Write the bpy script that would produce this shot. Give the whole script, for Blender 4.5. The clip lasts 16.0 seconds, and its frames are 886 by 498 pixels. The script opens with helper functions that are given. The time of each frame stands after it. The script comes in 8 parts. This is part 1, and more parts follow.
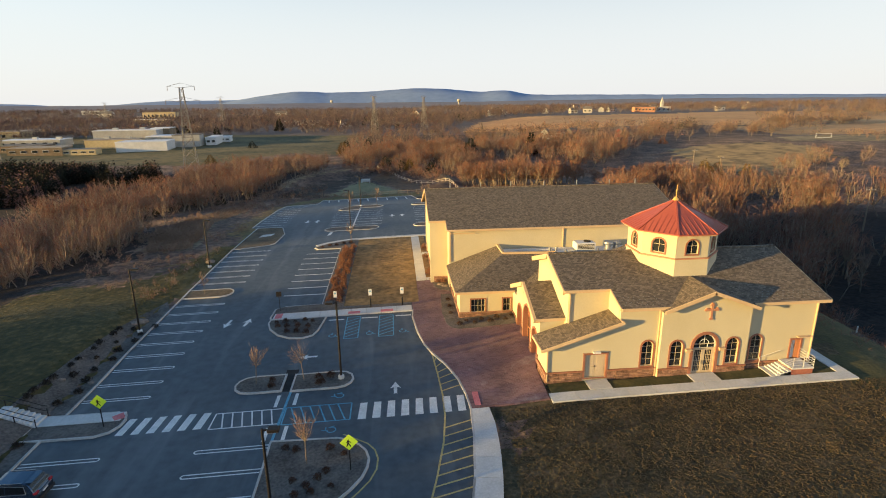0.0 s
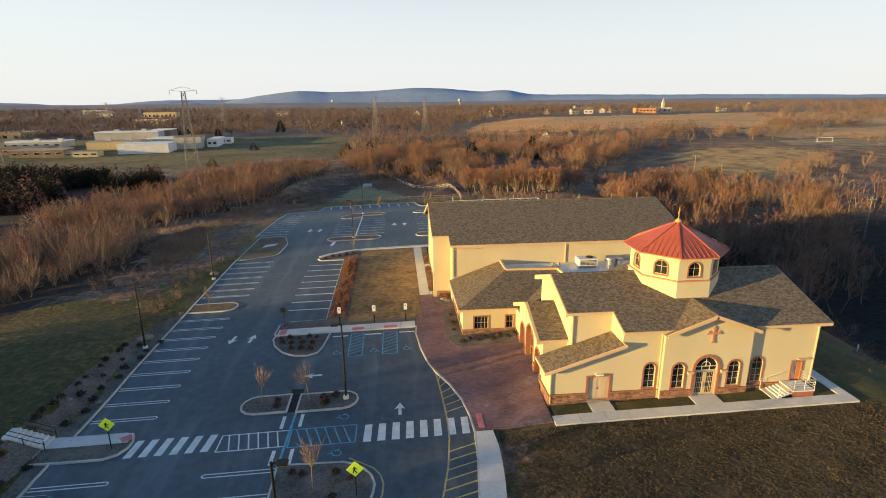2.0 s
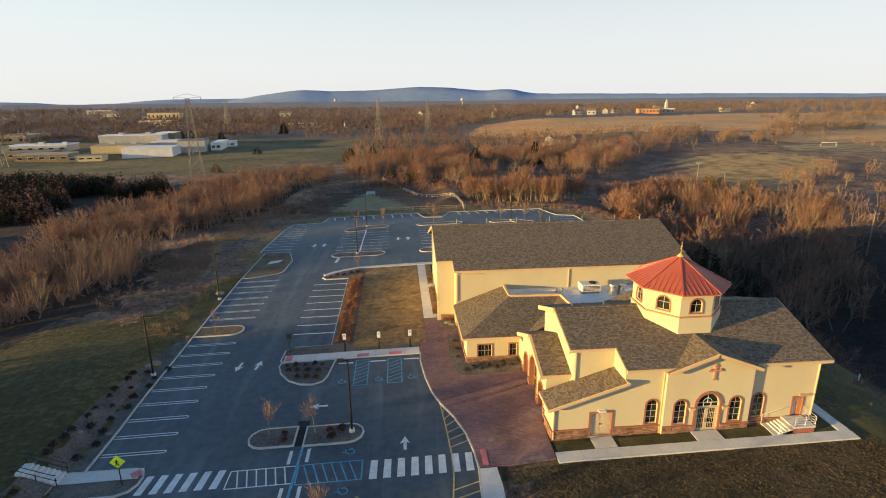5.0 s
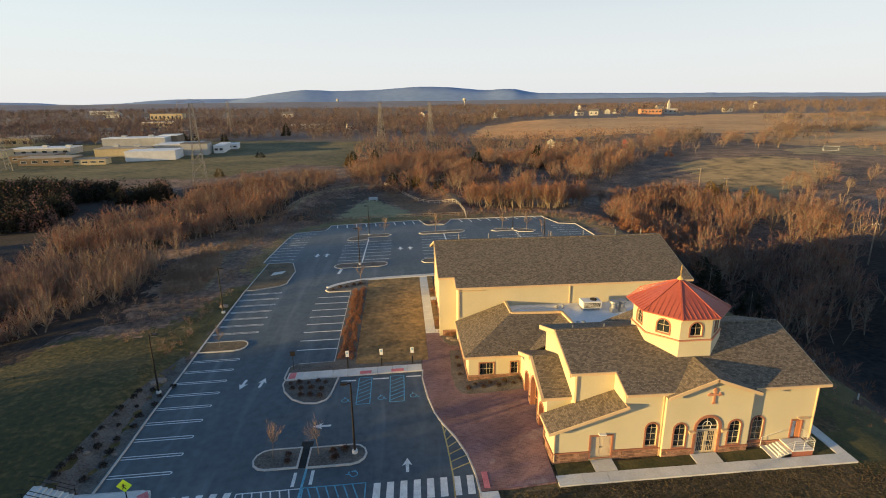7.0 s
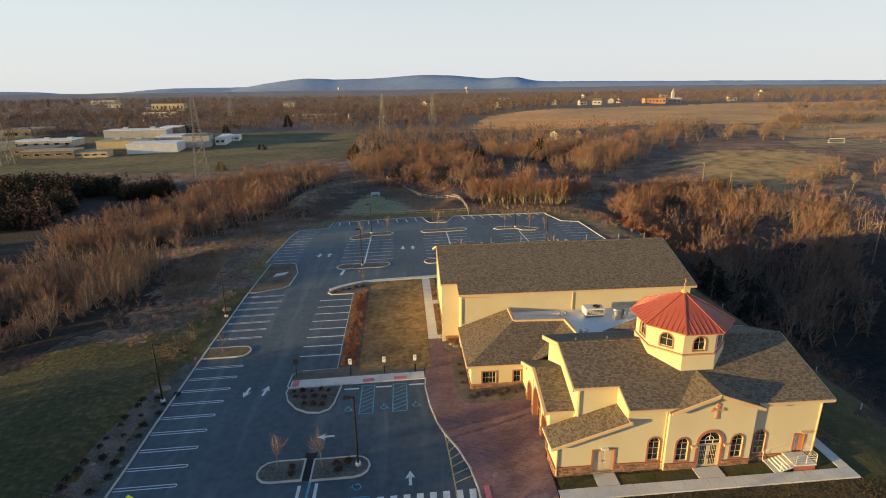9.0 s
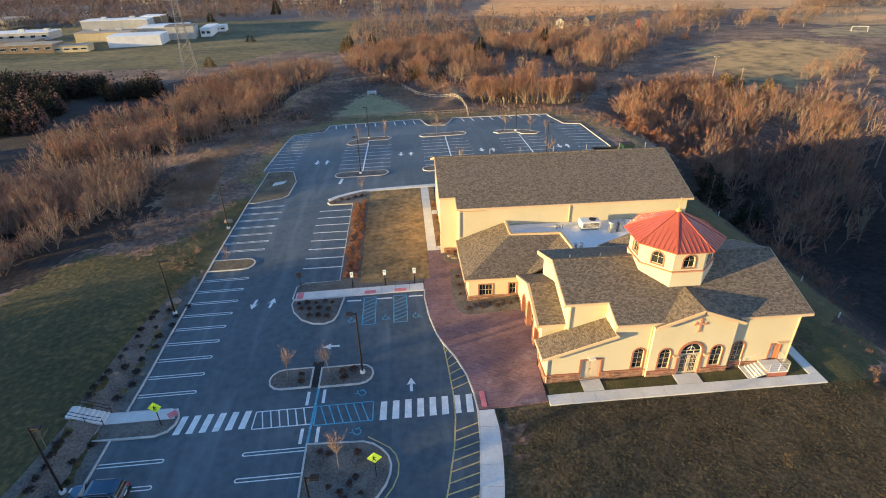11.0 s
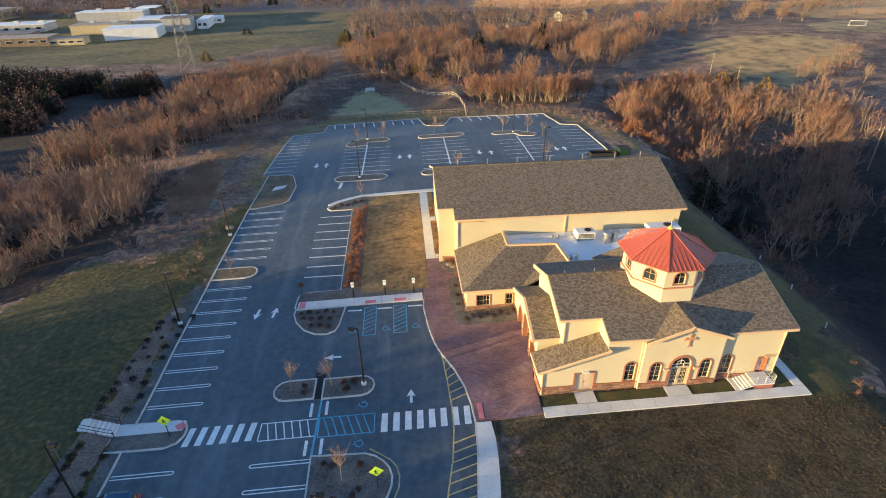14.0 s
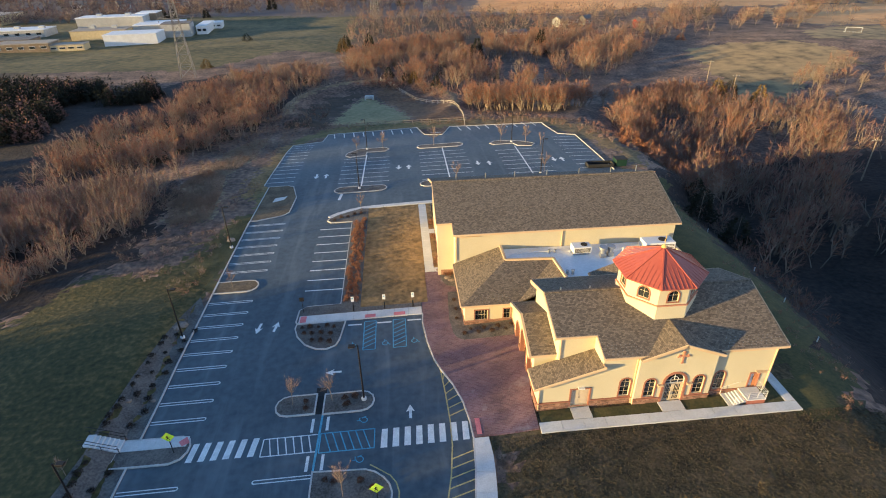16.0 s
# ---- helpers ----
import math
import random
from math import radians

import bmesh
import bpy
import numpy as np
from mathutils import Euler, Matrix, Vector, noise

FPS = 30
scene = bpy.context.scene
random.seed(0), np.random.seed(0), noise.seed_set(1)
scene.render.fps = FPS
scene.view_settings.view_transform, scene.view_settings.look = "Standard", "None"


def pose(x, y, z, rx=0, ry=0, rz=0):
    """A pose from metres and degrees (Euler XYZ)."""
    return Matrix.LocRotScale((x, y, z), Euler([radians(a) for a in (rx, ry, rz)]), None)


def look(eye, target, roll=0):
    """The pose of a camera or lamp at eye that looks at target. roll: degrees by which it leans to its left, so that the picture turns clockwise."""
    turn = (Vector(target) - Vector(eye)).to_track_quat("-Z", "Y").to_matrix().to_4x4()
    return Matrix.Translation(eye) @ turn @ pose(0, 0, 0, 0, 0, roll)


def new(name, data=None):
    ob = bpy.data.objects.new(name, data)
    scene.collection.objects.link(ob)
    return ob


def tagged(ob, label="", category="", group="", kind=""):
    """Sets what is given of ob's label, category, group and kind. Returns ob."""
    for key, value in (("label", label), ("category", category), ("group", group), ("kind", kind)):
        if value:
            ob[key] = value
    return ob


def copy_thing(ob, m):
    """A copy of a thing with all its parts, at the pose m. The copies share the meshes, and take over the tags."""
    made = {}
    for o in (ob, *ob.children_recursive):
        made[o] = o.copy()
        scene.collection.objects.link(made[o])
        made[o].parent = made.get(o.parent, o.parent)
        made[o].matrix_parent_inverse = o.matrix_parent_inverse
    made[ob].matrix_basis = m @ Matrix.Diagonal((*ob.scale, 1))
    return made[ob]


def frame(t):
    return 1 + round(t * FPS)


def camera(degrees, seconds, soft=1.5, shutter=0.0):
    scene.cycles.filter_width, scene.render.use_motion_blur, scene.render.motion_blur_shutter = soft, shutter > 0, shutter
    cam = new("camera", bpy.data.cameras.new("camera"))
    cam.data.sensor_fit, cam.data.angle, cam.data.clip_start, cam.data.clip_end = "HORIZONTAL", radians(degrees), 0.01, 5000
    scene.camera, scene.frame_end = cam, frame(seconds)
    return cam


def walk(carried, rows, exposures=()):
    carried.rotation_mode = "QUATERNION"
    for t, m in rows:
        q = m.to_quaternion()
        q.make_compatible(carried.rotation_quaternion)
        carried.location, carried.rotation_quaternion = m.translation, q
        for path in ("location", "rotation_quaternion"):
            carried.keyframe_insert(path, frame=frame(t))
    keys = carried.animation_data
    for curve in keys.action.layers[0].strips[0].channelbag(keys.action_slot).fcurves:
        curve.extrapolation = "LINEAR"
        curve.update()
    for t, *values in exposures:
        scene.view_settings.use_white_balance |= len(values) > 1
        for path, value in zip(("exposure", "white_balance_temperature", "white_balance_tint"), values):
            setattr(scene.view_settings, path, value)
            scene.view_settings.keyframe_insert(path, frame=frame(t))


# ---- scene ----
cam = camera(80.4, 16.0, 1.0)
PATH = [
    (0, (1.072, -0.164, 24.499), (1.244, 1.754, 23.959), -0.6),
    (0.5, (0.977, -0.148, 24.882), (1.15, 1.771, 24.344), -0.6),
    (1, (0.926, -0.124, 25.322), (1.098, 1.796, 24.786), -0.5),
    (1.5, (0.863, -0.043, 26.002), (1.034, 1.875, 25.461), -0.5),
    (2, (0.766, 0.022, 26.594), (0.936, 1.939, 26.052), -0.5),
    (2.5, (0.675, 0.089, 27.232), (0.844, 2.006, 26.686), -0.5),
    (3, (0.613, 0.114, 27.798), (0.781, 2.031, 27.252), -0.5),
    (3.5, (0.648, 0.201, 28.369), (0.812, 2.117, 27.821), -0.6),
    (4, (0.604, 0.283, 28.951), (0.767, 2.2, 28.404), -0.6),
    (6.5, (0.692, 0.484, 31.811), (0.847, 2.401, 31.264), -0.5),
    (7, (0.687, 0.504, 32.42), (0.839, 2.421, 31.871), -0.6),
    (7.5, (0.575, 0.609, 32.909), (0.727, 2.527, 32.362), -0.5),
    (8, (0.563, 0.843, 33.46), (0.711, 2.761, 32.91), -0.5),
    (8.5, (0.619, 1.023, 34.05), (0.765, 2.939, 33.496), -0.6),
    (9, (0.735, 1.343, 34.583), (0.877, 3.249, 33.994), -0.7),
    (9.5, (0.812, 1.465, 35.157), (0.948, 3.331, 34.449), -0.8),
    (10, (1.115, 1.754, 35.792), (1.239, 3.564, 34.95), -1.1),
    (12.5, (1.113, 1.712, 38.551), (1.236, 3.449, 37.567), -1.2),
    (13, (1.102, 1.744, 39.07), (1.226, 3.48, 38.084), -1.1),
    (13.5, (1.129, 1.818, 39.593), (1.253, 3.552, 38.603), -1.1),
    (14, (1.106, 1.743, 40.13), (1.234, 3.476, 39.141), -1.1),
    (14.5, (1.148, 1.753, 40.678), (1.277, 3.487, 39.689), -1.1),
    (15, (1.132, 1.675, 41.144), (1.262, 3.411, 40.158), -1.1),
    (15.5, (1.169, 1.641, 41.645), (1.301, 3.377, 40.661), -1.1),
    (16, (1.189, 1.609, 42.155), (1.321, 3.346, 41.172), -1.1),
]
# exposure follows the clip's camera, which opens up as it tilts down
EXPOSURES = [(0.0, 1.2, 5500, 16), (4.0, 1.16, 5500, 16), (7.0, 1.1, 5450, 16), (9.0, 1.0, 5400, 16), (9.5, 1.1, 5250, 16), (10.0, 1.44, 4950, 18), (12.5, 1.7, 4900, 18), (14.0, 1.6, 4900, 18), (16.0, 1.56, 4900, 18)]
walk(cam, [(t, look(eye, target, roll)) for t, eye, target, roll in PATH], EXPOSURES)

# ---- world and sun: late golden light from the west-south-west ----
SUN_AZ, SUN_EL = radians(16.5), radians(5.2)      # the light travels towards azimuth 16.5 degrees north of east
sun_from = Vector((-math.cos(SUN_AZ) * math.cos(SUN_EL), -math.sin(SUN_AZ) * math.cos(SUN_EL), math.sin(SUN_EL)))
world = bpy.data.worlds.new("evening_sky")
scene.world = world
world.use_nodes = True
wn = world.node_tree
sky = wn.nodes.new("ShaderNodeTexSky")
sky.sky_type, sky.sun_disc = "NISHITA", False
sky.sun_elevation = SUN_EL
sky.sun_rotation = math.atan2(-sun_from.x, sun_from.y)
sky.altitude, sky.air_density, sky.dust_density, sky.ozone_density = 100, 1.0, 0.6, 1.0
soft_sky = wn.nodes.new("ShaderNodeHueSaturation")
soft_sky.inputs["Saturation"].default_value = 1.25
soft_sky.inputs["Value"].default_value = 2.0
coord, split, haze = wn.nodes.new("ShaderNodeTexCoord"), wn.nodes.new("ShaderNodeSeparateXYZ"), wn.nodes.new("ShaderNodeMapRange")
haze.interpolation_type = "SMOOTHSTEP"         # a thin white haze, thickest all round the horizon
haze.inputs["From Min"].default_value, haze.inputs["From Max"].default_value = 0.05, 0.45
haze.inputs["To Min"].default_value, haze.inputs["To Max"].default_value = 0.92, 0.0
wn.links.new(coord.outputs["Generated"], split.inputs[0])
wn.links.new(split.outputs["Z"], haze.inputs["Value"])
veil = wn.nodes.new("ShaderNodeMix")
veil.data_type = "RGBA"
wn.links.new(haze.outputs[0], veil.inputs["Factor"])
veil.inputs["B"].default_value = (6.9, 6.55, 5.4, 1)
wn.links.new(sky.outputs[0], soft_sky.inputs["Color"])
wn.links.new(soft_sky.outputs[0], veil.inputs["A"])
wn.links.new(veil.outputs["Result"], wn.nodes["Background"].inputs[0])
wn.nodes["Background"].inputs[1].default_value = 0.06
sun_data = bpy.data.lights.new("sun", "SUN")
sun_data.energy, sun_data.angle, sun_data.color = 5.0, radians(0.6), (1.0, 0.62, 0.16)
sun = new("sun", sun_data)
sun.matrix_basis = look((0, 0, 60), Vector((0, 0, 60)) - sun_from)


# ---- materials ----
def material(name, low, high, rough=0.85, metal=0.0, big=0.3, fine=6.0, bump=0.15, bump_dist=0.02, vary=0.0, detail=6.0, mid=None):
    """Two scales of noise between two colours, with fine relief; vary: spread of value from object to object or island to island."""
    m = bpy.data.materials.new(name)
    m.use_nodes = True
    n, l = m.node_tree.nodes, m.node_tree.links
    b = n["Principled BSDF"]
    b.inputs["Roughness"].default_value, b.inputs["Metallic"].default_value = rough, metal
    tc = n.new("ShaderNodeTexCoord")
    na, nb = n.new("ShaderNodeTexNoise"), n.new("ShaderNodeTexNoise")
    na.inputs["Scale"].default_value, nb.inputs["Scale"].default_value = big, fine
    na.inputs["Detail"].default_value, nb.inputs["Detail"].default_value = detail, 4.0
    for t in (na, nb):
        l.new(tc.outputs["Object"], t.inputs["Vector"])
    add = n.new("ShaderNodeMath")
    add.operation = "ADD"
    l.new(na.outputs["Fac"], add.inputs[0])
    l.new(nb.outputs["Fac"], add.inputs[1])
    ramp = n.new("ShaderNodeValToRGB")
    half = n.new("ShaderNodeMath")
    half.operation = "MULTIPLY"
    half.inputs[1].default_value = 0.5
    l.new(add.outputs[0], half.inputs[0])
    l.new(half.outputs[0], ramp.inputs[0])
    ramp.color_ramp.elements[0].position, ramp.color_ramp.elements[1].position = 0.36, 0.64
    ramp.color_ramp.elements[0].color, ramp.color_ramp.elements[1].color = (*low, 1), (*high, 1)
    if mid:
        e = ramp.color_ramp.elements.new(0.5)
        e.color = (*mid, 1)
    out = ramp.outputs[0]
    if vary:
        hsv = n.new("ShaderNodeHueSaturation")
        info = n.new("ShaderNodeNewGeometry")
        mr = n.new("ShaderNodeMapRange")
        mr.inputs["To Min"].default_value, mr.inputs["To Max"].default_value = 1 - vary, 1 + vary
        l.new(info.outputs["Random Per Island"], mr.inputs["Value"])
        l.new(mr.outputs[0], hsv.inputs["Value"])
        l.new(out, hsv.inputs["Color"])
        out = hsv.outputs[0]
    l.new(out, b.inputs["Base Color"])
    if bump:
        bp = n.new("ShaderNodeBump")
        bp.inputs["Strength"].default_value, bp.inputs["Distance"].default_value = bump, bump_dist
        l.new(nb.outputs["Fac"], bp.inputs["Height"])
        l.new(bp.outputs[0], b.inputs["Normal"])
    return m


def pattern(name, c1, c2, joint, w, h, gap, plane="xy", rough=0.85, bump=0.4, dist=0.01, big=0.25, stain=0.25, offset=0.5):
    """Courses of small units (shingles, pavers) with their own tints, joints and stains, on the plane given; slopes use z as well."""
    m = bpy.data.materials.new(name)
    m.use_nodes = True
    n, l = m.node_tree.nodes, m.node_tree.links
    b = n["Principled BSDF"]
    b.inputs["Roughness"].default_value = rough
    tc, mp, br = n.new("ShaderNodeTexCoord"), n.new("ShaderNodeMapping"), n.new("ShaderNodeTexBrick")
    if plane == "yx":
        mp.inputs["Rotation"].default_value = (0, 0, radians(90))
    l.new(tc.outputs["Object"], mp.inputs["Vector"])
    l.new(mp.outputs[0], br.inputs["Vector"])
    br.offset = offset
    for k, v in (("Color1", (*c1, 1)), ("Color2", (*c2, 1)), ("Mortar", (*joint, 1)), ("Scale", 1.0), ("Mortar Size", gap), ("Mortar Smooth", 0.3), ("Bias", 0.0), ("Brick Width", w), ("Row Height", h)):
        br.inputs[k].default_value = v
    no = n.new("ShaderNodeTexNoise")
    no.inputs["Scale"].default_value, no.inputs["Detail"].default_value = big, 8.0
    l.new(tc.outputs["Object"], no.inputs["Vector"])
    mr = n.new("ShaderNodeMapRange")
    mr.inputs["From Min"].default_value, mr.inputs["From Max"].default_value = 0.3, 0.7
    mr.inputs["To Min"].default_value, mr.inputs["To Max"].default_value = 1 - stain, 1 + stain
    l.new(no.outputs["Fac"], mr.inputs["Value"])
    hsv = n.new("ShaderNodeHueSaturation")
    l.new(mr.outputs[0], hsv.inputs["Value"])
    l.new(br.outputs["Color"], hsv.inputs["Color"])
    l.new(hsv.outputs[0], b.inputs["Base Color"])
    grit = n.new("ShaderNodeTexNoise")
    grit.inputs["Scale"].default_value = 9.0
    l.new(tc.outputs["Object"], grit.inputs["Vector"])
    ad = n.new("ShaderNodeMath")
    ad.operation = "SUBTRACT"
    l.new(grit.outputs["Fac"], ad.inputs[0])
    l.new(br.outputs["Fac"], ad.inputs[1])
    bp = n.new("ShaderNodeBump")
    bp.inputs["Strength"].default_value, bp.inputs["Distance"].default_value = bump, dist
    l.new(ad.outputs[0], bp.inputs["Height"])
    l.new(bp.outputs[0], b.inputs["Normal"])
    return m


def glass(name, tint):
    m = bpy.data.materials.new(name)
    m.use_nodes = True
    b = m.node_tree.nodes["Principled BSDF"]
    b.inputs["Base Color"].default_value = (*tint, 1)
    b.inputs["Roughness"].default_value = 0.05
    b.inputs["Transmission Weight"].default_value = 0.5
    b.inputs["IOR"].default_value = 1.5
    return m


M = {}
M["ground"] = material("meadow_ground", (0.034, 0.027, 0.018), (0.125, 0.082, 0.052), 1.0, big=0.02, fine=0.35, bump=0.8, bump_dist=0.4, detail=9, mid=(0.070, 0.049, 0.032))
M["lawn"] = material("winter_lawn", (0.030, 0.026, 0.012), (0.155, 0.112, 0.058), 1.0, big=0.5, fine=3.2, bump=1.0, bump_dist=0.15, detail=9, mid=(0.078, 0.060, 0.026))
M["lawn_green"] = material("green_lawn", (0.034, 0.036, 0.011), (0.19, 0.132, 0.046), 1.0, big=0.06, fine=1.6, bump=0.8, bump_dist=0.15, detail=9, mid=(0.078, 0.068, 0.021))
M["brush"] = material("rough_dry_brush", (0.055, 0.041, 0.030), (0.34, 0.215, 0.14), 1.0, big=0.12, fine=1.1, bump=1.0, bump_dist=0.4, detail=9, mid=(0.16, 0.102, 0.072))
M["dry"] = material("dry_grass", (0.13, 0.085, 0.032), (0.35, 0.22, 0.085), 1.0, big=0.3, fine=1.2, bump=0.9, bump_dist=0.15, detail=8)
M["field"] = material("stubble_field", (0.46, 0.23, 0.08), (0.68, 0.38, 0.145), 1.0, big=0.012, fine=0.12, bump=0.8, bump_dist=0.6, detail=9)
M["pasture"] = material("pasture", (0.07, 0.055, 0.03), (0.46, 0.31, 0.13), 1.0, big=0.035, fine=0.2, bump=0.5, bump_dist=0.25, detail=9, mid=(0.30, 0.21, 0.095))
M["soil"] = material("mulch_soil", (0.062, 0.056, 0.050), (0.19, 0.168, 0.146), 1.0, big=0.5, fine=5.0, bump=0.8, bump_dist=0.05)
M["soil_tan"] = material("tan_mulch", (0.07, 0.055, 0.036), (0.20, 0.15, 0.09), 1.0, big=0.5, fine=4.0, bump=0.8, bump_dist=0.05)
M["asphalt"] = material("asphalt", (0.047, 0.062, 0.077), (0.094, 0.116, 0.135), 0.6, big=0.07, fine=1.3, bump=0.25, bump_dist=0.01, detail=9)
an, al = M["asphalt"].node_tree.nodes, M["asphalt"].node_tree.links      # pale tracks worn along the lanes, and salt traces
lane_coord, lane_map, lane_noise, lane_ramp, lane_mix = an.new("ShaderNodeTexCoord"), an.new("ShaderNodeMapping"), an.new("ShaderNodeTexNoise"), an.new("ShaderNodeValToRGB"), an.new("ShaderNodeMix")
lane_map.inputs["Scale"].default_value, lane_map.inputs["Rotation"].default_value = (0.55, 0.055, 1.0), (0, 0, radians(-7))
lane_noise.inputs["Scale"].default_value, lane_noise.inputs["Detail"].default_value, lane_noise.inputs["Distortion"].default_value = 1.0, 7.0, 0.6
lane_ramp.color_ramp.elements[0].position, lane_ramp.color_ramp.elements[1].position = 0.52, 0.74
lane_ramp.color_ramp.elements[1].color = (0.5, 0.5, 0.5, 1)
lane_mix.data_type = "RGBA"
lane_mix.inputs["B"].default_value = (0.17, 0.19, 0.21, 1)
al.new(lane_coord.outputs["Object"], lane_map.inputs["Vector"])
al.new(lane_map.outputs[0], lane_noise.inputs["Vector"])
al.new(lane_noise.outputs["Fac"], lane_ramp.inputs[0])
al.new(lane_ramp.outputs[0], lane_mix.inputs["Factor"])
al.new(an["Principled BSDF"].inputs["Base Color"].links[0].from_socket, lane_mix.inputs["A"])
al.new(lane_mix.outputs["Result"], an["Principled BSDF"].inputs["Base Color"])
M["concrete"] = material("concrete", (0.52, 0.52, 0.50), (0.68, 0.675, 0.66), 0.9, big=0.6, fine=7.0, bump=0.2, vary=0.08)
M["kerb"] = material("kerb_concrete", (0.40, 0.39, 0.365), (0.58, 0.56, 0.53), 0.9, big=0.7, fine=6.0, bump=0.2)
M["paint"] = material("white_road_paint", (0.62, 0.62, 0.60), (0.86, 0.86, 0.83), 0.7, big=1.2, fine=6.0, bump=0.1)
M["paint_thin"] = material("worn_line_paint", (0.64, 0.64, 0.62), (0.88, 0.88, 0.85), 0.7, big=1.4, fine=5.0, bump=0.1)
M["blue_paint"] = material("blue_road_paint", (0.08, 0.25, 0.36), (0.20, 0.45, 0.58), 0.7, big=1.2, fine=6.0, bump=0.1)
M["yellow_paint"] = material("yellow_road_paint", (0.38, 0.30, 0.10), (0.62, 0.50, 0.20), 0.7, big=1.2, fine=6.0, bump=0.1)
M["tactile"] = material("red_tactile", (0.52, 0.14, 0.15), (0.72, 0.26, 0.26), 0.8, big=1.0, fine=9.0, bump=0.4)
M["pavers"] = pattern("brick_pavers", (0.145, 0.080, 0.086), (0.215, 0.123, 0.126), (0.24, 0.175, 0.175), 0.42, 0.21, 0.012, big=0.35, stain=0.3, bump=0.5)
pn, pl = M["pavers"].node_tree.nodes, M["pavers"].node_tree.links
pale_noise, pale_ramp, pale_mix = pn.new("ShaderNodeTexNoise"), pn.new("ShaderNodeValToRGB"), pn.new("ShaderNodeMix")   # pale salt stains
pale_noise.inputs["Scale"].default_value, pale_noise.inputs["Detail"].default_value = 0.42, 9.0
pale_ramp.color_ramp.elements[0].position, pale_ramp.color_ramp.elements[1].position = 0.62, 0.72
pale_ramp.color_ramp.elements[1].color = (0.6, 0.6, 0.6, 1)
pale_mix.data_type = "RGBA"
pale_mix.inputs["B"].default_value = (0.42, 0.36, 0.34, 1)
pale_coord = pn.new("ShaderNodeTexCoord")
pl.new(pale_coord.outputs["Object"], pale_noise.inputs["Vector"])
pl.new(pale_noise.outputs["Fac"], pale_ramp.inputs[0])
pl.new(pale_ramp.outputs[0], pale_mix.inputs["Factor"])
was = pn["Principled BSDF"].inputs["Base Color"].links[0].from_socket
pl.new(was, pale_mix.inputs["A"])
pl.new(pale_mix.outputs["Result"], pn["Principled BSDF"].inputs["Base Color"])
M["shingle_x"] = pattern("asphalt_shingles", (0.108, 0.084, 0.057), (0.262, 0.207, 0.144), (0.095, 0.074, 0.050), 0.27, 0.16, 0.012, big=7.0, stain=0.15, bump=1.0, dist=0.03)
M["shingle_y"] = pattern("asphalt_shingles_side", (0.108, 0.084, 0.057), (0.262, 0.207, 0.144), (0.095, 0.074, 0.050), 0.27, 0.16, 0.012, plane="yx", big=7.0, stain=0.15, bump=1.0, dist=0.03)
M["stucco"] = material("cream_stucco", (0.53, 0.468, 0.305), (0.605, 0.538, 0.36), 0.95, big=0.3, fine=12.0, bump=0.12)
M["trim"] = material("tan_trim", (0.56, 0.40, 0.225), (0.66, 0.49, 0.29), 0.7, big=0.6, fine=8.0, bump=0.05)
M["red_trim"] = material("terracotta_trim", (0.255, 0.105, 0.060), (0.35, 0.155, 0.092), 0.85, big=0.8, fine=9.0, bump=0.2)
M["tan_red"] = material("faded_terracotta", (0.42, 0.19, 0.10), (0.54, 0.26, 0.15), 0.85, big=0.8, fine=9.0, bump=0.2)
M["stone"] = material("ledge_stone", (0.17, 0.09, 0.06), (0.38, 0.22, 0.14), 0.95, big=1.2, fine=9.0, bump=0.5, vary=0.35)
M["metal_red"] = material("red_standing_seam", (0.33, 0.078, 0.045), (0.40, 0.105, 0.06), 0.32, 0.0, big=0.3, fine=3.0, bump=0.03)
M["membrane"] = material("white_roof_membrane", (0.70, 0.70, 0.69), (0.84, 0.84, 0.83), 0.7, big=0.35, fine=3.0, bump=0.1)
M["white"] = material("white_paint", (0.66, 0.65, 0.62), (0.80, 0.79, 0.76), 0.6, big=0.5, fine=6.0, bump=0.05)
M["galv"] = material("galvanised_metal", (0.34, 0.35, 0.36), (0.50, 0.51, 0.52), 0.4, 0.8, big=0.8, fine=8.0, bump=0.05)
M["lattice"] = material("weathered_lattice_steel", (0.21, 0.195, 0.17), (0.31, 0.29, 0.26), 0.7, 0.2, big=0.8, fine=8.0, bump=0.05)
M["dark_metal"] = material("dark_bronze_metal", (0.018, 0.016, 0.014), (0.035, 0.031, 0.028), 0.5, 0.5, big=1.0, fine=8.0, bump=0.05)
M["black"] = material("black_rubber", (0.012, 0.012, 0.013), (0.03, 0.03, 0.03), 0.9, big=1.0, fine=8.0, bump=0.1)
M["gold"] = material("gilded_metal", (0.80, 0.50, 0.10), (0.92, 0.62, 0.17), 0.35, 0.35, big=1.0, fine=9.0, bump=0.05)
M["door_cream"] = material("cream_door", (0.50, 0.40, 0.26), (0.58, 0.48, 0.33), 0.6, big=0.8, fine=9.0, bump=0.05)
M["door_orange"] = material("orange_brown_door", (0.42, 0.17, 0.06), (0.55, 0.24, 0.09), 0.6, big=0.8, fine=9.0, bump=0.05)
M["brick_red"] = material("red_brick_face", (0.26, 0.09, 0.055), (0.40, 0.15, 0.09), 0.9, big=1.5, fine=10.0, bump=0.4)
M["glass"] = glass("window_glass", (0.05, 0.06, 0.065))
M["sign_yellow"] = material("fluorescent_sign", (0.60, 0.86, 0.02), (0.66, 0.92, 0.03), 0.4, big=1.0, fine=9.0, bump=0.0)
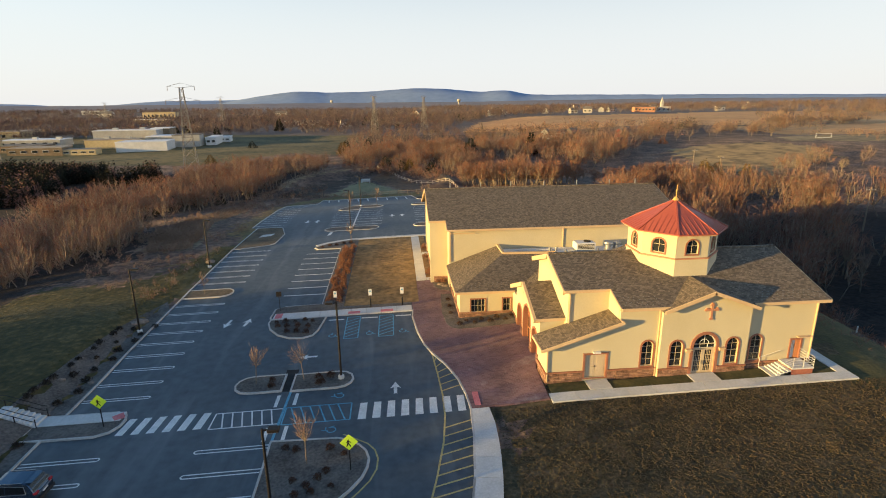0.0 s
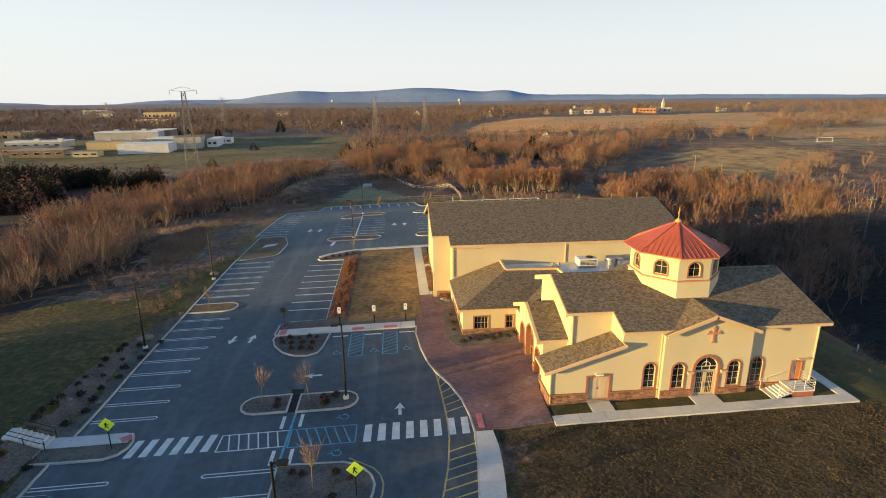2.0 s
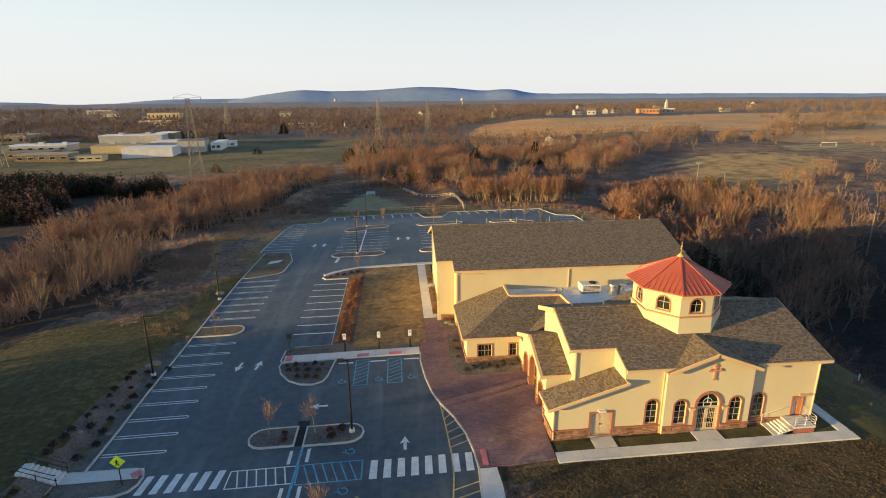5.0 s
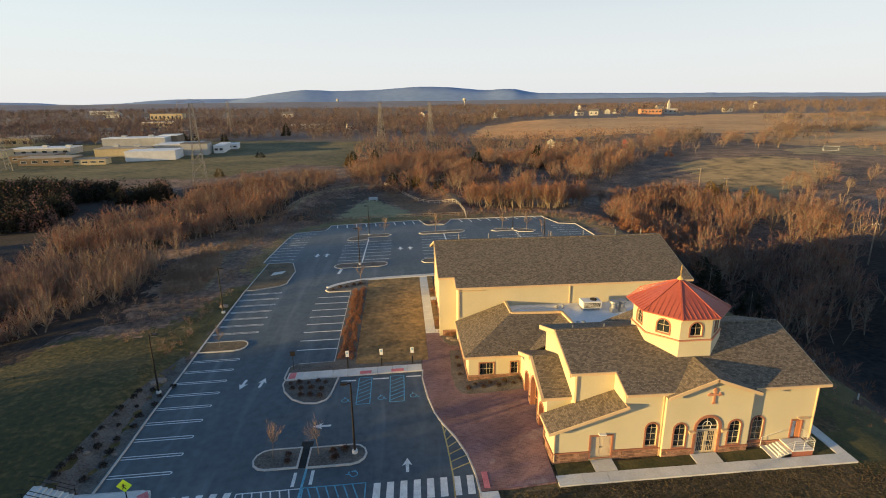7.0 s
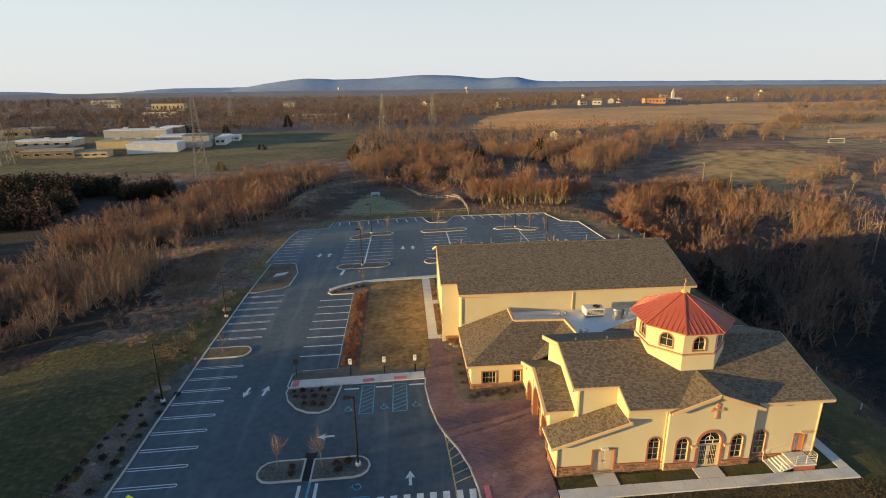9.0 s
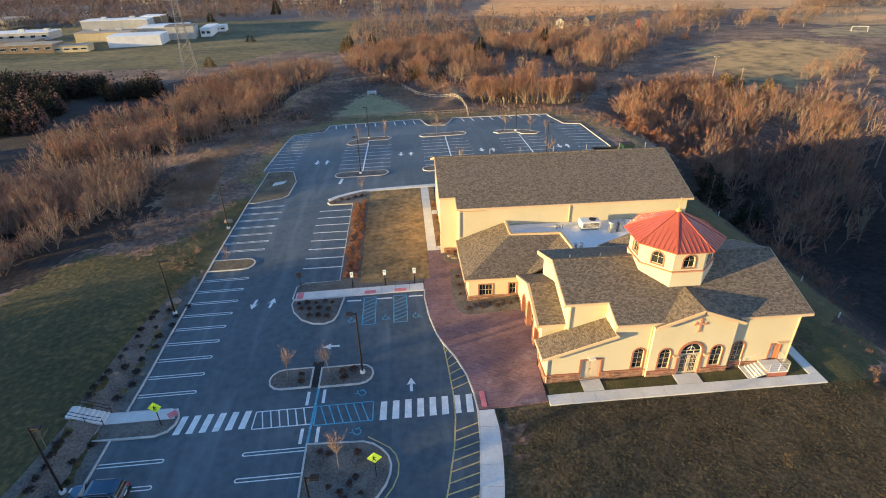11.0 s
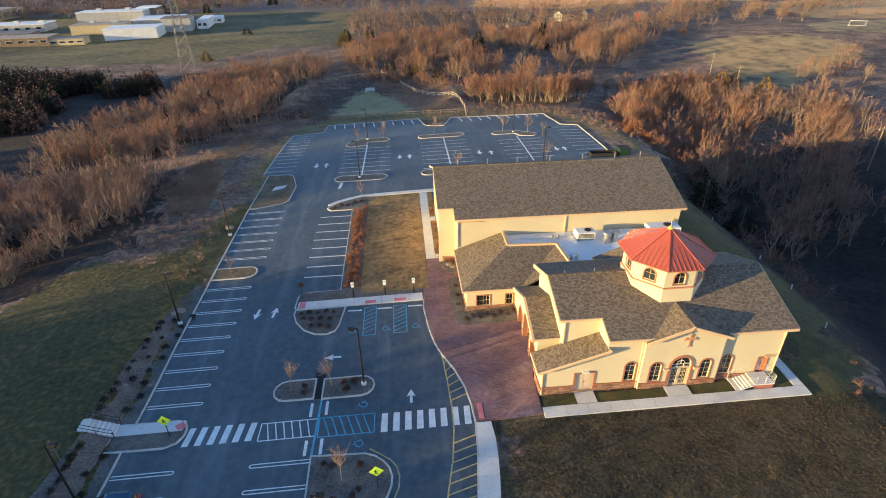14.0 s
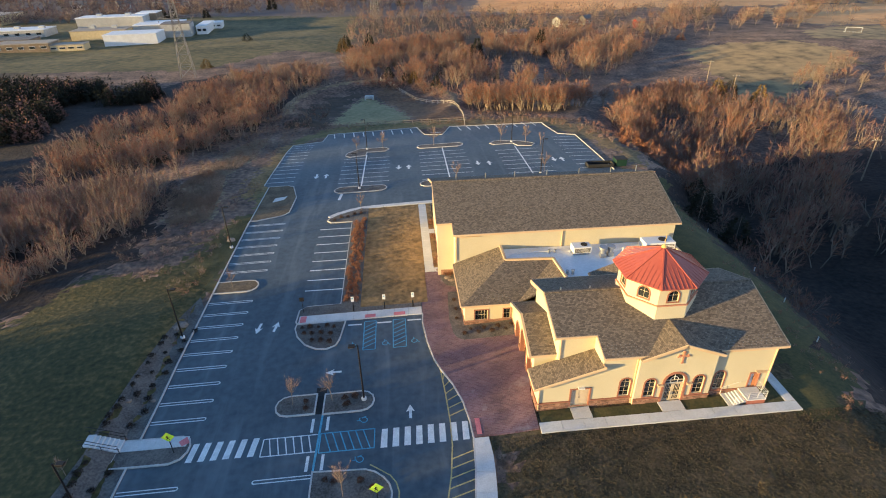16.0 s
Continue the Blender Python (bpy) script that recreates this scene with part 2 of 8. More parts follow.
M["bark"] = material("grey_bark", (0.15, 0.118, 0.086), (0.33, 0.262, 0.195), 1.0, big=0.8, fine=7.0, bump=0.3)
M["twig"] = material("bare_twigs", (0.14, 0.071, 0.051), (0.29, 0.152, 0.110), 1.0, big=0.11, fine=0.35, bump=0.0, vary=0.12)
# far twigs greyed and paled, aerial haze mixed into their colour
M["twig_far"] = material("haze_greyed_twigs", (0.105, 0.074, 0.070), (0.175, 0.125, 0.113), 1.0, big=0.01, fine=0.05, bump=0.0, vary=0.1)
M["green_blade"] = material("green_lawn_blades", (0.045, 0.046, 0.014), (0.13, 0.10, 0.03), 1.0, big=0.07, fine=0.8, bump=0.0, vary=0.12)
M["verge_blade"] = material("rough_verge_grass", (0.06, 0.062, 0.02), (0.15, 0.125, 0.04), 1.0, big=0.2, fine=1.0, bump=0.0, vary=0.25)
M["bed_grass"] = material("dark_bed_grass", (0.042, 0.046, 0.014), (0.105, 0.090, 0.028), 1.0, big=0.5, fine=3.0, bump=0.9, bump_dist=0.08, detail=8)
M["meadow"] = material("olive_meadow", (0.035, 0.042, 0.014), (0.20, 0.15, 0.055), 1.0, big=0.025, fine=0.25, bump=0.8, bump_dist=0.4, detail=9)
M["slope"] = material("reddish_weedy_slope", (0.10, 0.055, 0.03), (0.27, 0.15, 0.075), 1.0, big=0.12, fine=0.9, bump=0.9, bump_dist=0.3, detail=8)
M["fan"] = material("pale_basin_grass", (0.21, 0.19, 0.088), (0.36, 0.30, 0.155), 1.0, big=0.1, fine=0.8, bump=0.6, bump_dist=0.15, detail=8)
M["tuft"] = material("dark_dormant_shrubs", (0.020, 0.017, 0.013), (0.055, 0.043, 0.033), 1.0, big=0.8, fine=5.0, bump=0.0, vary=0.3)
M["twig_orange"] = material("orange_twigs", (0.19, 0.085, 0.046), (0.37, 0.168, 0.09), 1.0, big=0.11, fine=0.35, bump=0.0, vary=0.12)
M["twig_pale"] = material("pale_dry_twigs", (0.20, 0.138, 0.098), (0.35, 0.245, 0.175), 1.0, big=0.11, fine=0.35, bump=0.0, vary=0.12)
M["evergreen"] = material("evergreen_needles", (0.008, 0.010, 0.005), (0.030, 0.028, 0.012), 1.0, big=0.1, fine=2.0, bump=0.0, vary=0.4)
M["cedar"] = material("golden_cedar", (0.06, 0.045, 0.010), (0.19, 0.115, 0.028), 1.0, big=0.1, fine=2.0, bump=0.0, vary=0.4)
M["rust_leaf"] = material("rusty_shrub_leaves", (0.14, 0.062, 0.03), (0.30, 0.135, 0.065), 0.9, big=0.8, fine=5.0, bump=0.0, vary=0.35)
M["dark_leaf"] = material("dark_shrub_leaves", (0.035, 0.02, 0.013), (0.095, 0.045, 0.028), 0.9, big=0.8, fine=5.0, bump=0.0, vary=0.4)
M["grass_blade"] = material("lawn_blades", (0.042, 0.034, 0.016), (0.125, 0.092, 0.046), 1.0, big=0.6, fine=2.5, bump=0.0, vary=0.12)
# distance haze is painted in: the ridges' woods take a pale blue
M["hill"] = material("haze_blue_ridge", (0.20, 0.285, 0.43), (0.26, 0.35, 0.51), 1.0, big=0.003, fine=0.02, bump=0.0, detail=9)
# grey lifted and blued to stand for haze over the brown woods
M["hill_haze_grey"] = material("hazy_far_woods", (0.17, 0.16, 0.18), (0.23, 0.21, 0.225), 1.0, big=0.004, fine=0.03, bump=0.0, detail=9)
M["cream_wall"] = material("sunlit_cream_wall", (0.50, 0.40, 0.21), (0.64, 0.52, 0.29), 0.9, big=0.08, fine=0.8, bump=0.1)
# wood floor paled towards the twigs, haze's low contrast put into the colour
M["far_floor"] = material("haze_paled_wood_floor", (0.11, 0.085, 0.076), (0.18, 0.135, 0.115), 1.0, big=0.006, fine=0.05, bump=0.0, detail=8)
M["verge"] = material("dry_green_verge", (0.095, 0.090, 0.032), (0.27, 0.20, 0.08), 1.0, big=0.15, fine=0.9, bump=0.8, bump_dist=0.15, detail=8)
M["straw"] = material("pale_straw_grass", (0.11, 0.082, 0.045), (0.40, 0.285, 0.16), 1.0, big=0.12, fine=0.9, bump=1.0, bump_dist=0.3, detail=9)
M["car_paint"] = material("dark_blue_car_paint", (0.08, 0.115, 0.16), (0.10, 0.135, 0.185), 0.2, 0.8, big=1.0, fine=9.0, bump=0.0)
M["car_glass"] = glass("car_glass", (0.02, 0.025, 0.03))
M["lamp_red"] = material("red_lens", (0.40, 0.02, 0.02), (0.5, 0.03, 0.03), 0.2, big=2.0, fine=9.0, bump=0.0)
M["house_white"] = material("pale_siding", (0.36, 0.345, 0.31), (0.52, 0.50, 0.45), 0.8, big=0.3, fine=2.0, bump=0.1)
M["house_red"] = material("red_barn_siding", (0.22, 0.035, 0.025), (0.32, 0.055, 0.04), 0.9, big=0.3, fine=2.0, bump=0.1)
M["house_brick"] = material("orange_brick_building", (0.42, 0.20, 0.10), (0.52, 0.26, 0.14), 0.9, big=0.1, fine=1.0, bump=0.1)
M["roof_grey"] = material("grey_roofing", (0.12, 0.11, 0.10), (0.22, 0.20, 0.18), 0.9, big=0.2, fine=2.0, bump=0.1)
M["roof_tan"] = material("tan_gravel_roof", (0.30, 0.25, 0.19), (0.42, 0.36, 0.28), 0.9, big=0.1, fine=1.0, bump=0.2)
M["skip_green"] = material("green_painted_steel", (0.006, 0.028, 0.015), (0.014, 0.045, 0.026), 0.5, big=0.6, fine=6.0, bump=0.05)
# tan darkened to carry the shade of the works' roof overhangs
M["works_wall"] = material("overhang_shade_wall", (0.17, 0.125, 0.075), (0.29, 0.215, 0.135), 0.9, big=0.08, fine=0.8, bump=0.1)
M["fence_wood"] = material("weathered_fence_wood", (0.40, 0.33, 0.25), (0.56, 0.47, 0.37), 0.9, big=0.5, fine=6.0, bump=0.2)
# near-black brown: the shade under dense woods is put into the floor's colour
M["shaded_litter"] = material("shade_dark_leaf_litter", (0.012, 0.009, 0.007), (0.055, 0.036, 0.026), 1.0, big=0.15, fine=1.2, bump=0.9, bump_dist=0.3, detail=9)
M["boulder"] = material("boulder_stone", (0.18, 0.14, 0.11), (0.34, 0.27, 0.21), 0.95, big=0.8, fine=5.0, bump=0.4)


# ---- ground shape ----
def smooth(t):
    t = np.clip(t, 0, 1)
    return t * t * (3 - 2 * t)


FALL_Y = (30, 37, 47, 52, 57, 70, 90, 112, 130, 145, 160)
FALL_Z = (-0.1, 0.0, 0.2, 0.5, 0.6, 0.9, 1.1, 0.7, 0.0, -1.6, -2.2)


def pad(x, y):
    """Height of the car park and the church's ground."""
    return np.interp(y, FALL_Y, FALL_Z) + 0.025 * np.clip(x, -28, 40) + 0.3 * smooth((np.asarray(x) - 8.0) / 7.0) * (1 - smooth((np.asarray(y) - 80) / 30))


def land(x, y):
    """Height of the open ground: the pad, the western bank, the eastern ravine, the basin to the north and the country beyond."""
    x, y = np.asarray(x, float), np.asarray(y, float)
    g = pad(x, y)
    g = g + 1.25 * smooth((-28.3 - x) / 3.2) * (1 - smooth((y - 58) / 10))
    away = np.maximum(np.maximum((-40 - x) / 45, (x - 43 - 9 * smooth((y - 88) / 15)) / 24), (y - 153) / 45)
    w = smooth(away)
    hum = 0.9 * np.sin(x * 0.031 + 1.0) * np.cos(y * 0.027) + 0.6 * np.sin(x * 0.011 - y * 0.017)
    far = -4.0 + hum + 8.0 * smooth((x - 40) / 160) * smooth((y - 120) / 140)
    far = far - 4.5 * np.exp(-((x - 72) / 22) ** 2) * (1 - smooth((y - 110) / 60))
    dist = np.hypot(x, y)
    far = far + 5.0 * smooth((dist - 500) / 1500) * np.sin(x * 0.0021 + 0.7) * np.cos(y * 0.0017 + 0.4)
    g = g * (1 - w) + far * w
    r = np.hypot((x + 8) / 28.0, (y - 186) / 33.0)          # basin with a berm round its far side, open towards the lot
    g = g + 1.7 * np.exp(-((r - 1.0) / 0.14) ** 2) * smooth((y - 158) / 14) - 0.8 * (1 - smooth((r - 0.5) / 0.4))
    return g


def zl(x, y):
    return float(land(x, y))


def zp(x, y):
    return float(pad(x, y))


# ---- building helpers ----
WORLD = {}


def thing(name, label, category, at=(0, 0, 0), group="", kind=""):
    ob = new(name)
    ob.location = at
    WORLD[ob] = Vector(at)
    return tagged(ob, label, category, group, kind)


def finish(name, bm, mat, smooth_faces=False, recalc=True):
    me = bpy.data.meshes.new(name)
    if recalc:
        bmesh.ops.recalc_face_normals(bm, faces=bm.faces)
    bm.to_mesh(me)
    bm.free()
    for m in mat if isinstance(mat, (list, tuple)) else [mat]:
        me.materials.append(m)
    if smooth_faces:
        me.polygons.foreach_set("use_smooth", [True] * len(me.polygons))
    return me


def part(name, bm, mat, parent, label="", smooth_faces=False, recalc=True):
    """A mesh under a thing or a part; its coordinates are the world's (or the thing's, for one built at the origin)."""
    ob = new(name, bm if isinstance(bm, bpy.types.Mesh) else finish(name, bm, mat, smooth_faces, recalc))
    if parent is not None:
        ob.parent = parent
        ob.matrix_parent_inverse = Matrix.Translation(-WORLD.get(parent, Vector()))
    return tagged(ob, label) if label else ob


def alone(name, bm, mat, label, category, group="", kind="", smooth_faces=False, recalc=True):
    return tagged(part(name, bm, mat, None, "", smooth_faces, recalc), label, category, group, kind)


def box(bm, x0, x1, y0, y1, z0, z1, m=None, bev=0.0):
    vs = [bm.verts.new((x, y, z)) for z in (z0, z1) for x, y in ((x0, y0), (x1, y0), (x1, y1), (x0, y1))]
    fs = [bm.faces.new([vs[i] for i in f]) for f in ((3, 2, 1, 0), (4, 5, 6, 7), (0, 1, 5, 4), (1, 2, 6, 5), (2, 3, 7, 6), (3, 0, 4, 7))]
    if bev:
        es = list({e for f in fs for e in f.edges})
        r = bmesh.ops.bevel(bm, geom=es, offset=bev, segments=1, affect="EDGES")
        vs = list({v for f in r["faces"] for v in f.verts} | {v for v in vs if v.is_valid})
    if m is not None:
        bmesh.ops.transform(bm, matrix=m, verts=vs)
    return bm


def beam(bm, p0, p1, w, h, up=(0, 0, 1)):
    """A bar of width w and depth h whose top runs along the line from p0 to p1."""
    p0, p1 = Vector(p0), Vector(p1)
    a = (p1 - p0).normalized()
    s = a.cross(Vector(up))
    s = s.normalized() if s.length > 1e-4 else Vector((1, 0, 0))
    u = s.cross(a)
    vs = [bm.verts.new(p + s * (w / 2 * i) + u * k) for p in (p0, p1) for i, k in ((-1, -h), (1, -h), (1, 0), (-1, 0))]
    for f in ((0, 1, 2, 3), (7, 6, 5, 4), (0, 4, 5, 1), (1, 5, 6, 2), (2, 6, 7, 3), (3, 7, 4, 0)):
        bm.faces.new([vs[i] for i in f])


def tube(bm, pts, radii, sides=6, cap=True):
    """A round rod through the points, with a radius at each."""
    rings = []
    pts = [Vector(p) for p in pts]
    for i, p in enumerate(pts):
        a = (pts[min(i + 1, len(pts) - 1)] - pts[max(i - 1, 0)]).normalized()
        s = a.orthogonal().normalized()
        u = a.cross(s)
        r = radii[i] if isinstance(radii, (list, tuple)) else radii
        rings.append([bm.verts.new(p + (s * math.cos(2 * math.pi * k / sides) + u * math.sin(2 * math.pi * k / sides)) * r) for k in range(sides)])
    for a, b in zip(rings, rings[1:]):
        for k in range(sides):
            bm.faces.new((a[k], a[(k + 1) % sides], b[(k + 1) % sides], b[k]))
    if cap:
        bm.faces.new(rings[0][::-1])
        bm.faces.new(rings[-1])


def slab(bm, pts, thick):
    """A slab whose top face has the given corners; it is thick metres deep, straight down."""
    top = [bm.verts.new(p) for p in pts]
    low = [bm.verts.new((p[0], p[1], p[2] - thick)) for p in pts]
    bm.faces.new(top)
    bm.faces.new(low[::-1])
    n = len(pts)
    for i in range(n):
        bm.faces.new((top[i], low[i], low[(i + 1) % n], top[(i + 1) % n]))


def arch(u0, u1, v0, v1, seg=10):
    """An opening with a round head, from u0 to u1, sill v0, crown v1."""
    c, r = (u0 + u1) / 2, (u1 - u0) / 2
    s = v1 - r
    return [(u0, v0), (u1, v0)] + [(c + r * math.cos(math.pi * k / seg), s + r * math.sin(math.pi * k / seg)) for k in range(seg + 1)]


def rect(u0, u1, v0, v1):
    return [(u0, v0), (u1, v0), (u1, v1), (u0, v1)]


def wall_mesh(outline, holes, to3, thick):
    """A wall with openings right through it; to3 maps (u, v, depth) to the world, depth going inwards."""
    bm = bmesh.new()
    edges = []
    for loop in [outline, *holes]:
        vs = [bm.verts.new((u, v, 0)) for u, v in loop]
        edges += [bm.edges.new((vs[i], vs[(i + 1) % len(vs)])) for i in range(len(vs))]
    bmesh.ops.triangle_fill(bm, use_beauty=True, edges=edges)
    ext = bmesh.ops.extrude_face_region(bm, geom=list(bm.faces))
    for e in ext["geom"]:
        if isinstance(e, bmesh.types.BMVert):
            e.co.z = thick
    for v in bm.verts:
        v.co = Vector(to3(*v.co))
    return bm


def ring_mesh(outer, inner, to3, d0, d1):
    """A flat frame between two outlines with as many points, from depth d0 to d1."""
    bm = bmesh.new()
    o = [[bm.verts.new(to3(u, v, d)) for u, v in outer] for d in (d0, d1)]
    i = [[bm.verts.new(to3(u, v, d)) for u, v in inner] for d in (d0, d1)]
    n = len(outer)
    for k in range(n):
        j = (k + 1) % n
        bm.faces.new((o[0][k], o[0][j], i[0][j], i[0][k]))
        bm.faces.new((o[1][j], o[1][k], i[1][k], i[1][j]))
        bm.faces.new((o[0][j], o[0][k], o[1][k], o[1][j]))
        bm.faces.new((i[0][k], i[0][j], i[1][j], i[1][k]))
    return bm


def bar3(bm, to3, u0, u1, v0, v1, d0, d1):
    vs = [bm.verts.new(to3(u, v, d)) for d in (d0, d1) for u, v in rect(u0, u1, v0, v1)]
    for f in ((3, 2, 1, 0), (4, 5, 6, 7), (0, 1, 5, 4), (1, 2, 6, 5), (2, 3, 7, 6), (3, 0, 4, 7)):
        bm.faces.new([vs[i] for i in f])


def window(parent, u0, u1, v0, v1, to3, round_head=True, cols=2, rows=3, trim="red_trim", tw=0.16, frame_mat="door_cream", name="window", bars=0.032):
    """A framed window set in its opening: frame with glazing bars, a pane and a raised surround."""
    shape = (lambda g: arch(u0 + g, u1 - g, v0 + g, v1 - g)) if round_head else (lambda g: rect(u0 + g, u1 - g, v0 + g, v1 - g))
    bm = ring_mesh(shape(-0.01), shape(0.045), to3, 0.08, 0.16)
    spring = v1 - (u1 - u0) / 2 if round_head else v1
    for k in range(1, cols):
        u = u0 + (u1 - u0) * k / cols
        bar3(bm, to3, u - bars / 2, u + bars / 2, v0, v1 - 0.03, 0.09, 0.14)
    for k in range(1, rows):
        v = v0 + (spring - v0) * k / (rows - (0 if not round_head else 1))
        bar3(bm, to3, u0, u1, v - bars / 2, v + bars / 2, 0.093, 0.137)
    fr = part(name, bm, M[frame_mat], parent)
    pb = bmesh.new()
    pb.faces.new([pb.verts.new(to3(u, v, 0.12)) for u, v in shape(0.01)])
    ext = bmesh.ops.extrude_face_region(pb, geom=list(pb.faces))
    a, b = Vector(to3(0, 0, 0.12)), Vector(to3(0, 0, 0.13))
    bmesh.ops.translate(pb, vec=b - a, verts=[e for e in ext["geom"] if isinstance(e, bmesh.types.BMVert)])
    part("pane", pb, M["glass"], fr)
    if trim:
        part("surround", ring_mesh(shape(-tw), shape(-0.003), to3, -0.05, 0.05), M[trim], fr)
    return fr


def strew(rnd, u0, u1, v0, v1, to3, parent, name="stone_base", holes=()):
    """A base of coursed ledge stones, each proud by its own amount, leaving out the openings given as (u0, u1)."""
    bm = bmesh.new()
    bar_spans, u = [], u0
    for a, b in sorted(holes):
        bar_spans.append((u, a))
        u = b
    bar_spans.append((u, u1))
    for a, b in bar_spans:
        if b - a < 0.05:
            continue
        bar3(bm, to3, a, b, v0, v1 - 0.01, -0.03, 0.02)
        v = v0
        while v < v1 - 0.05:
            h = min(rnd.uniform(0.13, 0.24), v1 - v)
            u = a
            while u < b - 0.03:
                w = min(rnd.uniform(0.25, 0.7), b - u)
                d = rnd.uniform(0.05, 0.10)
                bar3(bm, to3, u + 0.012, u + w - 0.012, v + 0.012, v + h - 0.012, -d, 0.0)
                u += w
            v += h
        bar3(bm, to3, a - 0.02, b + 0.02, v1, v1 + 0.07, -0.12, 0.02)
    return tagged(part(name, bm, M["stone"], parent), kind="stuff")


def quick_mesh(name, verts, tris, mats, index=None):
    me = bpy.data.meshes.new(name)
    verts, tris = np.asarray(verts, np.float32), np.asarray(tris, np.int32)
    me.vertices.add(len(verts))
    me.vertices.foreach_set("co", verts.ravel())
    me.loops.add(tris.size)
    me.loops.foreach_set("vertex_index", tris.ravel())
    me.polygons.add(len(tris))
    me.polygons.foreach_set("loop_start", np.arange(0, tris.size, 3, dtype=np.int32))
    if index is not None:
        me.polygons.foreach_set("material_index", np.asarray(index, np.int32))
    for m in mats:
        me.materials.append(m)
    me.update(calc_edges=True)
    me.validate()
    return me


# ---- the ground: one sheet to the horizon ----
def graded(lo, hi, a, b, fine, growth=1.12):
    mid = list(np.arange(a, b + 1e-6, fine))
    s, x, up = fine, b, []
    while x < hi:
        s *= growth
        x += s
        up.append(min(x, hi))
    s, x, down = fine, a, []
    while x > lo:
        s *= growth
        x -= s
        down.append(max(x, lo))
    return np.array(down[::-1] + mid + up)


LOT = [(-27.1, -30), (-27.1, 106), (-28.2, 107), (-27.6, 139), (-20.2, 141.3), (-19.6, 149.5), (5.7, 151), (7.5, 142), (12.1, 140.5), (15, 149.8), (41.4, 147.5),
       (41.6, 132), (45.5, 130), (45.2, 94), (6.0, 91), (4.0, 66), (2.6, 57.9), (2.5, 56.1), (2.9, 52.1), (3.5, 49.1), (4.2, 47.2), (5.3, 44.8), (6.1, 42.2),
       (6.5, 39.6), (6.6, 37.4), (6.35, 34), (5.75, 29.5), (4.6, 24), (2.6, 17), (-2, 8), (-6, -30)]


def inside(px, py, poly):
    px, py = np.asarray(px), np.asarray(py)
    ok = np.zeros(px.shape, bool)
    for (x0, y0), (x1, y1) in zip(poly, poly[1:] + poly[:1]):
        if y0 != y1:
            ok ^= ((y0 > py) != (y1 > py)) & (px < (x1 - x0) * (py - y0) / (y1 - y0) + x0)
    return ok


# regions of the country round the church
FIELD_NW = [(-420, 300), (-160, 272), (-92, 268), (-60, 315), (-25, 300), (-30, 500), (-150, 525), (-420, 520)]
FIELD_E = [(122, 189), (131, 225), (136, 255), (164, 256), (190, 248), (194, 226), (186, 205), (160, 195), (140, 178), (122, 160), (114, 170)]
FIELD_E2 = [(200, 252), (232, 240), (300, 262), (310, 292), (250, 294), (212, 278)]
FIELDS_FAR = [(70, 520), (136, 425), (224, 405), (500, 430), (900, 560), (1300, 900), (560, 900), (440, 830), (110, 680)]
FIELDS_FAR2 = [(240, 300), (420, 290), (700, 420), (420, 425), (250, 395)]
FRONT_LAWN = [(5.5, -40), (60, -40), (47, 38), (44, 64), (39, 90), (13, 90), (8, 38), (7.6, 29), (4, 17)]
WEST_LAWN = [(-28, -40), (-28, 80), (-33, 78), (-38.5, 72), (-45.5, 74), (-50, 70), (-53, 63), (-62, 50), (-95, 30), (-95, -40)]
NW_VERGE = [(-25, 92), (-29, 100), (-29, 144), (-21, 156), (-14, 160), (20, 159), (20, 150), (-19, 149), (-26, 141)]
FAN = [(-11, 203), (-14, 194), (-17.7, 182), (-19.5, 170), (-18.5, 162), (-11, 157), (-1, 155), (4.5, 163), (3, 174), (-1.2, 184), (-7, 194)]
SLOPE = [(-8, 204), (-3, 213), (7, 193), (16, 181), (20, 168), (19, 157), (9, 157), (6, 164), (3, 176), (-1, 186)]
INNER = [(-33, 163), (-31, 186), (-24, 200), (-13, 206), (-18.7, 182), (-20, 166), (-24, 155)]
NORTH_DRY = [(16, 151), (42, 147), (46, 129), (51, 104), (55, 112), (52, 145), (38, 158), (16, 158)]
UNDERGROWTH = [(-110, 30), (-66, 48), (-54, 65), (-46, 76), (-42, 88), (-45, 106), (-56, 114), (-80, 112), (-115, 95)]
RAVINE = [(48, 10), (51, 40), (55, 62), (54, 100), (58, 116), (90, 122), (150, 118), (160, 10)]
EAST_SLOPE = [(40, 36), (46, 34), (52, 46), (57, 62), (56, 98), (48, 102), (40, 92)]
STRAW = [(-45, 100), (-40, 89), (-34, 91), (-36, 102), (-38, 114), (-35, 128), (-36, 148), (-39, 148), (-43, 138), (-45, 116)]
WEST_VERGE = [(-27, 66), (-32, 70), (-33, 80), (-30, 92), (-25, 93)]
GOLD_VERGE = [(-27.9, 101), (-31.5, 101), (-32, 112), (-30.5, 124), (-29.8, 140), (-27.4, 140), (-27.8, 120)]
SHADED_FLOOR = [(-170, 130), (-96, 120), (-60, 130), (-48, 150), (-36, 190), (-30, 240), (-70, 262), (-100, 232), (-170, 228)]

gx, gy = graded(-4700, 4700, -100, 165, 1.0, 1.06), graded(-1500, 4850, -10, 262, 1.0, 1.06)
XX, YY = np.meshgrid(gx, gy, indexing="ij")
jit = np.random.default_rng(8).uniform(-0.33, 0.33, (2,) + XX.shape) * ((XX > -100) & (XX < 165) & (YY > -10) & (YY < 262))
XX, YY = XX + jit[0], YY + jit[1]
ZZ = land(XX, YY) - 0.13 * inside(XX, YY, [(x * 1.0, y) for x, y in LOT])
nx, ny = XX.shape
idx = np.arange(nx * ny).reshape(nx, ny)
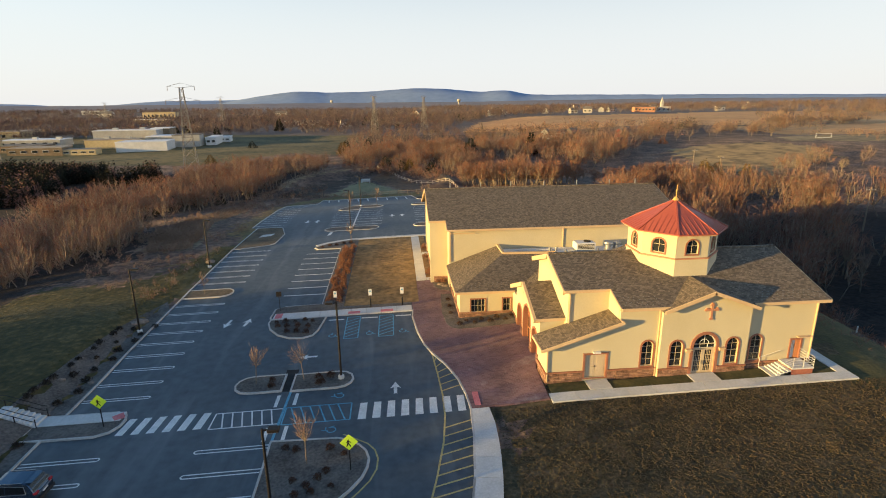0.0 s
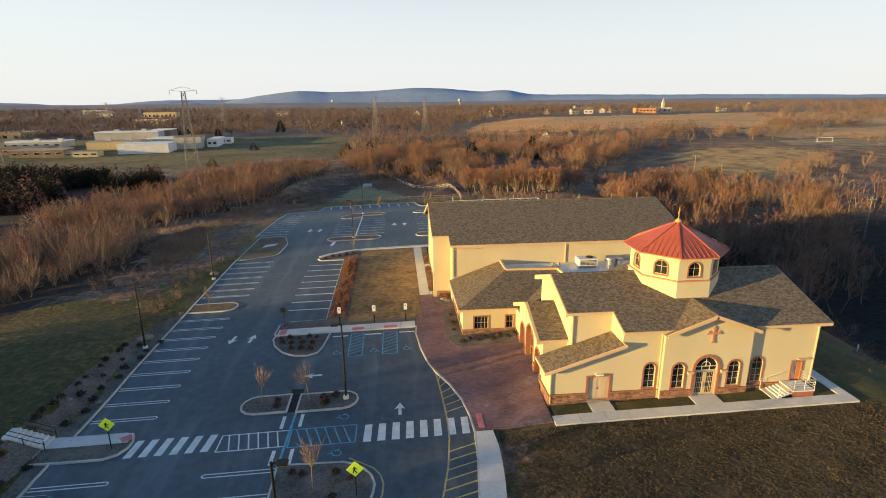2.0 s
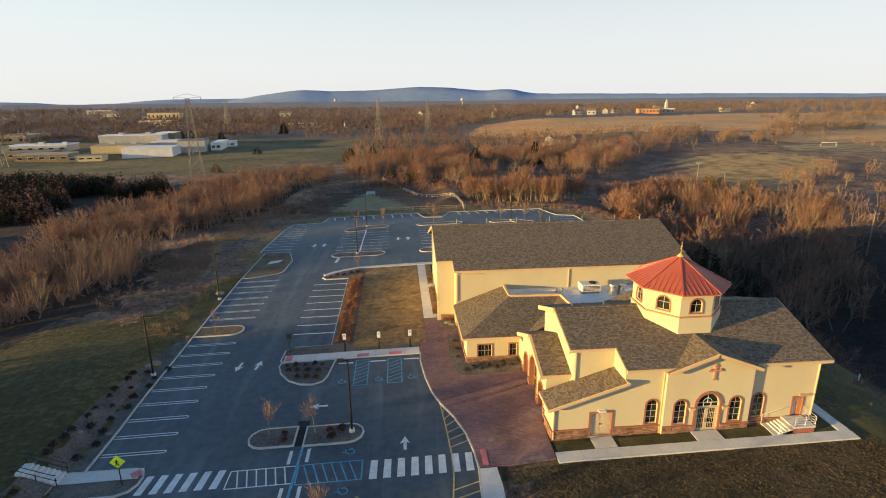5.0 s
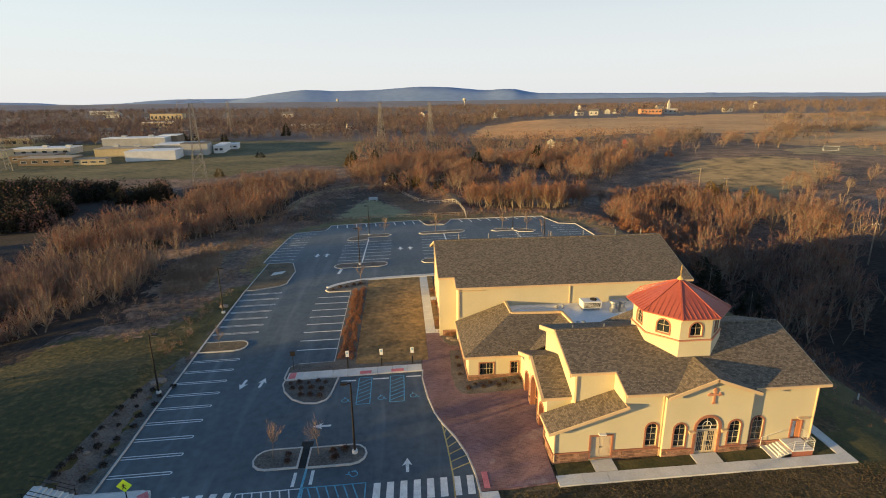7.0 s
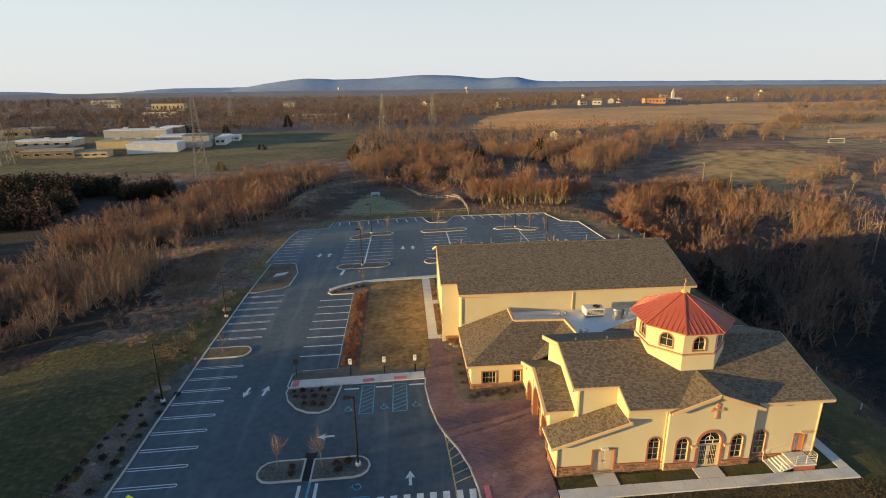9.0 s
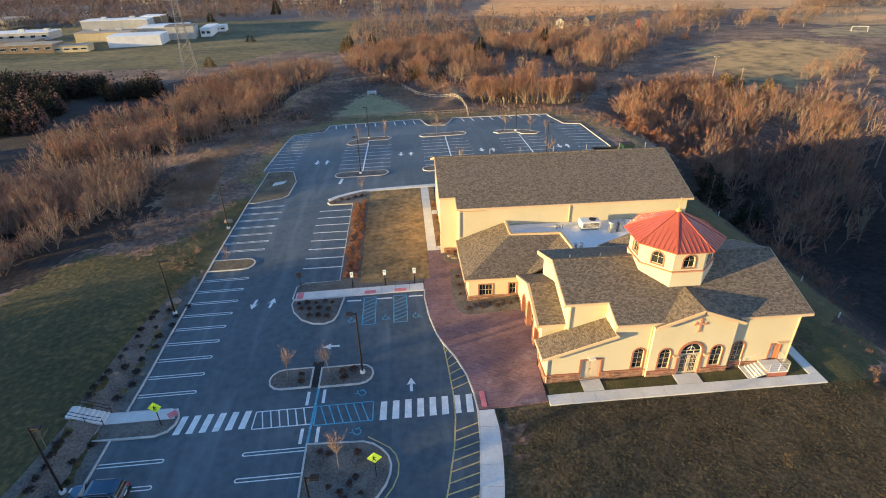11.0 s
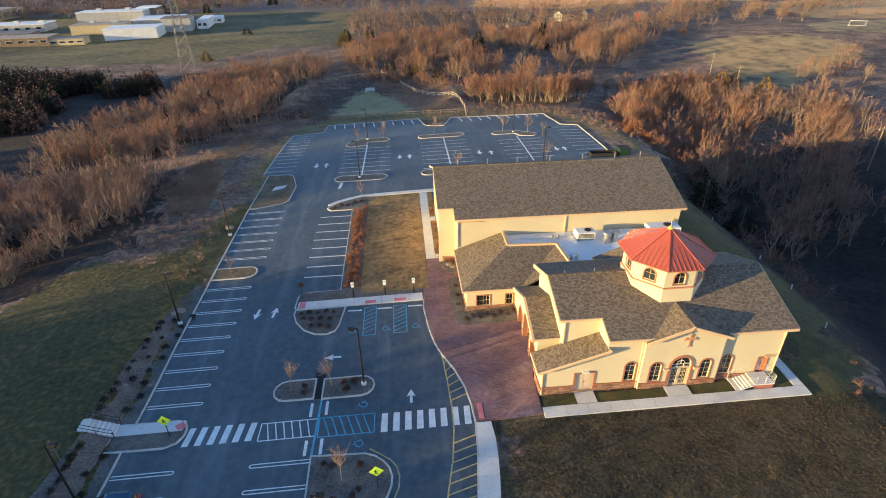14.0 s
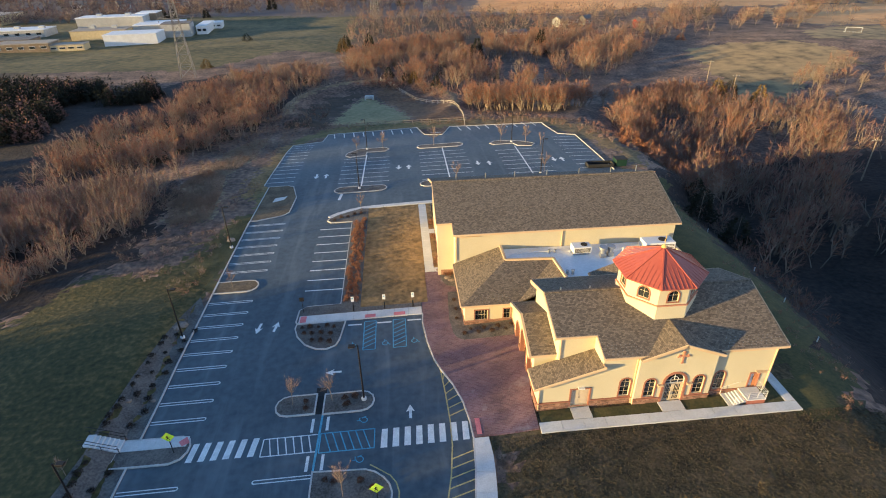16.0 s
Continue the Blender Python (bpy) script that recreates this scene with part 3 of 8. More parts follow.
a, b, c, d = idx[:-1, :-1].ravel(), idx[1:, :-1].ravel(), idx[1:, 1:].ravel(), idx[:-1, 1:].ravel()
tris = np.concatenate([np.stack([a, b, c], 1), np.stack([a, c, d], 1)])
cx, cy = (XX.ravel()[tris].mean(1), YY.ravel()[tris].mean(1))
jx = cx + 1.6 * np.sin(cy * 0.7) + 1.2 * np.sin(cy * 0.23 + cx * 0.31)
jy = cy + 1.6 * np.sin(cx * 0.6 + 2) + 1.2 * np.sin(cx * 0.19 - cy * 0.27)
index = np.zeros(len(tris), int)
near = (np.hypot(cx, cy - 60) < 260) | ((cx > 100) & (cy > 180) & (np.hypot(cx, cy) < 800))
index[near] = 1
index[(np.hypot(cx, cy) > 480) & (index == 0)] = 11
rag = np.random.default_rng(9).normal(size=(2, len(cx))) * 0.7
# 13 paints wood shade on the ravine, the undergrowth and the western floor
for poly, k in ((FIELD_NW, 7), (FIELD_E, 4), (FIELD_E2, 4), (FIELDS_FAR, 5), (FIELDS_FAR2, 5), (FRONT_LAWN, 2), (WEST_LAWN, 3), (EAST_SLOPE, 14), (SHADED_FLOOR, 13), (RAVINE, 13), (UNDERGROWTH, 13), (INNER, 0), (STRAW, 10), (WEST_VERGE, 7), (SLOPE, 8), (FAN, 9), (NW_VERGE, 12), (GOLD_VERGE, 6), (NORTH_DRY, 6)):
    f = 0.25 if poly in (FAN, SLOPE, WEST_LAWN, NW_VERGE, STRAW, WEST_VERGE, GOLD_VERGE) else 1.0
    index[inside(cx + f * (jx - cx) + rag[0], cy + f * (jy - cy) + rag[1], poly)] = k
ring = np.hypot((cx + 8) / 28, (cy - 186) / 33) + 0.03 * np.sin(cx * 0.9) * np.cos(cy * 0.7)      # dry berm grass round the basin, pale also to suggest sun on the crest
index[(ring > 0.95) & (ring < 1.08) & (cy > 172)] = 10
ground = new("ground", quick_mesh("ground", np.stack([XX.ravel(), YY.ravel(), ZZ.ravel()], 1), tris, [M["ground"], M["brush"], M["lawn"], M["lawn_green"], M["pasture"], M["field"], M["dry"], M["meadow"], M["slope"], M["fan"], M["straw"], M["far_floor"], M["verge"], M["shaded_litter"], M["bed_grass"]], index))
ground.data.polygons.foreach_set("use_smooth", [True] * len(ground.data.polygons))
tagged(ground, "winter lawns, dry brush and fields reaching the horizon", "ground", kind="structure")


def sheet(poly, height, dz, thick=0.0, step=2.5):
    """A level-laid body with the outline given, draped over the height function, dz above it and thick deep."""
    bm = bmesh.new()
    f = bm.faces.new([bm.verts.new((x, y, 0)) for x, y in poly])
    if f.normal.z < 0 or sum(x0 * y1 - x1 * y0 for (x0, y0), (x1, y1) in zip(poly, poly[1:] + poly[:1])) < 0:
        f.normal_flip()
    ys, xs = [p[1] for p in poly], [p[0] for p in poly]
    for axis, lo, hi in ((1, min(ys), max(ys)), (0, min(xs), max(xs))):
        k = math.floor(lo / step) + 1
        while k * step < hi:
            co, no = [0, 0, 0], [0, 0, 0]
            co[axis], no[axis] = k * step, 1
            bmesh.ops.bisect_plane(bm, geom=bm.verts[:] + bm.edges[:] + bm.faces[:], plane_co=co, plane_no=no)
            k += 1
    bmesh.ops.triangulate(bm, faces=bm.faces[:])
    for v in bm.verts:
        v.co.z = float(height(v.co.x, v.co.y)) + dz
    if thick:
        ext = bmesh.ops.extrude_face_region(bm, geom=bm.faces[:])
        for e in ext["geom"]:
            if isinstance(e, bmesh.types.BMVert):
                e.co.z -= thick
    return bm


def offset_line(pts, dist, closed=False):
    out, n = [], len(pts)
    for i in range(n):
        p, q, r = pts[(i - 1) % n], pts[i], pts[(i + 1) % n]
        if not closed and i == 0:
            p = (2 * q[0] - r[0], 2 * q[1] - r[1])
        if not closed and i == n - 1:
            r = (2 * q[0] - p[0], 2 * q[1] - p[1])
        a = Vector((q[0] - p[0], q[1] - p[1])).normalized()
        b = Vector((r[0] - q[0], r[1] - q[1])).normalized()
        na, nb = Vector((-a.y, a.x)), Vector((-b.y, b.x))
        m = (na + nb)
        m = m / max(0.4, m.length_squared / 2)
        out.append((q[0] + m.x * dist, q[1] + m.y * dist))
    return out


def resample(pts, step, closed=False):
    out = []
    segs = list(zip(pts, pts[1:] + pts[:1])) if closed else list(zip(pts, pts[1:]))
    for (x0, y0), (x1, y1) in segs:
        n = max(1, int(math.hypot(x1 - x0, y1 - y0) / step))
        out += [(x0 + (x1 - x0) * k / n, y0 + (y1 - y0) * k / n) for k in range(n)]
    return out if closed else out + [pts[-1]]


def kerb_mesh(pts, closed=False, width=0.16, dz=0.15, thick=0.35, height=None):
    height = height or zp
    pts = resample(pts, 2.4, closed)
    inner, outer = offset_line(pts, width / 2, closed), offset_line(pts, -width / 2, closed)
    bm = bmesh.new()
    rows = []
    for (x0, y0), (x1, y1) in zip(inner, outer):
        rows.append([bm.verts.new((x, y, height(x, y) + z)) for x, y, z in ((x0, y0, dz - thick), (x0, y0, dz), (x1, y1, dz), (x1, y1, dz - thick))])
    n = len(rows)
    for i in range(n if closed else n - 1):
        p, q = rows[i], rows[(i + 1) % n]
        for k in range(4):
            bm.faces.new((p[k], p[(k + 1) % 4], q[(k + 1) % 4], q[k]))
    if not closed:
        bm.faces.new(rows[0])
        bm.faces.new(rows[-1][::-1])
    return bm


def rounded(x0, x1, y0, y1, w=True, e=True, seg=7):
    """A long island with round ends where asked."""
    r, cy = (y1 - y0) / 2, (y0 + y1) / 2
    pts = []
    if e:
        pts += [(x1 - r + r * math.sin(a), cy - r * math.cos(a)) for a in np.linspace(0, math.pi, seg)]
    else:
        pts += [(x1, y0), (x1, y1)]
    if w:
        pts += [(x0 + r - r * math.sin(a), cy + r * math.cos(a)) for a in np.linspace(0, math.pi, seg)]
    else:
        pts += [(x0, y1), (x0, y0)]
    return pts


# ---- car park ----
lot = alone("parking_lot", sheet(LOT, zp, 0.0, step=2.5), M["asphalt"], "dark blue-grey asphalt car park with painted stalls", "parking lot", kind="structure")
WORLD[lot] = Vector()


def mark(name, poly, mat="paint", dz=0.012):
    return part(name, sheet(poly, zp, dz, step=2.5), M[mat], lot)


def bar(name, x0, y0, x1, y1, w, mat="paint", dz=0.012):
    a = Vector((x1 - x0, y1 - y0)).normalized() * (w / 2)
    return mark(name, [(x0 - a.y, y0 + a.x), (x0 + a.y, y0 - a.x), (x1 + a.y, y1 - a.x), (x1 - a.y, y1 + a.x)], mat, dz)


def hairpin(x0, x1, y, gap=0.36, w=0.11, mat="paint_thin"):
    """Two thin lines joined by a round end, between two stalls."""
    bm = bmesh.new()
    s = 1 if x1 > x0 else -1
    r = gap / 2
    path = [(x0, y - r), ((x0 + x1) / 2, y - r), (x1 - s * r, y - r), (x1 - s * r * 0.3, y - r * 0.7), (x1, y), (x1 - s * r * 0.3, y + r * 0.7), (x1 - s * r, y + r), ((x0 + x1) / 2, y + r), (x0, y + r)]
    a, b = offset_line(path, w / 2), offset_line(path, -w / 2)
    va = [bm.verts.new((p[0], p[1], zp(*p) + 0.012)) for p in a]
    vb = [bm.verts.new((p[0], p[1], zp(*p) + 0.012)) for p in b]
    for i in range(len(path) - 1):
        f = bm.faces.new((va[i], vb[i], vb[i + 1], va[i + 1]))
    for f in bm.faces:
        f.normal_update()
        if f.normal.z < 0:
            f.normal_flip()
    return part("stall_line", bm, M[mat], lot, recalc=False)


for k in range(9):
    hairpin(-26.9, -21.2 + 0.035 * k, 43.2 + 2.6 * k)
for k in range(4):
    hairpin(-26.9, -21.3, 34.95 - 2.65 * k)
for k in range(7):
    hairpin(-26.9, -20.45, 71.9 + 2.6 * k)
for k in range(12):
    bar("stall_line", -27.9, 108.6 + 2.65 * k, -22.3 + 0.04 * k, 108.6 + 2.65 * k, 0.16, "paint_thin")
for k in range(8):
    bar("stall_line", -8.45, 65.2 + 2.67 * k, -13.85, 65.35 + 2.67 * k, 0.2, "paint_thin")
for k in range(3):
    hairpin(-9.1, -14.5, 34.8 - 2.65 * k)
for x0, x1, xc, y0, n in ((-12.7, -2.0, -7.7, 105.4, 7), (5.0, 16.0, 10.7, 104.4, 8), (23.2, 33.4, 28.2, 104.4, 7)):
    for k in range(n):
        bar("stall_line", x0, y0 + 2.7 * k, x1, y0 + 2.7 * k - 0.2, 0.16, "paint_thin")
    bar("centre_line", xc, y0 - 2.5, xc + 0.2, y0 + 2.7 * n, 0.28, "paint_thin", 0.016)
for k in range(10):
    bar("stall_line", 38.6, 104.5 + 2.7 * k, 44.6, 104.2 + 2.7 * k, 0.16, "paint_thin")
for k in range(9):
    bar("stall_line", -17.4 + 2.7 * k, 145.3, -17.9 + 2.7 * k, 149.8, 0.3)
for k in range(9):
    bar("stall_line", 17.8 + 2.65 * k, 144.8, 17.2 + 2.65 * k, 149.2, 0.3)
bar("stop_line", -11.7, 96.4, -11.4, 99.4, 0.55)
bar("stop_line", 9.2, 144.2, 12.0, 144.2, 0.4)

# crosswalks
for k in range(8):
    x = -2.3 + 1.17 * k
    mark("crosswalk_bar", [(x - 0.33, 37.3), (x + 0.33, 37.3), (x + 0.38, 39.6), (x - 0.22, 39.6)])
for k in range(6):
    x = -21.3 + 1.19 * k
    mark("crosswalk_bar", [(x - 0.33, 37.75), (x + 0.3, 37.75), (x + 0.5, 39.95), (x - 0.1, 39.95)])

# hatched access aisles
def aisle(x0, x1, y0, y1, n, mat, lean, w=0.12, along="x"):
    for p in ((x0, y0, x1, y0), (x0, y1, x1, y1), (x0, y0, x0, y1), (x1, y0, x1, y1)):
        bar("aisle_line", *p, w, mat)
    for k in range(1, n):
        if along == "x":
            x = x0 + (x1 - x0) * k / n
            bar("aisle_line", x + lean, y0, x - lean, y1, w, mat, 0.015)
        else:
            y = y0 + (y1 - y0) * k / n
            bar("aisle_line", x0, y - lean, x1, y + lean, w, mat, 0.015)


aisle(-14.4, -8.9, 37.6, 39.7, 7, "paint_thin", 0.25)
aisle(-8.7, -3.25, 37.4, 39.75, 7, "blue_paint", 0.4)
aisle(-5.0, -3.5, 51.7, 57.2, 7, "blue_paint", 0.45, along="y")
aisle(-1.3, 0.3, 51.7, 57.1, 7, "blue_paint", 0.45, along="y")
bar("blue_line", -9.0, 35.2, -8.8, 42.2, 0.22, "blue_paint", 0.018)
for x, y0, y1 in ((-9.7, 40.0, 41.8), (-8.15, 40.1, 41.9), (-9.65, 35.4, 37.15), (-8.2, 35.4, 37.2)):
    bar("stop_bar", x, y0, x, y1, 0.3)
for x0, x1 in ((-7.1, -5.35), (-3.35, -1.5), (0.55, 2.35)):
    bar("stop_bar", x0, 56.75, x1, 56.7, 0.26)


def arrow(x, y, turn, size=1.0):
    """A painted direction arrow, pointing along +y before it is turned."""
    c, s = math.cos(radians(turn)), math.sin(radians(turn))
    shape = [(-0.14, -0.95), (0.14, -0.95), (0.16, 0.1), (0.48, -0.1), (0.0, 0.95), (-0.48, -0.1), (-0.16, 0.1)]
    mark("painted_arrow", [(x + size * (u * c - v * s), y + size * (u * s + v * c)) for u, v in shape])


arrow(0.45, 41.6, 0)
arrow(-8.25, 48.45, 90)
arrow(-18.7, 57.6, 172, 1.1)
arrow(-16.5, 57.7, -8, 1.1)
for x, y, tn in ((-17.8, 110.7, 180), (-15.7, 110.6, 0), (0.1, 113.0, 180), (2.3, 112.9, 0), (17.8, 112.3, 180), (20.3, 111.8, 0), (31.8 + 3.0, 111.3, 180), (36.6, 111.1, 0)):
    arrow(x, y, tn, 1.5)


def wheelchair(x, y, turn, mat="blue_paint"):
    """A painted access symbol: a ring with a seat, a back and a foot."""
    bm = bmesh.new()
    m = Matrix.Rotation(radians(turn), 3, "Z")
    pts = [(0.34 * math.cos(a), 0.34 * math.sin(a)) for a in np.linspace(radians(100), radians(400), 14)]
    rods = [pts, [(-0.05, 0.3), (-0.05, 0.75)], [(-0.05, 0.45), (0.35, 0.45)], [(0.3, 0.25), (0.5, -0.25), (0.7, -0.25)]]
    for rod in rods:
        a, b = offset_line(rod, 0.05), offset_line(rod, -0.05)
        va, vb = ([bm.verts.new(Vector((x, y, zp(x, y) + 0.014)) + m @ Vector((u, v, 0))) for u, v in side] for side in (a, b))
        for i in range(len(rod) - 1):
            bm.faces.new((va[i], vb[i], vb[i + 1], va[i + 1]))
    part("access_symbol", bm, M[mat], lot)


for x, y, tn in ((-6.3, 52.6, 0), (-2.3, 52.6, 0), (1.3, 52.6, 0), (-4.4, 41.0, 90), (-4.6, 36.2, 90)):
    wheelchair(x, y, tn)

# yellow hatching along the plaza's kerb
HATCH_W = [(4.1, 47.4), (4.35, 43.5), (4.5, 39.7), (4.42, 36.8), (4.0, 33.5), (3.2, 29.8), (2.2, 26.0), (0.9, 22)]
KERB_E = [(4.2, 47.2), (5.3, 44.8), (6.1, 42.2), (6.5, 39.6), (6.6, 37.4), (6.35, 34), (5.75, 29.5), (4.6, 24), (2.6, 17)]
for p, q in zip(HATCH_W, HATCH_W[1:]):
    bar("hatch_edge", *p, *q, 0.14, "yellow_paint")


def across(line, y):
    return float(np.interp(-y, [-p[1] for p in line], [p[0] for p in line]))


for k in range(22):
    y = 46.2 - 1.05 * k
    if 36.6 < y < 40.0:
        continue
    bar("hatch_line", across(HATCH_W, y - 0.5), y - 0.5, across(KERB_E, y + 0.25) - 0.1, y + 0.25, 0.13, "yellow_paint", 0.015)

# ---- kerbs, islands and beds ----
def island(name, outline, label, mat="soil", lift=0.11, kerb=True):
    """A planted island: a soil top inside a ring of kerb."""
    ob = alone(name, sheet(outline, zp, lift, 0.3), M[mat], label, "island", kind="structure")
    WORLD[ob] = Vector()
    if kerb:
        part("kerb", kerb_mesh(outline, True), M["kerb"], ob)
    return ob


island("island_west_median", [(-28.9, 41.05), (-28.9, 37.8), (-23.2, 37.75), (-22.2, 38.2), (-21.75, 39.0), (-21.7, 39.8), (-22.0, 40.6), (-22.8, 41.0)], "low mulch median with a concrete kerb")
island("island_planted", rounded(-14.0, -9.7, 42.4, 45.2, True, False), "rounded mulch island with a concrete kerb")
island("island_lamp", rounded(-8.8, -3.4, 42.25, 45.05, False, True), "rounded mulch island with a concrete kerb and a lamp post")
island("island_sign", [(-9.0, 35.2), (-8.8, 24.0), (-3.6, 24.5), (-3.4, 28.4), (-2.6, 29.3), (-1.9, 30.4), (-1.57, 31.4), (-1.5, 32.3), (-1.75, 33.2), (-2.3, 33.95), (-3.1, 34.6), (-4.0, 34.95)], "broad mulch island with a bare tree and shrubs")
EDGE = resample([(-3.6, 35.5), (-2.6, 34.8), (-1.65, 34.1), (-1.1, 33.3), (-0.85, 32.3), (-0.92, 31.2), (-1.35, 30.1), (-2.05, 29.1), (-2.8, 28.2), (-3.1, 27.2)], 0.5)
part("painted_edge", sheet(offset_line(EDGE, 0.06) + offset_line(EDGE, -0.06)[::-1], zp, 0.012), M["yellow_paint"], lot)
island("island_bed", [(-13.8, 57.6), (-13.9, 56.8), (-13.4, 55.2), (-12.2, 53.5), (-10.8, 52.6), (-9.4, 52.4), (-8.4, 52.9), (-8.0, 54.0), (-7.5, 57.6)], "mulch bed with small shrubs at the kerb")
island("island_west", rounded(-27.0, -20.9, 66.4, 69.2, False, True), "tan mulch parking island with a young tree", "soil_tan")
island("island_corner", [(-27.0, 89.4), (-25.8, 89.3), (-21.4, 90.8), (-20.5, 92.0), (-20.3, 99.3), (-21.8, 105.2), (-23, 106), (-27.0, 106)], "tan mulch corner island with a concrete pad", "soil_tan")
island("island_north_a", rounded(-13.0, -2.5, 99.8, 102.9), "long mulch island with a lamp post")
island("island_north_b", [(-12.6, 124.2), (-11.5, 123.0), (-7.8, 123.6), (-7.5, 126.2), (-3.0, 126.2), (-2.1, 127.6), (-3.0, 129.2), (-9.5, 129.4), (-12.3, 126.2)], "long mulch island with a lamp post")
island("island_north_c", rounded(4.8, 16.2, 126.4, 129.2), "long mulch island with a young tree")
island("island_north_d", [(22.8, 126.6), (23.8, 125.4), (28.4, 125.6), (29.2, 123.4), (32.4, 122.6), (33.6, 124.2), (30.2, 127.4), (24.2, 128.4)], "long mulch island with young trees")
island("island_north_e", rounded(4.4, 16.5, 100.3, 103.2), "long mulch island beside the hall")
part("concrete_pad", sheet([(-24.6, 97.4), (-22.6, 98.4), (-22.2, 100.0), (-24.4, 99.4)], zp, 0.16, 0.1), M["concrete"], bpy.data.objects["island_corner"])

for name, pts in (("kerb_west", [(-27.1, 37.75), (-27.1, -30)]), ("kerb_west", [(-27.1, 89.4), (-27.1, 41.1)]), ("kerb_north", LOT[2:11]), ("kerb_north", LOT[10:14]), ("kerb_plaza", LOT[16:])):
    alone(name, kerb_mesh(pts), M["kerb"], "grey concrete kerb along the asphalt", "kerb", kind="structure")

beds = (("bed_shrubs", [(-13.7, 59.35), (2.5, 59.35), (2.6, 60.2), (-5.7, 60.2), (-5.7, 91.0), (-7.0, 91.3), (-11.0, 89.2), (-12.6, 87.6), (-12.2, 86.4), (-8.4, 86.2), (-8.35, 61.4), (-13.0, 61.3), (-13.8, 60.6)], "soil", "mulch bed with a row of rusty shrubs"),
        ("lawn_strip", [(-5.7, 60.2), (3.45, 60.2), (3.5, 91.2), (-5.7, 91.0)], "dry", "strip of dry golden lawn beside the hall"),
        ("bed_hall", [(4.85, 68.6), (5.75, 68.6), (5.75, 79.4), (4.85, 79.5)], "dry", "narrow bed beside the hall wall"),
        ("bed_hall", [(4.85, 81.0), (5.75, 81.0), (5.75, 91.2), (4.85, 91.2)], "dry", "narrow bed beside the hall wall"),
        ("bed_annex", [(6.3, 62.1), (5.95, 56.3), (6.2, 53.3), (6.6, 52.3), (7.4, 51.8), (13.9, 51.7), (13.9, 54.7), (7.9, 54.7), (7.9, 62.0)], "soil", "mulch bed with low shrubs below the annex windows"),
        ("bed_corner", [(5.5, 67.4), (5.7, 65.2), (6.3, 63.8), (7.7, 63.0), (7.7, 67.4)], "soil", "mulch corner bed with boulders"))
for name, poly, mat, label in beds:
    alone(name, sheet(poly, zp, 0.17 if name != "lawn_strip" else 0.15, 0.35), M[mat], label, "planting bed", kind="structure")
alone("kerb_stalls", kerb_mesh([(-8.4, 61.5), (-8.4, 86.2), (-12.2, 86.3), (-12.9, 87.2), (-12.5, 88.2), (-11.1, 89.7)]), M["kerb"], "grey concrete kerb along the stalls", "kerb", kind="structure")
alone("kerb_stalls", kerb_mesh([(-8.4, 61.4), (-12.8, 61.4), (-13.9, 60.6), (-14.0, 58.2), (-13.6, 57.5)]), M["kerb"], "grey concrete kerb round the bed", "kerb", kind="structure")


# ---- pavements: slabs with open joints ----
def pavement(name, lines, width_label, height=zp, dz=0.15, joint=0.03):
    """lines: pairs of (left, right) edge points along the way; each pair of neighbours bounds one slab."""
    base = thing(name, width_label, "pavement", kind="structure")
    for (l0, r0), (l1, r1) in zip(lines, lines[1:]):
        d = Vector((l1[0] - l0[0], l1[1] - l0[1])).normalized() * joint
        part("slab", sheet([(l0[0] + d.x, l0[1] + d.y), (r0[0] + d.x, r0[1] + d.y), r1, l1], height, dz, 0.22, 50), M["concrete"], base)
    return base


def straight(x0, x1, y0, y1, n, along):
    if along == "y":
        return [((x0, y0 + (y1 - y0) * k / n), (x1, y0 + (y1 - y0) * k / n)) for k in range(n + 1)]
    return [((x0 + (x1 - x0) * k / n, y1), (x0 + (x1 - x0) * k / n, y0)) for k in range(n + 1)]


pavement("pavement_front", [((13.3 + 26.7 * k / 12, 38.12 - 0.03 * k), (13.3 + 26.7 * k / 12, 36.86 - 0.023 * k)) for k in range(13)], "pale concrete walk along the church front")
pavement("pavement_east", straight(39.0, 40.0, 37.8, 52, 9, "y"), "pale concrete walk beside the church")
pavement("pavement_doors", straight(16.95, 18.9, 38.12, 39.6, 1, "y"), "pale concrete landing before the side door")
pavement("pavement_doors", straight(26.1, 28.5, 37.96, 39.3, 1, "y"), "pale concrete landing before the main door")
pavement("pavement_doors", straight(33.0, 34.7, 37.88, 39.6, 1, "y"), "pale concrete landing before the steps")
for x0, x1, y0, y1 in ((13.6, 16.9, 38.12, 39.6), (18.95, 26.05, 38.08, 39.3), (28.55, 32.95, 37.95, 39.3), (36.85, 38.95, 37.82, 39.7), (38.15, 38.95, 39.75, 52)):
    alone("grass_bed", sheet([(x0, y0), (x1, y0), (x1, y1), (x0, y1)], zp, 0.1, 0.1), M["bed_grass"], "short dark green grass bed beside the church", "lawn", kind="structure")
pavement("pavement_stalls", straight(-13.7, 2.5, 57.75, 59.3, 9, "x"), "pale concrete walk at the head of the stalls")
pavement("pavement_hall", straight(3.5, 4.83, 67.6, 91.2, 15, "y"), "pale concrete walk between lawn and hall")
pavement("pavement_hall", straight(4.85, 5.9, 79.5, 81.0, 1, "x"), "short concrete path to the hall door")
pavement("pavement_hall", straight(4.85, 5.9, 67.5, 68.6, 1, "x"), "short concrete path to the hall door")
pavement("pavement_median", straight(-28.6, -22.1, 39.7, 40.95, 4, "x"), "pale concrete walk to the crosswalk", dz=0.16)
HN = [(-12.6, 88.3), (-11.1, 89.6), (-9.0, 90.8), (-6.8, 91.6), (-3.0, 91.9), (2.0, 92.1), (6.5, 92.2), (12, 92.2), (20, 92.2)]
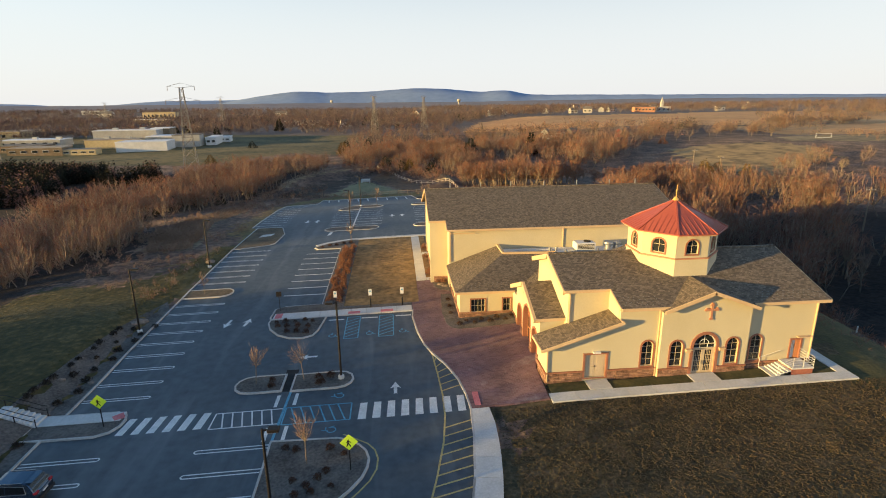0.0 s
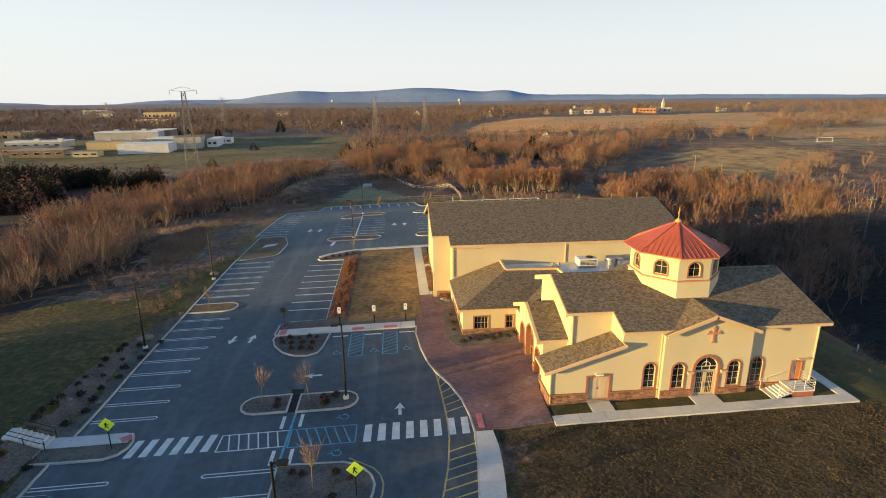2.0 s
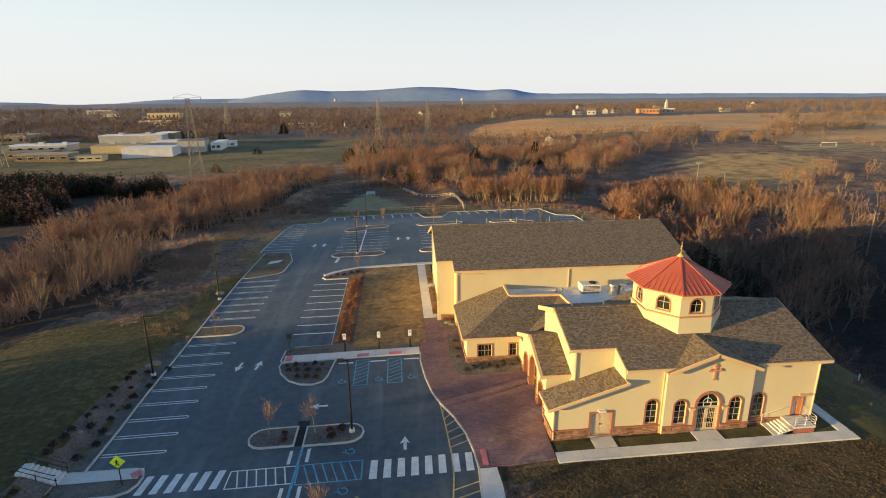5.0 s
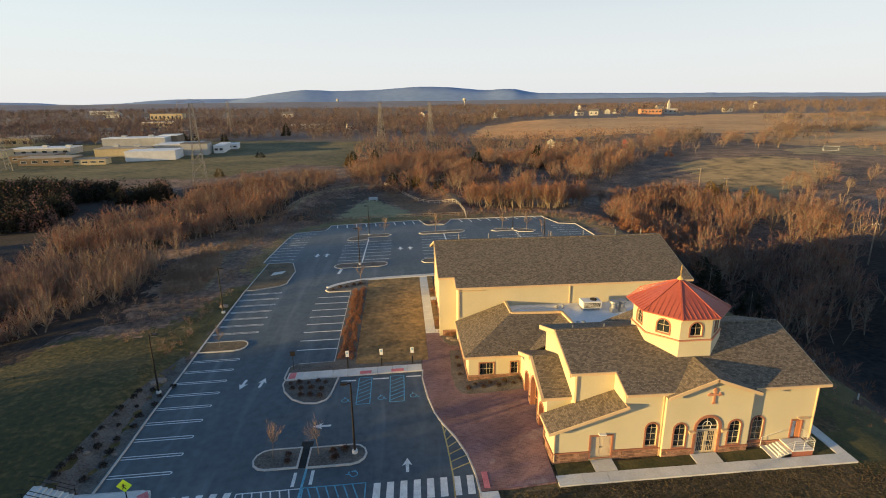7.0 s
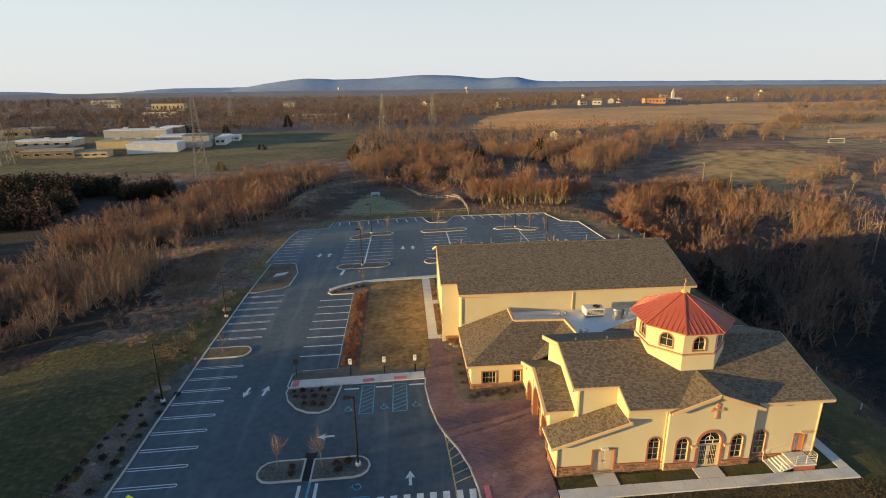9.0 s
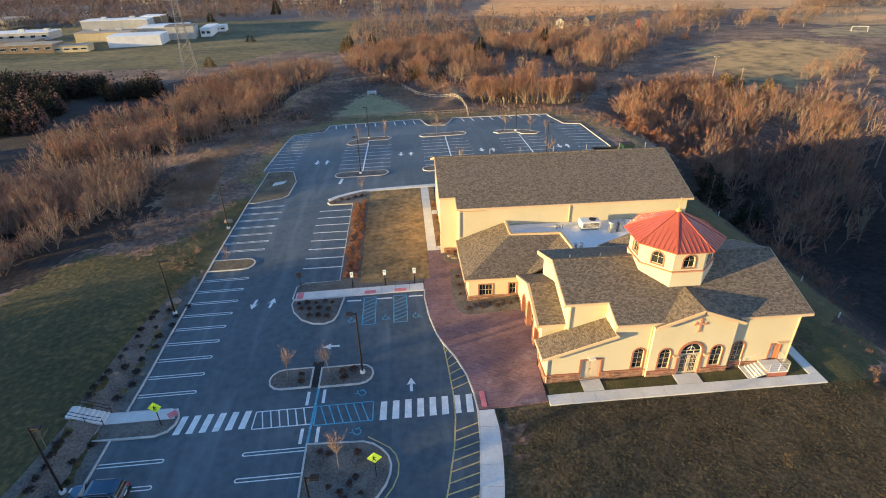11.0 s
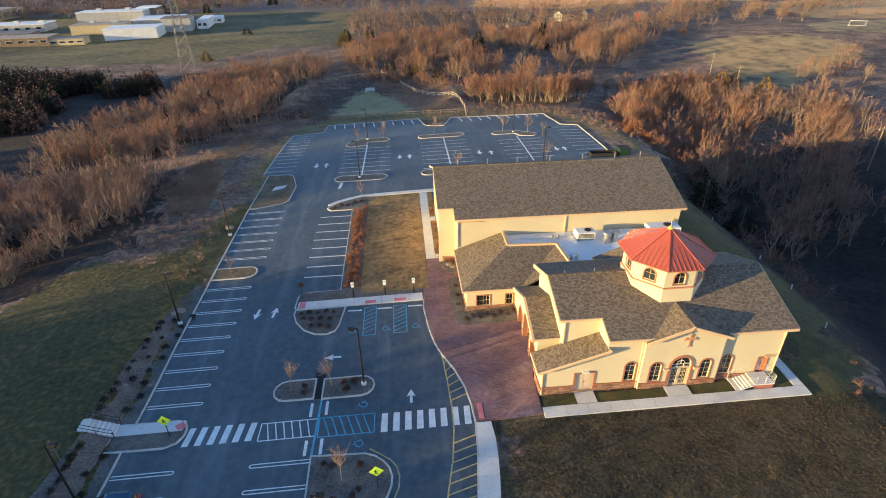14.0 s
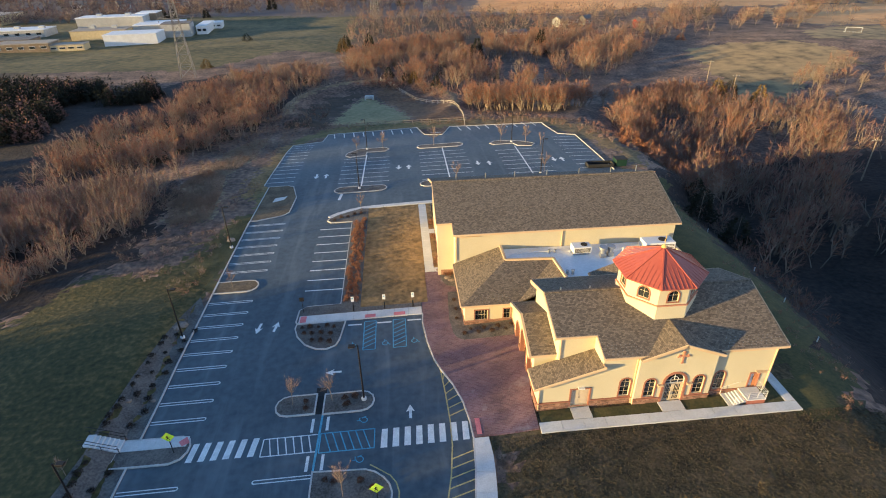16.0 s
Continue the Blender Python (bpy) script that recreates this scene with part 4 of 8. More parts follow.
pavement("pavement_north", list(zip(offset_line(HN, 0.6), offset_line(HN, -0.5))), "pale concrete walk curving round the lawn")
SW_L, SW_R = [(6.55, 37.3), (6.5, 35.4), (6.3, 33.5), (6.0, 31.4), (5.65, 29.3), (5.1, 26.8), (4.4, 24.0), (3.4, 20.5), (2.2, 17)], [(8.1, 37.3), (8.2, 35.2), (8.1, 33.2), (7.9, 31.2), (7.6, 29.1), (7.1, 26.4), (6.4, 23.4), (5.4, 19.8), (4.2, 16)]
pavement("pavement_south", list(zip(SW_L, SW_R)), "pale concrete walk curving along the kerb")
plaza = alone("plaza", sheet([(2.6, 57.7), (2.55, 56.1), (2.95, 52.1), (3.55, 49.1), (4.25, 47.2), (5.35, 44.8), (6.15, 42.2), (6.55, 39.6), (6.65, 37.4), (13.2, 37.4), (13.4, 42.5), (13.9, 44.0), (16.1, 44.5), (16.1, 51.7), (7.4, 51.8), (6.6, 52.3), (6.2, 53.3), (5.95, 56.3), (6.3, 62.1), (7.7, 62.1), (7.7, 63.0), (6.3, 63.8), (5.7, 65.2), (5.5, 67.5), (3.4, 67.5), (3.4, 60.2), (2.6, 60.2)], zp, 0.15, 0.3), M["pavers"], "plaza of reddish brick pavers with pale stains", "plaza", kind="structure")
for name, poly in (("tactile_pad", [(7.0, 37.7), (7.5, 37.65), (7.5, 39.65), (7.0, 39.7)]), ("tactile_pad", [(-5.0, 57.85), (-3.6, 57.85), (-3.6, 58.5), (-5.0, 58.5)]), ("tactile_pad", [(-1.2, 57.85), (0.3, 57.85), (0.3, 58.5), (-1.2, 58.5)]), ("tactile_pad", [(-13.5, 57.9), (-12.7, 57.9), (-12.7, 59.2), (-13.5, 59.2)]), ("tactile_pad", [(-23.0, 40.3), (-22.3, 40.85), (-21.85, 40.1), (-22.5, 39.7)])):
    alone(name, sheet(poly, zp, 0.175, 0.05), M["tactile"], "faded red tactile paving plate", "tactile plate", kind="structure")
bank = alone("bank_mulch", sheet([(-27.25, 10), (-27.25, 63), (-28.6, 66), (-29.5, 62), (-30.2, 56), (-30.9, 49), (-31.3, 42.5), (-31.2, 39), (-31.9, 33.5), (-33.5, 26), (-35, 10)], zl, 0.03, step=1.25), M["soil"], "sloping mulch bank with small shrubs", "bank", kind="structure")


# ---- the church ----
rnd = random.Random(7)
church = thing("church", "cream stucco church with brown shingle roofs and a ledge-stone base", "church", (27, 47, 0.6))
south = lambda y0: (lambda u, v, d: (u, y0 + d, v))      # a wall that faces south
north = lambda y0: (lambda u, v, d: (u, y0 - d, v))
west = lambda x0: (lambda u, v, d: (x0 + d, u, v))       # a wall that faces west
east = lambda x0: (lambda u, v, d: (x0 - d, u, v))
BASE = 0.2
STONE_TOP = 1.72


def wall(parent, outline, holes, to3, thick=0.3, mat="stucco"):
    return part("wall", wall_mesh(outline, holes, to3, thick), M[mat], parent)


def roof(parent, pts, thick=0.22, mat="shingle_x", name="roof"):
    bm = bmesh.new()
    slab(bm, pts, thick)
    return part(name, bm, M[mat], parent)


def fascia(parent, *lines, w=0.14, h=0.26, mat="trim", name="fascia"):
    """Eave and rake boards, each along a line."""
    for p0, p1 in lines:
        bm = bmesh.new()
        beam(bm, (p0[0], p0[1], p0[2] - 0.02), (p1[0], p1[1], p1[2] - 0.02), w, h)
        part(name, bm, M[mat], parent)


def downpipe(parent, x, y, z0, z1):
    bm = bmesh.new()
    box(bm, x - 0.06, x + 0.06, y - 0.06, y + 0.06, z0, z1, bev=0.015)
    part("downpipe", bm, M["trim"], parent)


S = 0.344                                   # pitch of the church's roofs
RY, RZ = 47.1, 10.4                         # ridge
zr = lambda y: RZ - S * abs(y - RY)
XW, XE = 15.45, 38.45                       # rakes
# south front, west of the gable, and east of it
wall(church, [(19.8, BASE), (23.6, BASE), (23.6, 7.55), (19.8, 7.55)], [arch(21.95, 22.98, 1.95, 4.3)], south(39.75))
wall(church, [(31.3, BASE), (37.9, BASE), (37.9, 7.55), (31.3, 7.55)], [arch(31.97, 32.99, 1.95, 4.35), rect(35.85, 36.75, 1.9, 3.72)], south(39.75))
# projecting gable with the main door
GX0, GX1, GXC, GZ, GE = 23.4, 31.42, 27.5, 9.0, 7.5
wall(church, [(GX0, BASE), (GX1, BASE), (GX1, GE - 0.1), (GXC, GZ - 0.25), (GX0, GE - 0.1)], [arch(24.36, 25.44, 1.98, 4.36), arch(26.4, 28.5, 1.05, 4.88, 14), arch(29.5, 30.56, 1.98, 4.4)], south(39.35), 0.35)
bm = bmesh.new()
box(bm, GX0, GX0 + 0.3, 39.7, 40.0, BASE, 7.35)
part("gable_return", bm, M["stucco"], church)
bm = bmesh.new()
box(bm, GX1 - 0.3, GX1, 39.7, 40.0, BASE, 7.35)
part("gable_return", bm, M["stucco"], church)
# lean-to at the south-west
LX0, LX1 = 12.95, 19.75
lz = lambda x: 4.24 + 0.324 * (x - LX0)
wall(church, [(13.5, BASE), (19.8, BASE), (19.8, lz(19.8) - 0.2), (13.5, lz(13.5) - 0.2)], [rect(16.92, 18.82, 1.12, 3.3)], south(39.75))
wall(church, [(40.05, BASE), (42.2, BASE), (42.2, lz(13.5) - 0.25), (40.05, lz(13.5) - 0.25)], [], west(13.5))
wall(church, [(13.5, BASE), (19.8, BASE), (19.8, lz(19.8) - 0.25), (13.5, lz(13.5) - 0.25)], [], north(42.3), 0.1)
roof(church, [(LX0, 39.25, lz(LX0)), (LX1, 39.25, lz(LX1)), (LX1, 42.3, lz(LX1)), (LX0, 42.3, lz(LX0))], 0.2, "shingle_y")
fascia(church, ((LX0, 39.22, lz(LX0)), (LX1 + 0.2, 39.22, lz(LX1 + 0.2))), ((LX0 - 0.03, 39.2, lz(LX0)), (LX0 - 0.03, 42.3, lz(LX0))))
bm = bmesh.new()
box(bm, 19.74, 19.86, 39.24, 39.74, lz(19.75) - 0.35, lz(19.75) + 0.06)
part("rake_end", bm, M["trim"], church)
# upper wall behind the lean-to, its return, the west gable and the other sides
wall(church, [(16.0, BASE), (19.8, BASE), (19.8, 8.45), (16.0, 8.45)], [], south(42.2))
wall(church, [(40.05, 5.5), (42.5, 5.5), (42.5, zr(42.5) - 0.2), (40.05, zr(40.05) - 0.2)], [], west(19.75), 0.3)
wall(church, [(42.5, BASE), (52.0, BASE), (52.0, zr(52.0) - 0.2), (RY, RZ - 0.2), (42.5, zr(42.5) - 0.2)], [], west(16.0))
wall(church, [(40.05, BASE), (52.0, BASE), (52.0, zr(52.0) - 0.2), (RY, RZ - 0.2), (40.05, zr(40.05) - 0.2)], [], east(37.9))
wall(church, [(16.3, BASE), (37.6, BASE), (37.6, 8.3), (16.3, 8.3)], [], north(52.3))
# main roof: the south slope is stepped at the west end
roof(church, [(XW, 41.75, zr(41.75)), (19.62, 41.75, zr(41.75)), (19.62, 39.2, zr(39.2)), (GXC - 3.45, 39.2, zr(39.2)), (GXC - 3.05, 39.62, zr(39.62)), (GXC + 3.05, 39.62, zr(39.62)), (GXC + 3.45, 39.2, zr(39.2)), (XE, 39.2, zr(39.2)), (XE, RY, RZ), (XW, RY, RZ)])
roof(church, [(XE, RY, RZ), (XE, 52.6, zr(52.6)), (XW, 52.6, zr(52.6)), (XW, RY, RZ)])
fascia(church, ((XW, 41.72, zr(41.75)), (19.62, 41.72, zr(41.75))), ((19.58, 41.8, zr(41.8)), (19.58, 39.2, zr(39.2))), ((19.6, 39.17, zr(39.2)), (24.0, 39.17, zr(39.2))), ((31.4, 39.17, zr(39.2)), (XE, 39.17, zr(39.2))),
       ((XE + 0.02, 39.2, zr(39.2)), (XE + 0.02, RY, RZ)), ((XE + 0.02, RY, RZ), (XE + 0.02, 52.6, zr(52.6))), ((XW, 52.62, zr(52.6)), (XE, 52.62, zr(52.6))))
fascia(church, ((XW - 0.02, 41.7, zr(41.7)), (XW - 0.02, RY, RZ)), ((XW - 0.02, RY, RZ), (XW - 0.02, 52.6, zr(52.6))), w=0.2, h=0.45)
bm = bmesh.new()
beam(bm, (XW, RY, RZ + 0.05), (XE, RY, RZ + 0.05), 0.35, 0.09)
part("ridge_cap", bm, M["shingle_x"], church)
for x in (17.3, 20.5):
    bm = bmesh.new()
    tube(bm, [(x, 47.4, RZ - 0.2), (x, 47.4, RZ + 0.3)], 0.06, 8)
    part("vent_pipe", bm, M["galv"], church)
# cross gables, south and north of the cupola
gs = (GZ - 7.5) / 4.05
for y0, y1 in ((38.85, 42.9), (55.0, 51.3)):
    for sx in (-1, 1):
        e0, e1 = (GXC + sx * 4.3, y0, GZ - gs * 4.3), (GXC + sx * 4.3, y0 + (0.6 if y1 > y0 else -0.6), GZ - gs * 4.3)
        roof(church, [(GXC, y0, GZ + 0.03), e0, e1, (GXC, y1, GZ + 0.03)][:: sx], 0.18, "shingle_y")
        if y0 < 45:
            fascia(church, ((GXC, y0 - 0.02, GZ + 0.02), (e0[0], y0 - 0.02, e0[2] + 0.01)), w=0.16, h=0.3)
wall(church, [(GX0, 6.0), (GX1, 6.0), (GX1, GE - 0.1), (GXC, GZ - 0.25), (GX0, GE - 0.1)], [], north(54.7), 0.3)
for x, y in ((23.3, 39.69), (31.6, 39.69), (37.75, 39.69), (16.12, 42.14), (13.56, 39.69)):
    downpipe(church, x, y, 0.9, 7.2 if x > 18 else (8.3 if y > 41 else 4.2))

# openings of the south front
for u0, u1, v0, v1, y in ((21.95, 22.98, 1.95, 4.3, 39.75), (31.97, 32.99, 1.95, 4.35, 39.75), (24.36, 25.44, 1.98, 4.36, 39.35), (29.5, 30.56, 1.98, 4.4, 39.35)):
    window(church, u0, u1, v0, v1, south(y), cols=2, rows=4)


def glazed_door(parent, u0, u1, v0, v1, to3, leaves=2, mat="door_cream"):
    """Leaves with a glazed, barred upper panel and a handle."""
    w = (u1 - u0) / leaves
    for k in range(leaves):
        a, b = u0 + w * k + 0.01, u0 + w * (k + 1) - 0.01
        bm = ring_mesh(rect(a, b, v0, v1), rect(a + 0.16, b - 0.16, v0 + 0.28, v1 - 0.16), to3, 0.12, 0.18)
        for i in range(1, 4):
            u = a + 0.16 + (b - a - 0.32) * i / 4
            bar3(bm, to3, u - 0.012, u + 0.012, v0 + 0.28, v1 - 0.16, 0.13, 0.16)
        for i in range(1, 4):
            v = v0 + 0.28 + (v1 - v0 - 0.44) * i / 4
            bar3(bm, to3, a + 0.16, b - 0.16, v - 0.02, v + 0.02, 0.133, 0.157)
        leaf = part("door", bm, M[mat], parent)
        pb = bmesh.new()
        bar3(pb, to3, a + 0.15, b - 0.15, v0 + 0.27, v1 - 0.15, 0.145, 0.15)
        part("pane", pb, M["glass"], leaf)
        hb = bmesh.new()
        s = b - 0.1 if k == 0 else a + 0.06
        bar3(hb, to3, s, s + 0.04, v0 + 0.9, v0 + 1.3, 0.06, 0.11)
        part("handle", hb, M["galv"], leaf)


D0, D1 = 26.5, 28.4
to = south(39.35)
glazed_door(church, D0, D1, 1.05, 3.5, to)
bm = ring_mesh(arch(26.15, 28.75, 1.05, 5.13, 14), arch(26.41, 28.49, 1.05, 4.87, 14), to, -0.08, 0.06)
part("door_arch", bm, M["red_trim"], church, "terracotta arch round the main door")
bm = bmesh.new()
bar3(bm, to, 26.4, D0, 1.05, 3.5, 0.1, 0.2)
bar3(bm, to, D1, 28.5, 1.05, 3.5, 0.1, 0.2)
bar3(bm, to, 26.4, 28.5, 3.5, 3.57, 0.08, 0.2)
bar3(bm, to, 26.4, 28.5, 3.9, 3.97, 0.08, 0.2)
fan = part("fanlight", bm, M["door_cream"], church)
bm = ring_mesh(arch(26.4, 28.5, 3.57, 4.88, 14), arch(26.48, 28.42, 3.58, 4.8, 14), to, 0.1, 0.18)
for u in (27.1, 27.8):
    bar3(bm, to, u - 0.02, u + 0.02, 3.57, 3.9, 0.11, 0.16)
bar3(bm, to, 27.43, 27.47, 3.97, 4.82, 0.11, 0.16)
ring = [(27.45 + 0.42 * math.cos(radians(a)), 3.95 + 0.42 * math.sin(radians(a))) for a in range(0, 181, 15)]
for (u0, v0), (u1, v1) in zip(ring, ring[1:]):
    beam(bm, to(u0, v0, 0.135), to(u1, v1, 0.135), 0.04, 0.04, up=(0, 1, 0))
part("glazing_bar", bm, M["white"], fan)
pb = bmesh.new()
pb.faces.new([pb.verts.new(to(u, v, 0.15)) for u, v in arch(26.45, 28.45, 3.57, 4.82, 14)])
part("pane", pb, M["glass"], fan)
for u in (25.93, 28.97):
    bm = bmesh.new()
    bar3(bm, to, u - 0.28, u + 0.28, 3.5, 3.62, -0.32, 0.0)
    bar3(bm, to, u - 0.2, u + 0.2, 3.3, 3.5, -0.18, 0.0)
    part("impost", bm, M["trim"], church)
bm = bmesh.new()
bar3(bm, to, 26.2, 28.7, 0.7, 1.05, -0.1, 0.35)
part("door_sill", bm, M["concrete"], church)
# cross on the gable
def budded_cross(to3, u, v, s, mat, parent, name="wall_cross"):
    bm = bmesh.new()
    bar3(bm, to3, u - 0.085 * s, u + 0.085 * s, v - 0.66 * s, v + 0.52 * s, -0.09, 0.0)
    bar3(bm, to3, u - 0.42 * s, u - 0.085 * s, v + 0.02 * s, v + 0.19 * s, -0.088, 0.0)
    bar3(bm, to3, u + 0.085 * s, u + 0.42 * s, v + 0.02 * s, v + 0.19 * s, -0.088, 0.0)
    for du, dv in ((-0.42, 0.105), (0.42, 0.105), (0, 0.52), (0, -0.62)):
        for a in (0, 120, 240):
            c = (u + (du + 0.085 * math.cos(radians(a + 90))) * s, v + (dv + 0.085 * math.sin(radians(a + 90))) * s)
            ring = [[bm.verts.new(to3(c[0] + 0.082 * s * math.cos(2 * math.pi * k / 8), c[1] + 0.082 * s * math.sin(2 * math.pi * k / 8), d)) for k in range(8)] for d in (-0.095, 0.0)]
            bm.faces.new(ring[0])
            for k in range(8):
                bm.faces.new((ring[0][k], ring[1][k], ring[1][(k + 1) % 8], ring[0][(k + 1) % 8]))
    return part(name, bm, M[mat], parent, "terracotta cross with budded ends")


budded_cross(to, 27.66, 7.06, 1.12, "tan_red", church)
# side door in the lean-to, two plain leaves
to = south(39.75)
for a, b in ((16.95, 17.86), (17.88, 18.79)):
    bm = bmesh.new()
    bar3(bm, to, a, b, 1.14, 3.27, 0.1, 0.16)
    bar3(bm, to, a + 0.14, b - 0.14, 1.4, 2.1, 0.085, 0.1)
    bar3(bm, to, a + 0.14, b - 0.14, 2.25, 3.1, 0.085, 0.1)
    leaf = part("door", bm, M["door_cream"], church)
bm = bmesh.new()
bar3(bm, to, 17.78, 17.83, 2.05, 2.2, 0.03, 0.09)
part("handle", bm, M["dark_metal"], leaf)
part("door_frame", ring_mesh(rect(16.74, 18.98, 1.0, 3.45), rect(16.93, 18.81, 1.1, 3.29), to, -0.06, 0.1), M["red_trim"], church)
bm = bmesh.new()
bar3(bm, to, 17.55, 18.2, 3.5, 3.62, -0.3, 0.0)
part("wall_light", bm, M["white"], church)
# east door with its steps
to = south(39.75)
glazed_door(church, 35.87, 36.33, 1.92, 3.7, to, 1, "white")
bm = bmesh.new()
bar3(bm, to, 36.34, 36.73, 1.92, 3.7, 0.05, 0.12)
part("door", bm, M["door_orange"], church)
part("door_frame", ring_mesh(rect(35.7, 36.9, 1.85, 3.86), rect(35.86, 36.74, 1.9, 3.71), to, -0.06, 0.08), M["red_trim"], church)
bm = bmesh.new()
bar3(bm, to, 36.2, 37.25, 4.04, 4.1, -0.4, 0.0)
part("door_canopy", bm, M["trim"], church)
# ledge-stone base
strew(rnd, 13.5, 19.8, 0.6, STONE_TOP, south(39.75), church, holes=[(16.74, 18.98)])
strew(rnd, 19.82, 23.38, 0.6, STONE_TOP, south(39.75), church)
strew(rnd, GX0, GX1, 0.6, STONE_TOP, south(39.35), church, holes=[(26.15, 28.75)])
strew(rnd, 31.45, 37.9, 0.6, STONE_TOP, south(39.75), church)
strew(rnd, 39.7, 42.2, 0.5, STONE_TOP, west(13.5), church)
# cap along the top of the stone
for u0, u1, to in ((13.42, 16.73, south(39.75)), (18.99, 23.38, south(39.75)), (GX0 - 0.05, 26.14, south(39.35)), (28.76, GX1 + 0.05, south(39.35)), (31.48, 35.6, south(39.75)), (39.7, 42.2, west(13.5))):
    bm = bmesh.new()
    bar3(bm, to, u0, u1, STONE_TOP - 0.02, STONE_TOP + 0.09, -0.14, -0.005)
    part("stone_cap", bm, M["red_trim"], church)
# portico facing west, with three arches
PX, PY, PZ = 13.7, 47.5, 7.5
pz = lambda y: PZ - 0.4 * abs(y - PY)
arches = [(43.6, 45.3, 3.8), (46.15, 48.75, 4.9), (49.6, 51.3, 3.85)]
wall(church, [(42.9, BASE), (52.1, BASE), (52.1, pz(52.1) - 0.2), (PY, PZ - 0.2), (42.9, pz(42.9) - 0.2)], [arch(a, b, 0.75, t, 12) for a, b, t in arches], west(PX), 0.45)
for a, b, t in arches:
    part("arch_trim", ring_mesh(arch(a - 0.2, b + 0.2, 0.75, t + 0.2, 12), arch(a + 0.005, b - 0.005, 0.75, t - 0.005, 12), west(PX), -0.06, 0.46), M["red_trim"], church)
    window(church, a + 0.05, b - 0.05, 0.8, t - 0.05, west(PX + 0.35), True, 3, 3, None, frame_mat="door_orange", name="arch_doors", bars=0.1)
wall(church, [(14.15, BASE), (16.0, BASE), (16.0, pz(42.9) - 0.25), (14.15, pz(42.9) - 0.25)], [], south(42.9))
wall(church, [(14.15, BASE), (16.0, BASE), (16.0, pz(52.1) - 0.25), (14.15, pz(52.1) - 0.25)], [], north(52.1))
strew(rnd, 42.75, 52.1, 0.5, STONE_TOP, west(PX), church, holes=[(a - 0.2, b + 0.2) for a, b, t in arches])
strew(rnd, 13.7, 16.0, 0.5, STONE_TOP, south(42.9), church)
PW = 13.32
roof(church, [(PW, 42.7, pz(42.7)), (16.1, 42.7, pz(42.7)), (16.1, PY, PZ), (PW, PY, PZ)])
roof(church, [(16.1, PY, PZ), (16.1, 52.5, pz(52.5)), (PW, 52.5, pz(52.5)), (PW, PY, PZ)])
fascia(church, ((PW - 0.02, 42.6, pz(42.6)), (PW - 0.02, PY, PZ)), ((PW - 0.02, PY, PZ), (PW - 0.02, 52.55, pz(52.55))), w=0.5, h=0.4)
fascia(church, ((PW, 42.68, pz(42.7)), (16.1, 42.68, pz(42.7))))
budded_cross(west(PX), 47.5, 6.0, 0.9, "red_trim", church)

# annex with its hipped roof round a flat one
AX, AY = 7.8, 54.6
ae = 3.95
wall(church, [(AX, BASE), (13.9, BASE), (13.9, ae), (AX, ae)], [rect(9.1, 10.7, 1.55, 3.05), rect(12.75, 13.6, 1.5, 3.05)], south(AY))
wall(church, [(52.1, BASE), (54.6, BASE), (54.6, ae), (52.1, ae)], [], west(13.9))
wall(church, [(54.9, BASE), (64.3, BASE), (64.3, ae), (54.9, ae)], [rect(57.2, 58.8, 1.6, 3.1), rect(60.4, 62.0, 1.6, 3.1)], west(AX))
for u0, u1, cols in ((9.1, 10.7, 4), (12.75, 13.6, 2)):
    window(church, u0, u1, 1.53, 3.05, south(AY), False, cols, 2, tw=0.14)
for u0, u1 in ((57.2, 58.8), (60.4, 62.0)):
    window(church, u0, u1, 1.6, 3.1, west(AX), False, 4, 2, tw=0.14)
strew(rnd, AX, 13.9, 0.5, 1.5, south(AY), church)
strew(rnd, 52.1, AY, 0.5, 1.5, west(13.9), church)
strew(rnd, AY, 64.3, 0.5, 1.5, west(AX), church)
ax0, ay0, hz = 7.3, 54.15, 4.15
ah = lambda d: hz + 0.37 * d
RX, RYA = 13.9, 60.6
roof(church, [(ax0, ay0, hz), (RX, RYA, ah(6.5)), (RX, 64.35, ah(6.5)), (ax0, 64.35, hz)][::-1], 0.2, "shingle_y")
roof(church, [(ax0, ay0, hz), (14.3, ay0, hz), (20.3, 60.3, ah(6.25)), (RX, RYA, ah(6.5))], 0.2)
roof(church, [(14.3, ay0, hz), (15.0, ay0, hz + 0.3), (20.7, 55.0, ah(6.3)), (20.3, 60.3, ah(6.25))], 0.2, "shingle_y")
fascia(church, ((ax0, ay0 - 0.03, hz), (14.0, ay0 - 0.03, hz)), ((ax0 - 0.03, ay0, hz), (ax0 - 0.03, 64.3, hz)))
flat_z = 6.05
roof(church, [(13.95, 60.65, flat_z), (20.4, 60.4, flat_z), (20.8, 54.5, flat_z), (20.8, 52.4, flat_z), (37.8, 52.4, flat_z), (37.8, 64.35, flat_z), (13.95, 64.35, flat_z)], 0.25, "membrane", "flat_roof")
for p0, p1 in (((13.95, 64.35, 6.72), (13.95, 60.6, 6.72)), ((13.95, 60.6, 6.72), (20.35, 60.35, 6.72)), ((20.35, 60.35, 6.72), (20.75, 55.0, 6.72)), ((37.8, 52.7, 6.6), (37.8, 64.35, 6.6))):
    bm = bmesh.new()
    beam(bm, p0, p1, 0.32, 0.75)
    part("parapet", bm, M["trim"], church)
wall(church, [(52.3, BASE), (64.4, BASE), (64.4, 6.2), (52.3, 6.2)], [], east(37.9))

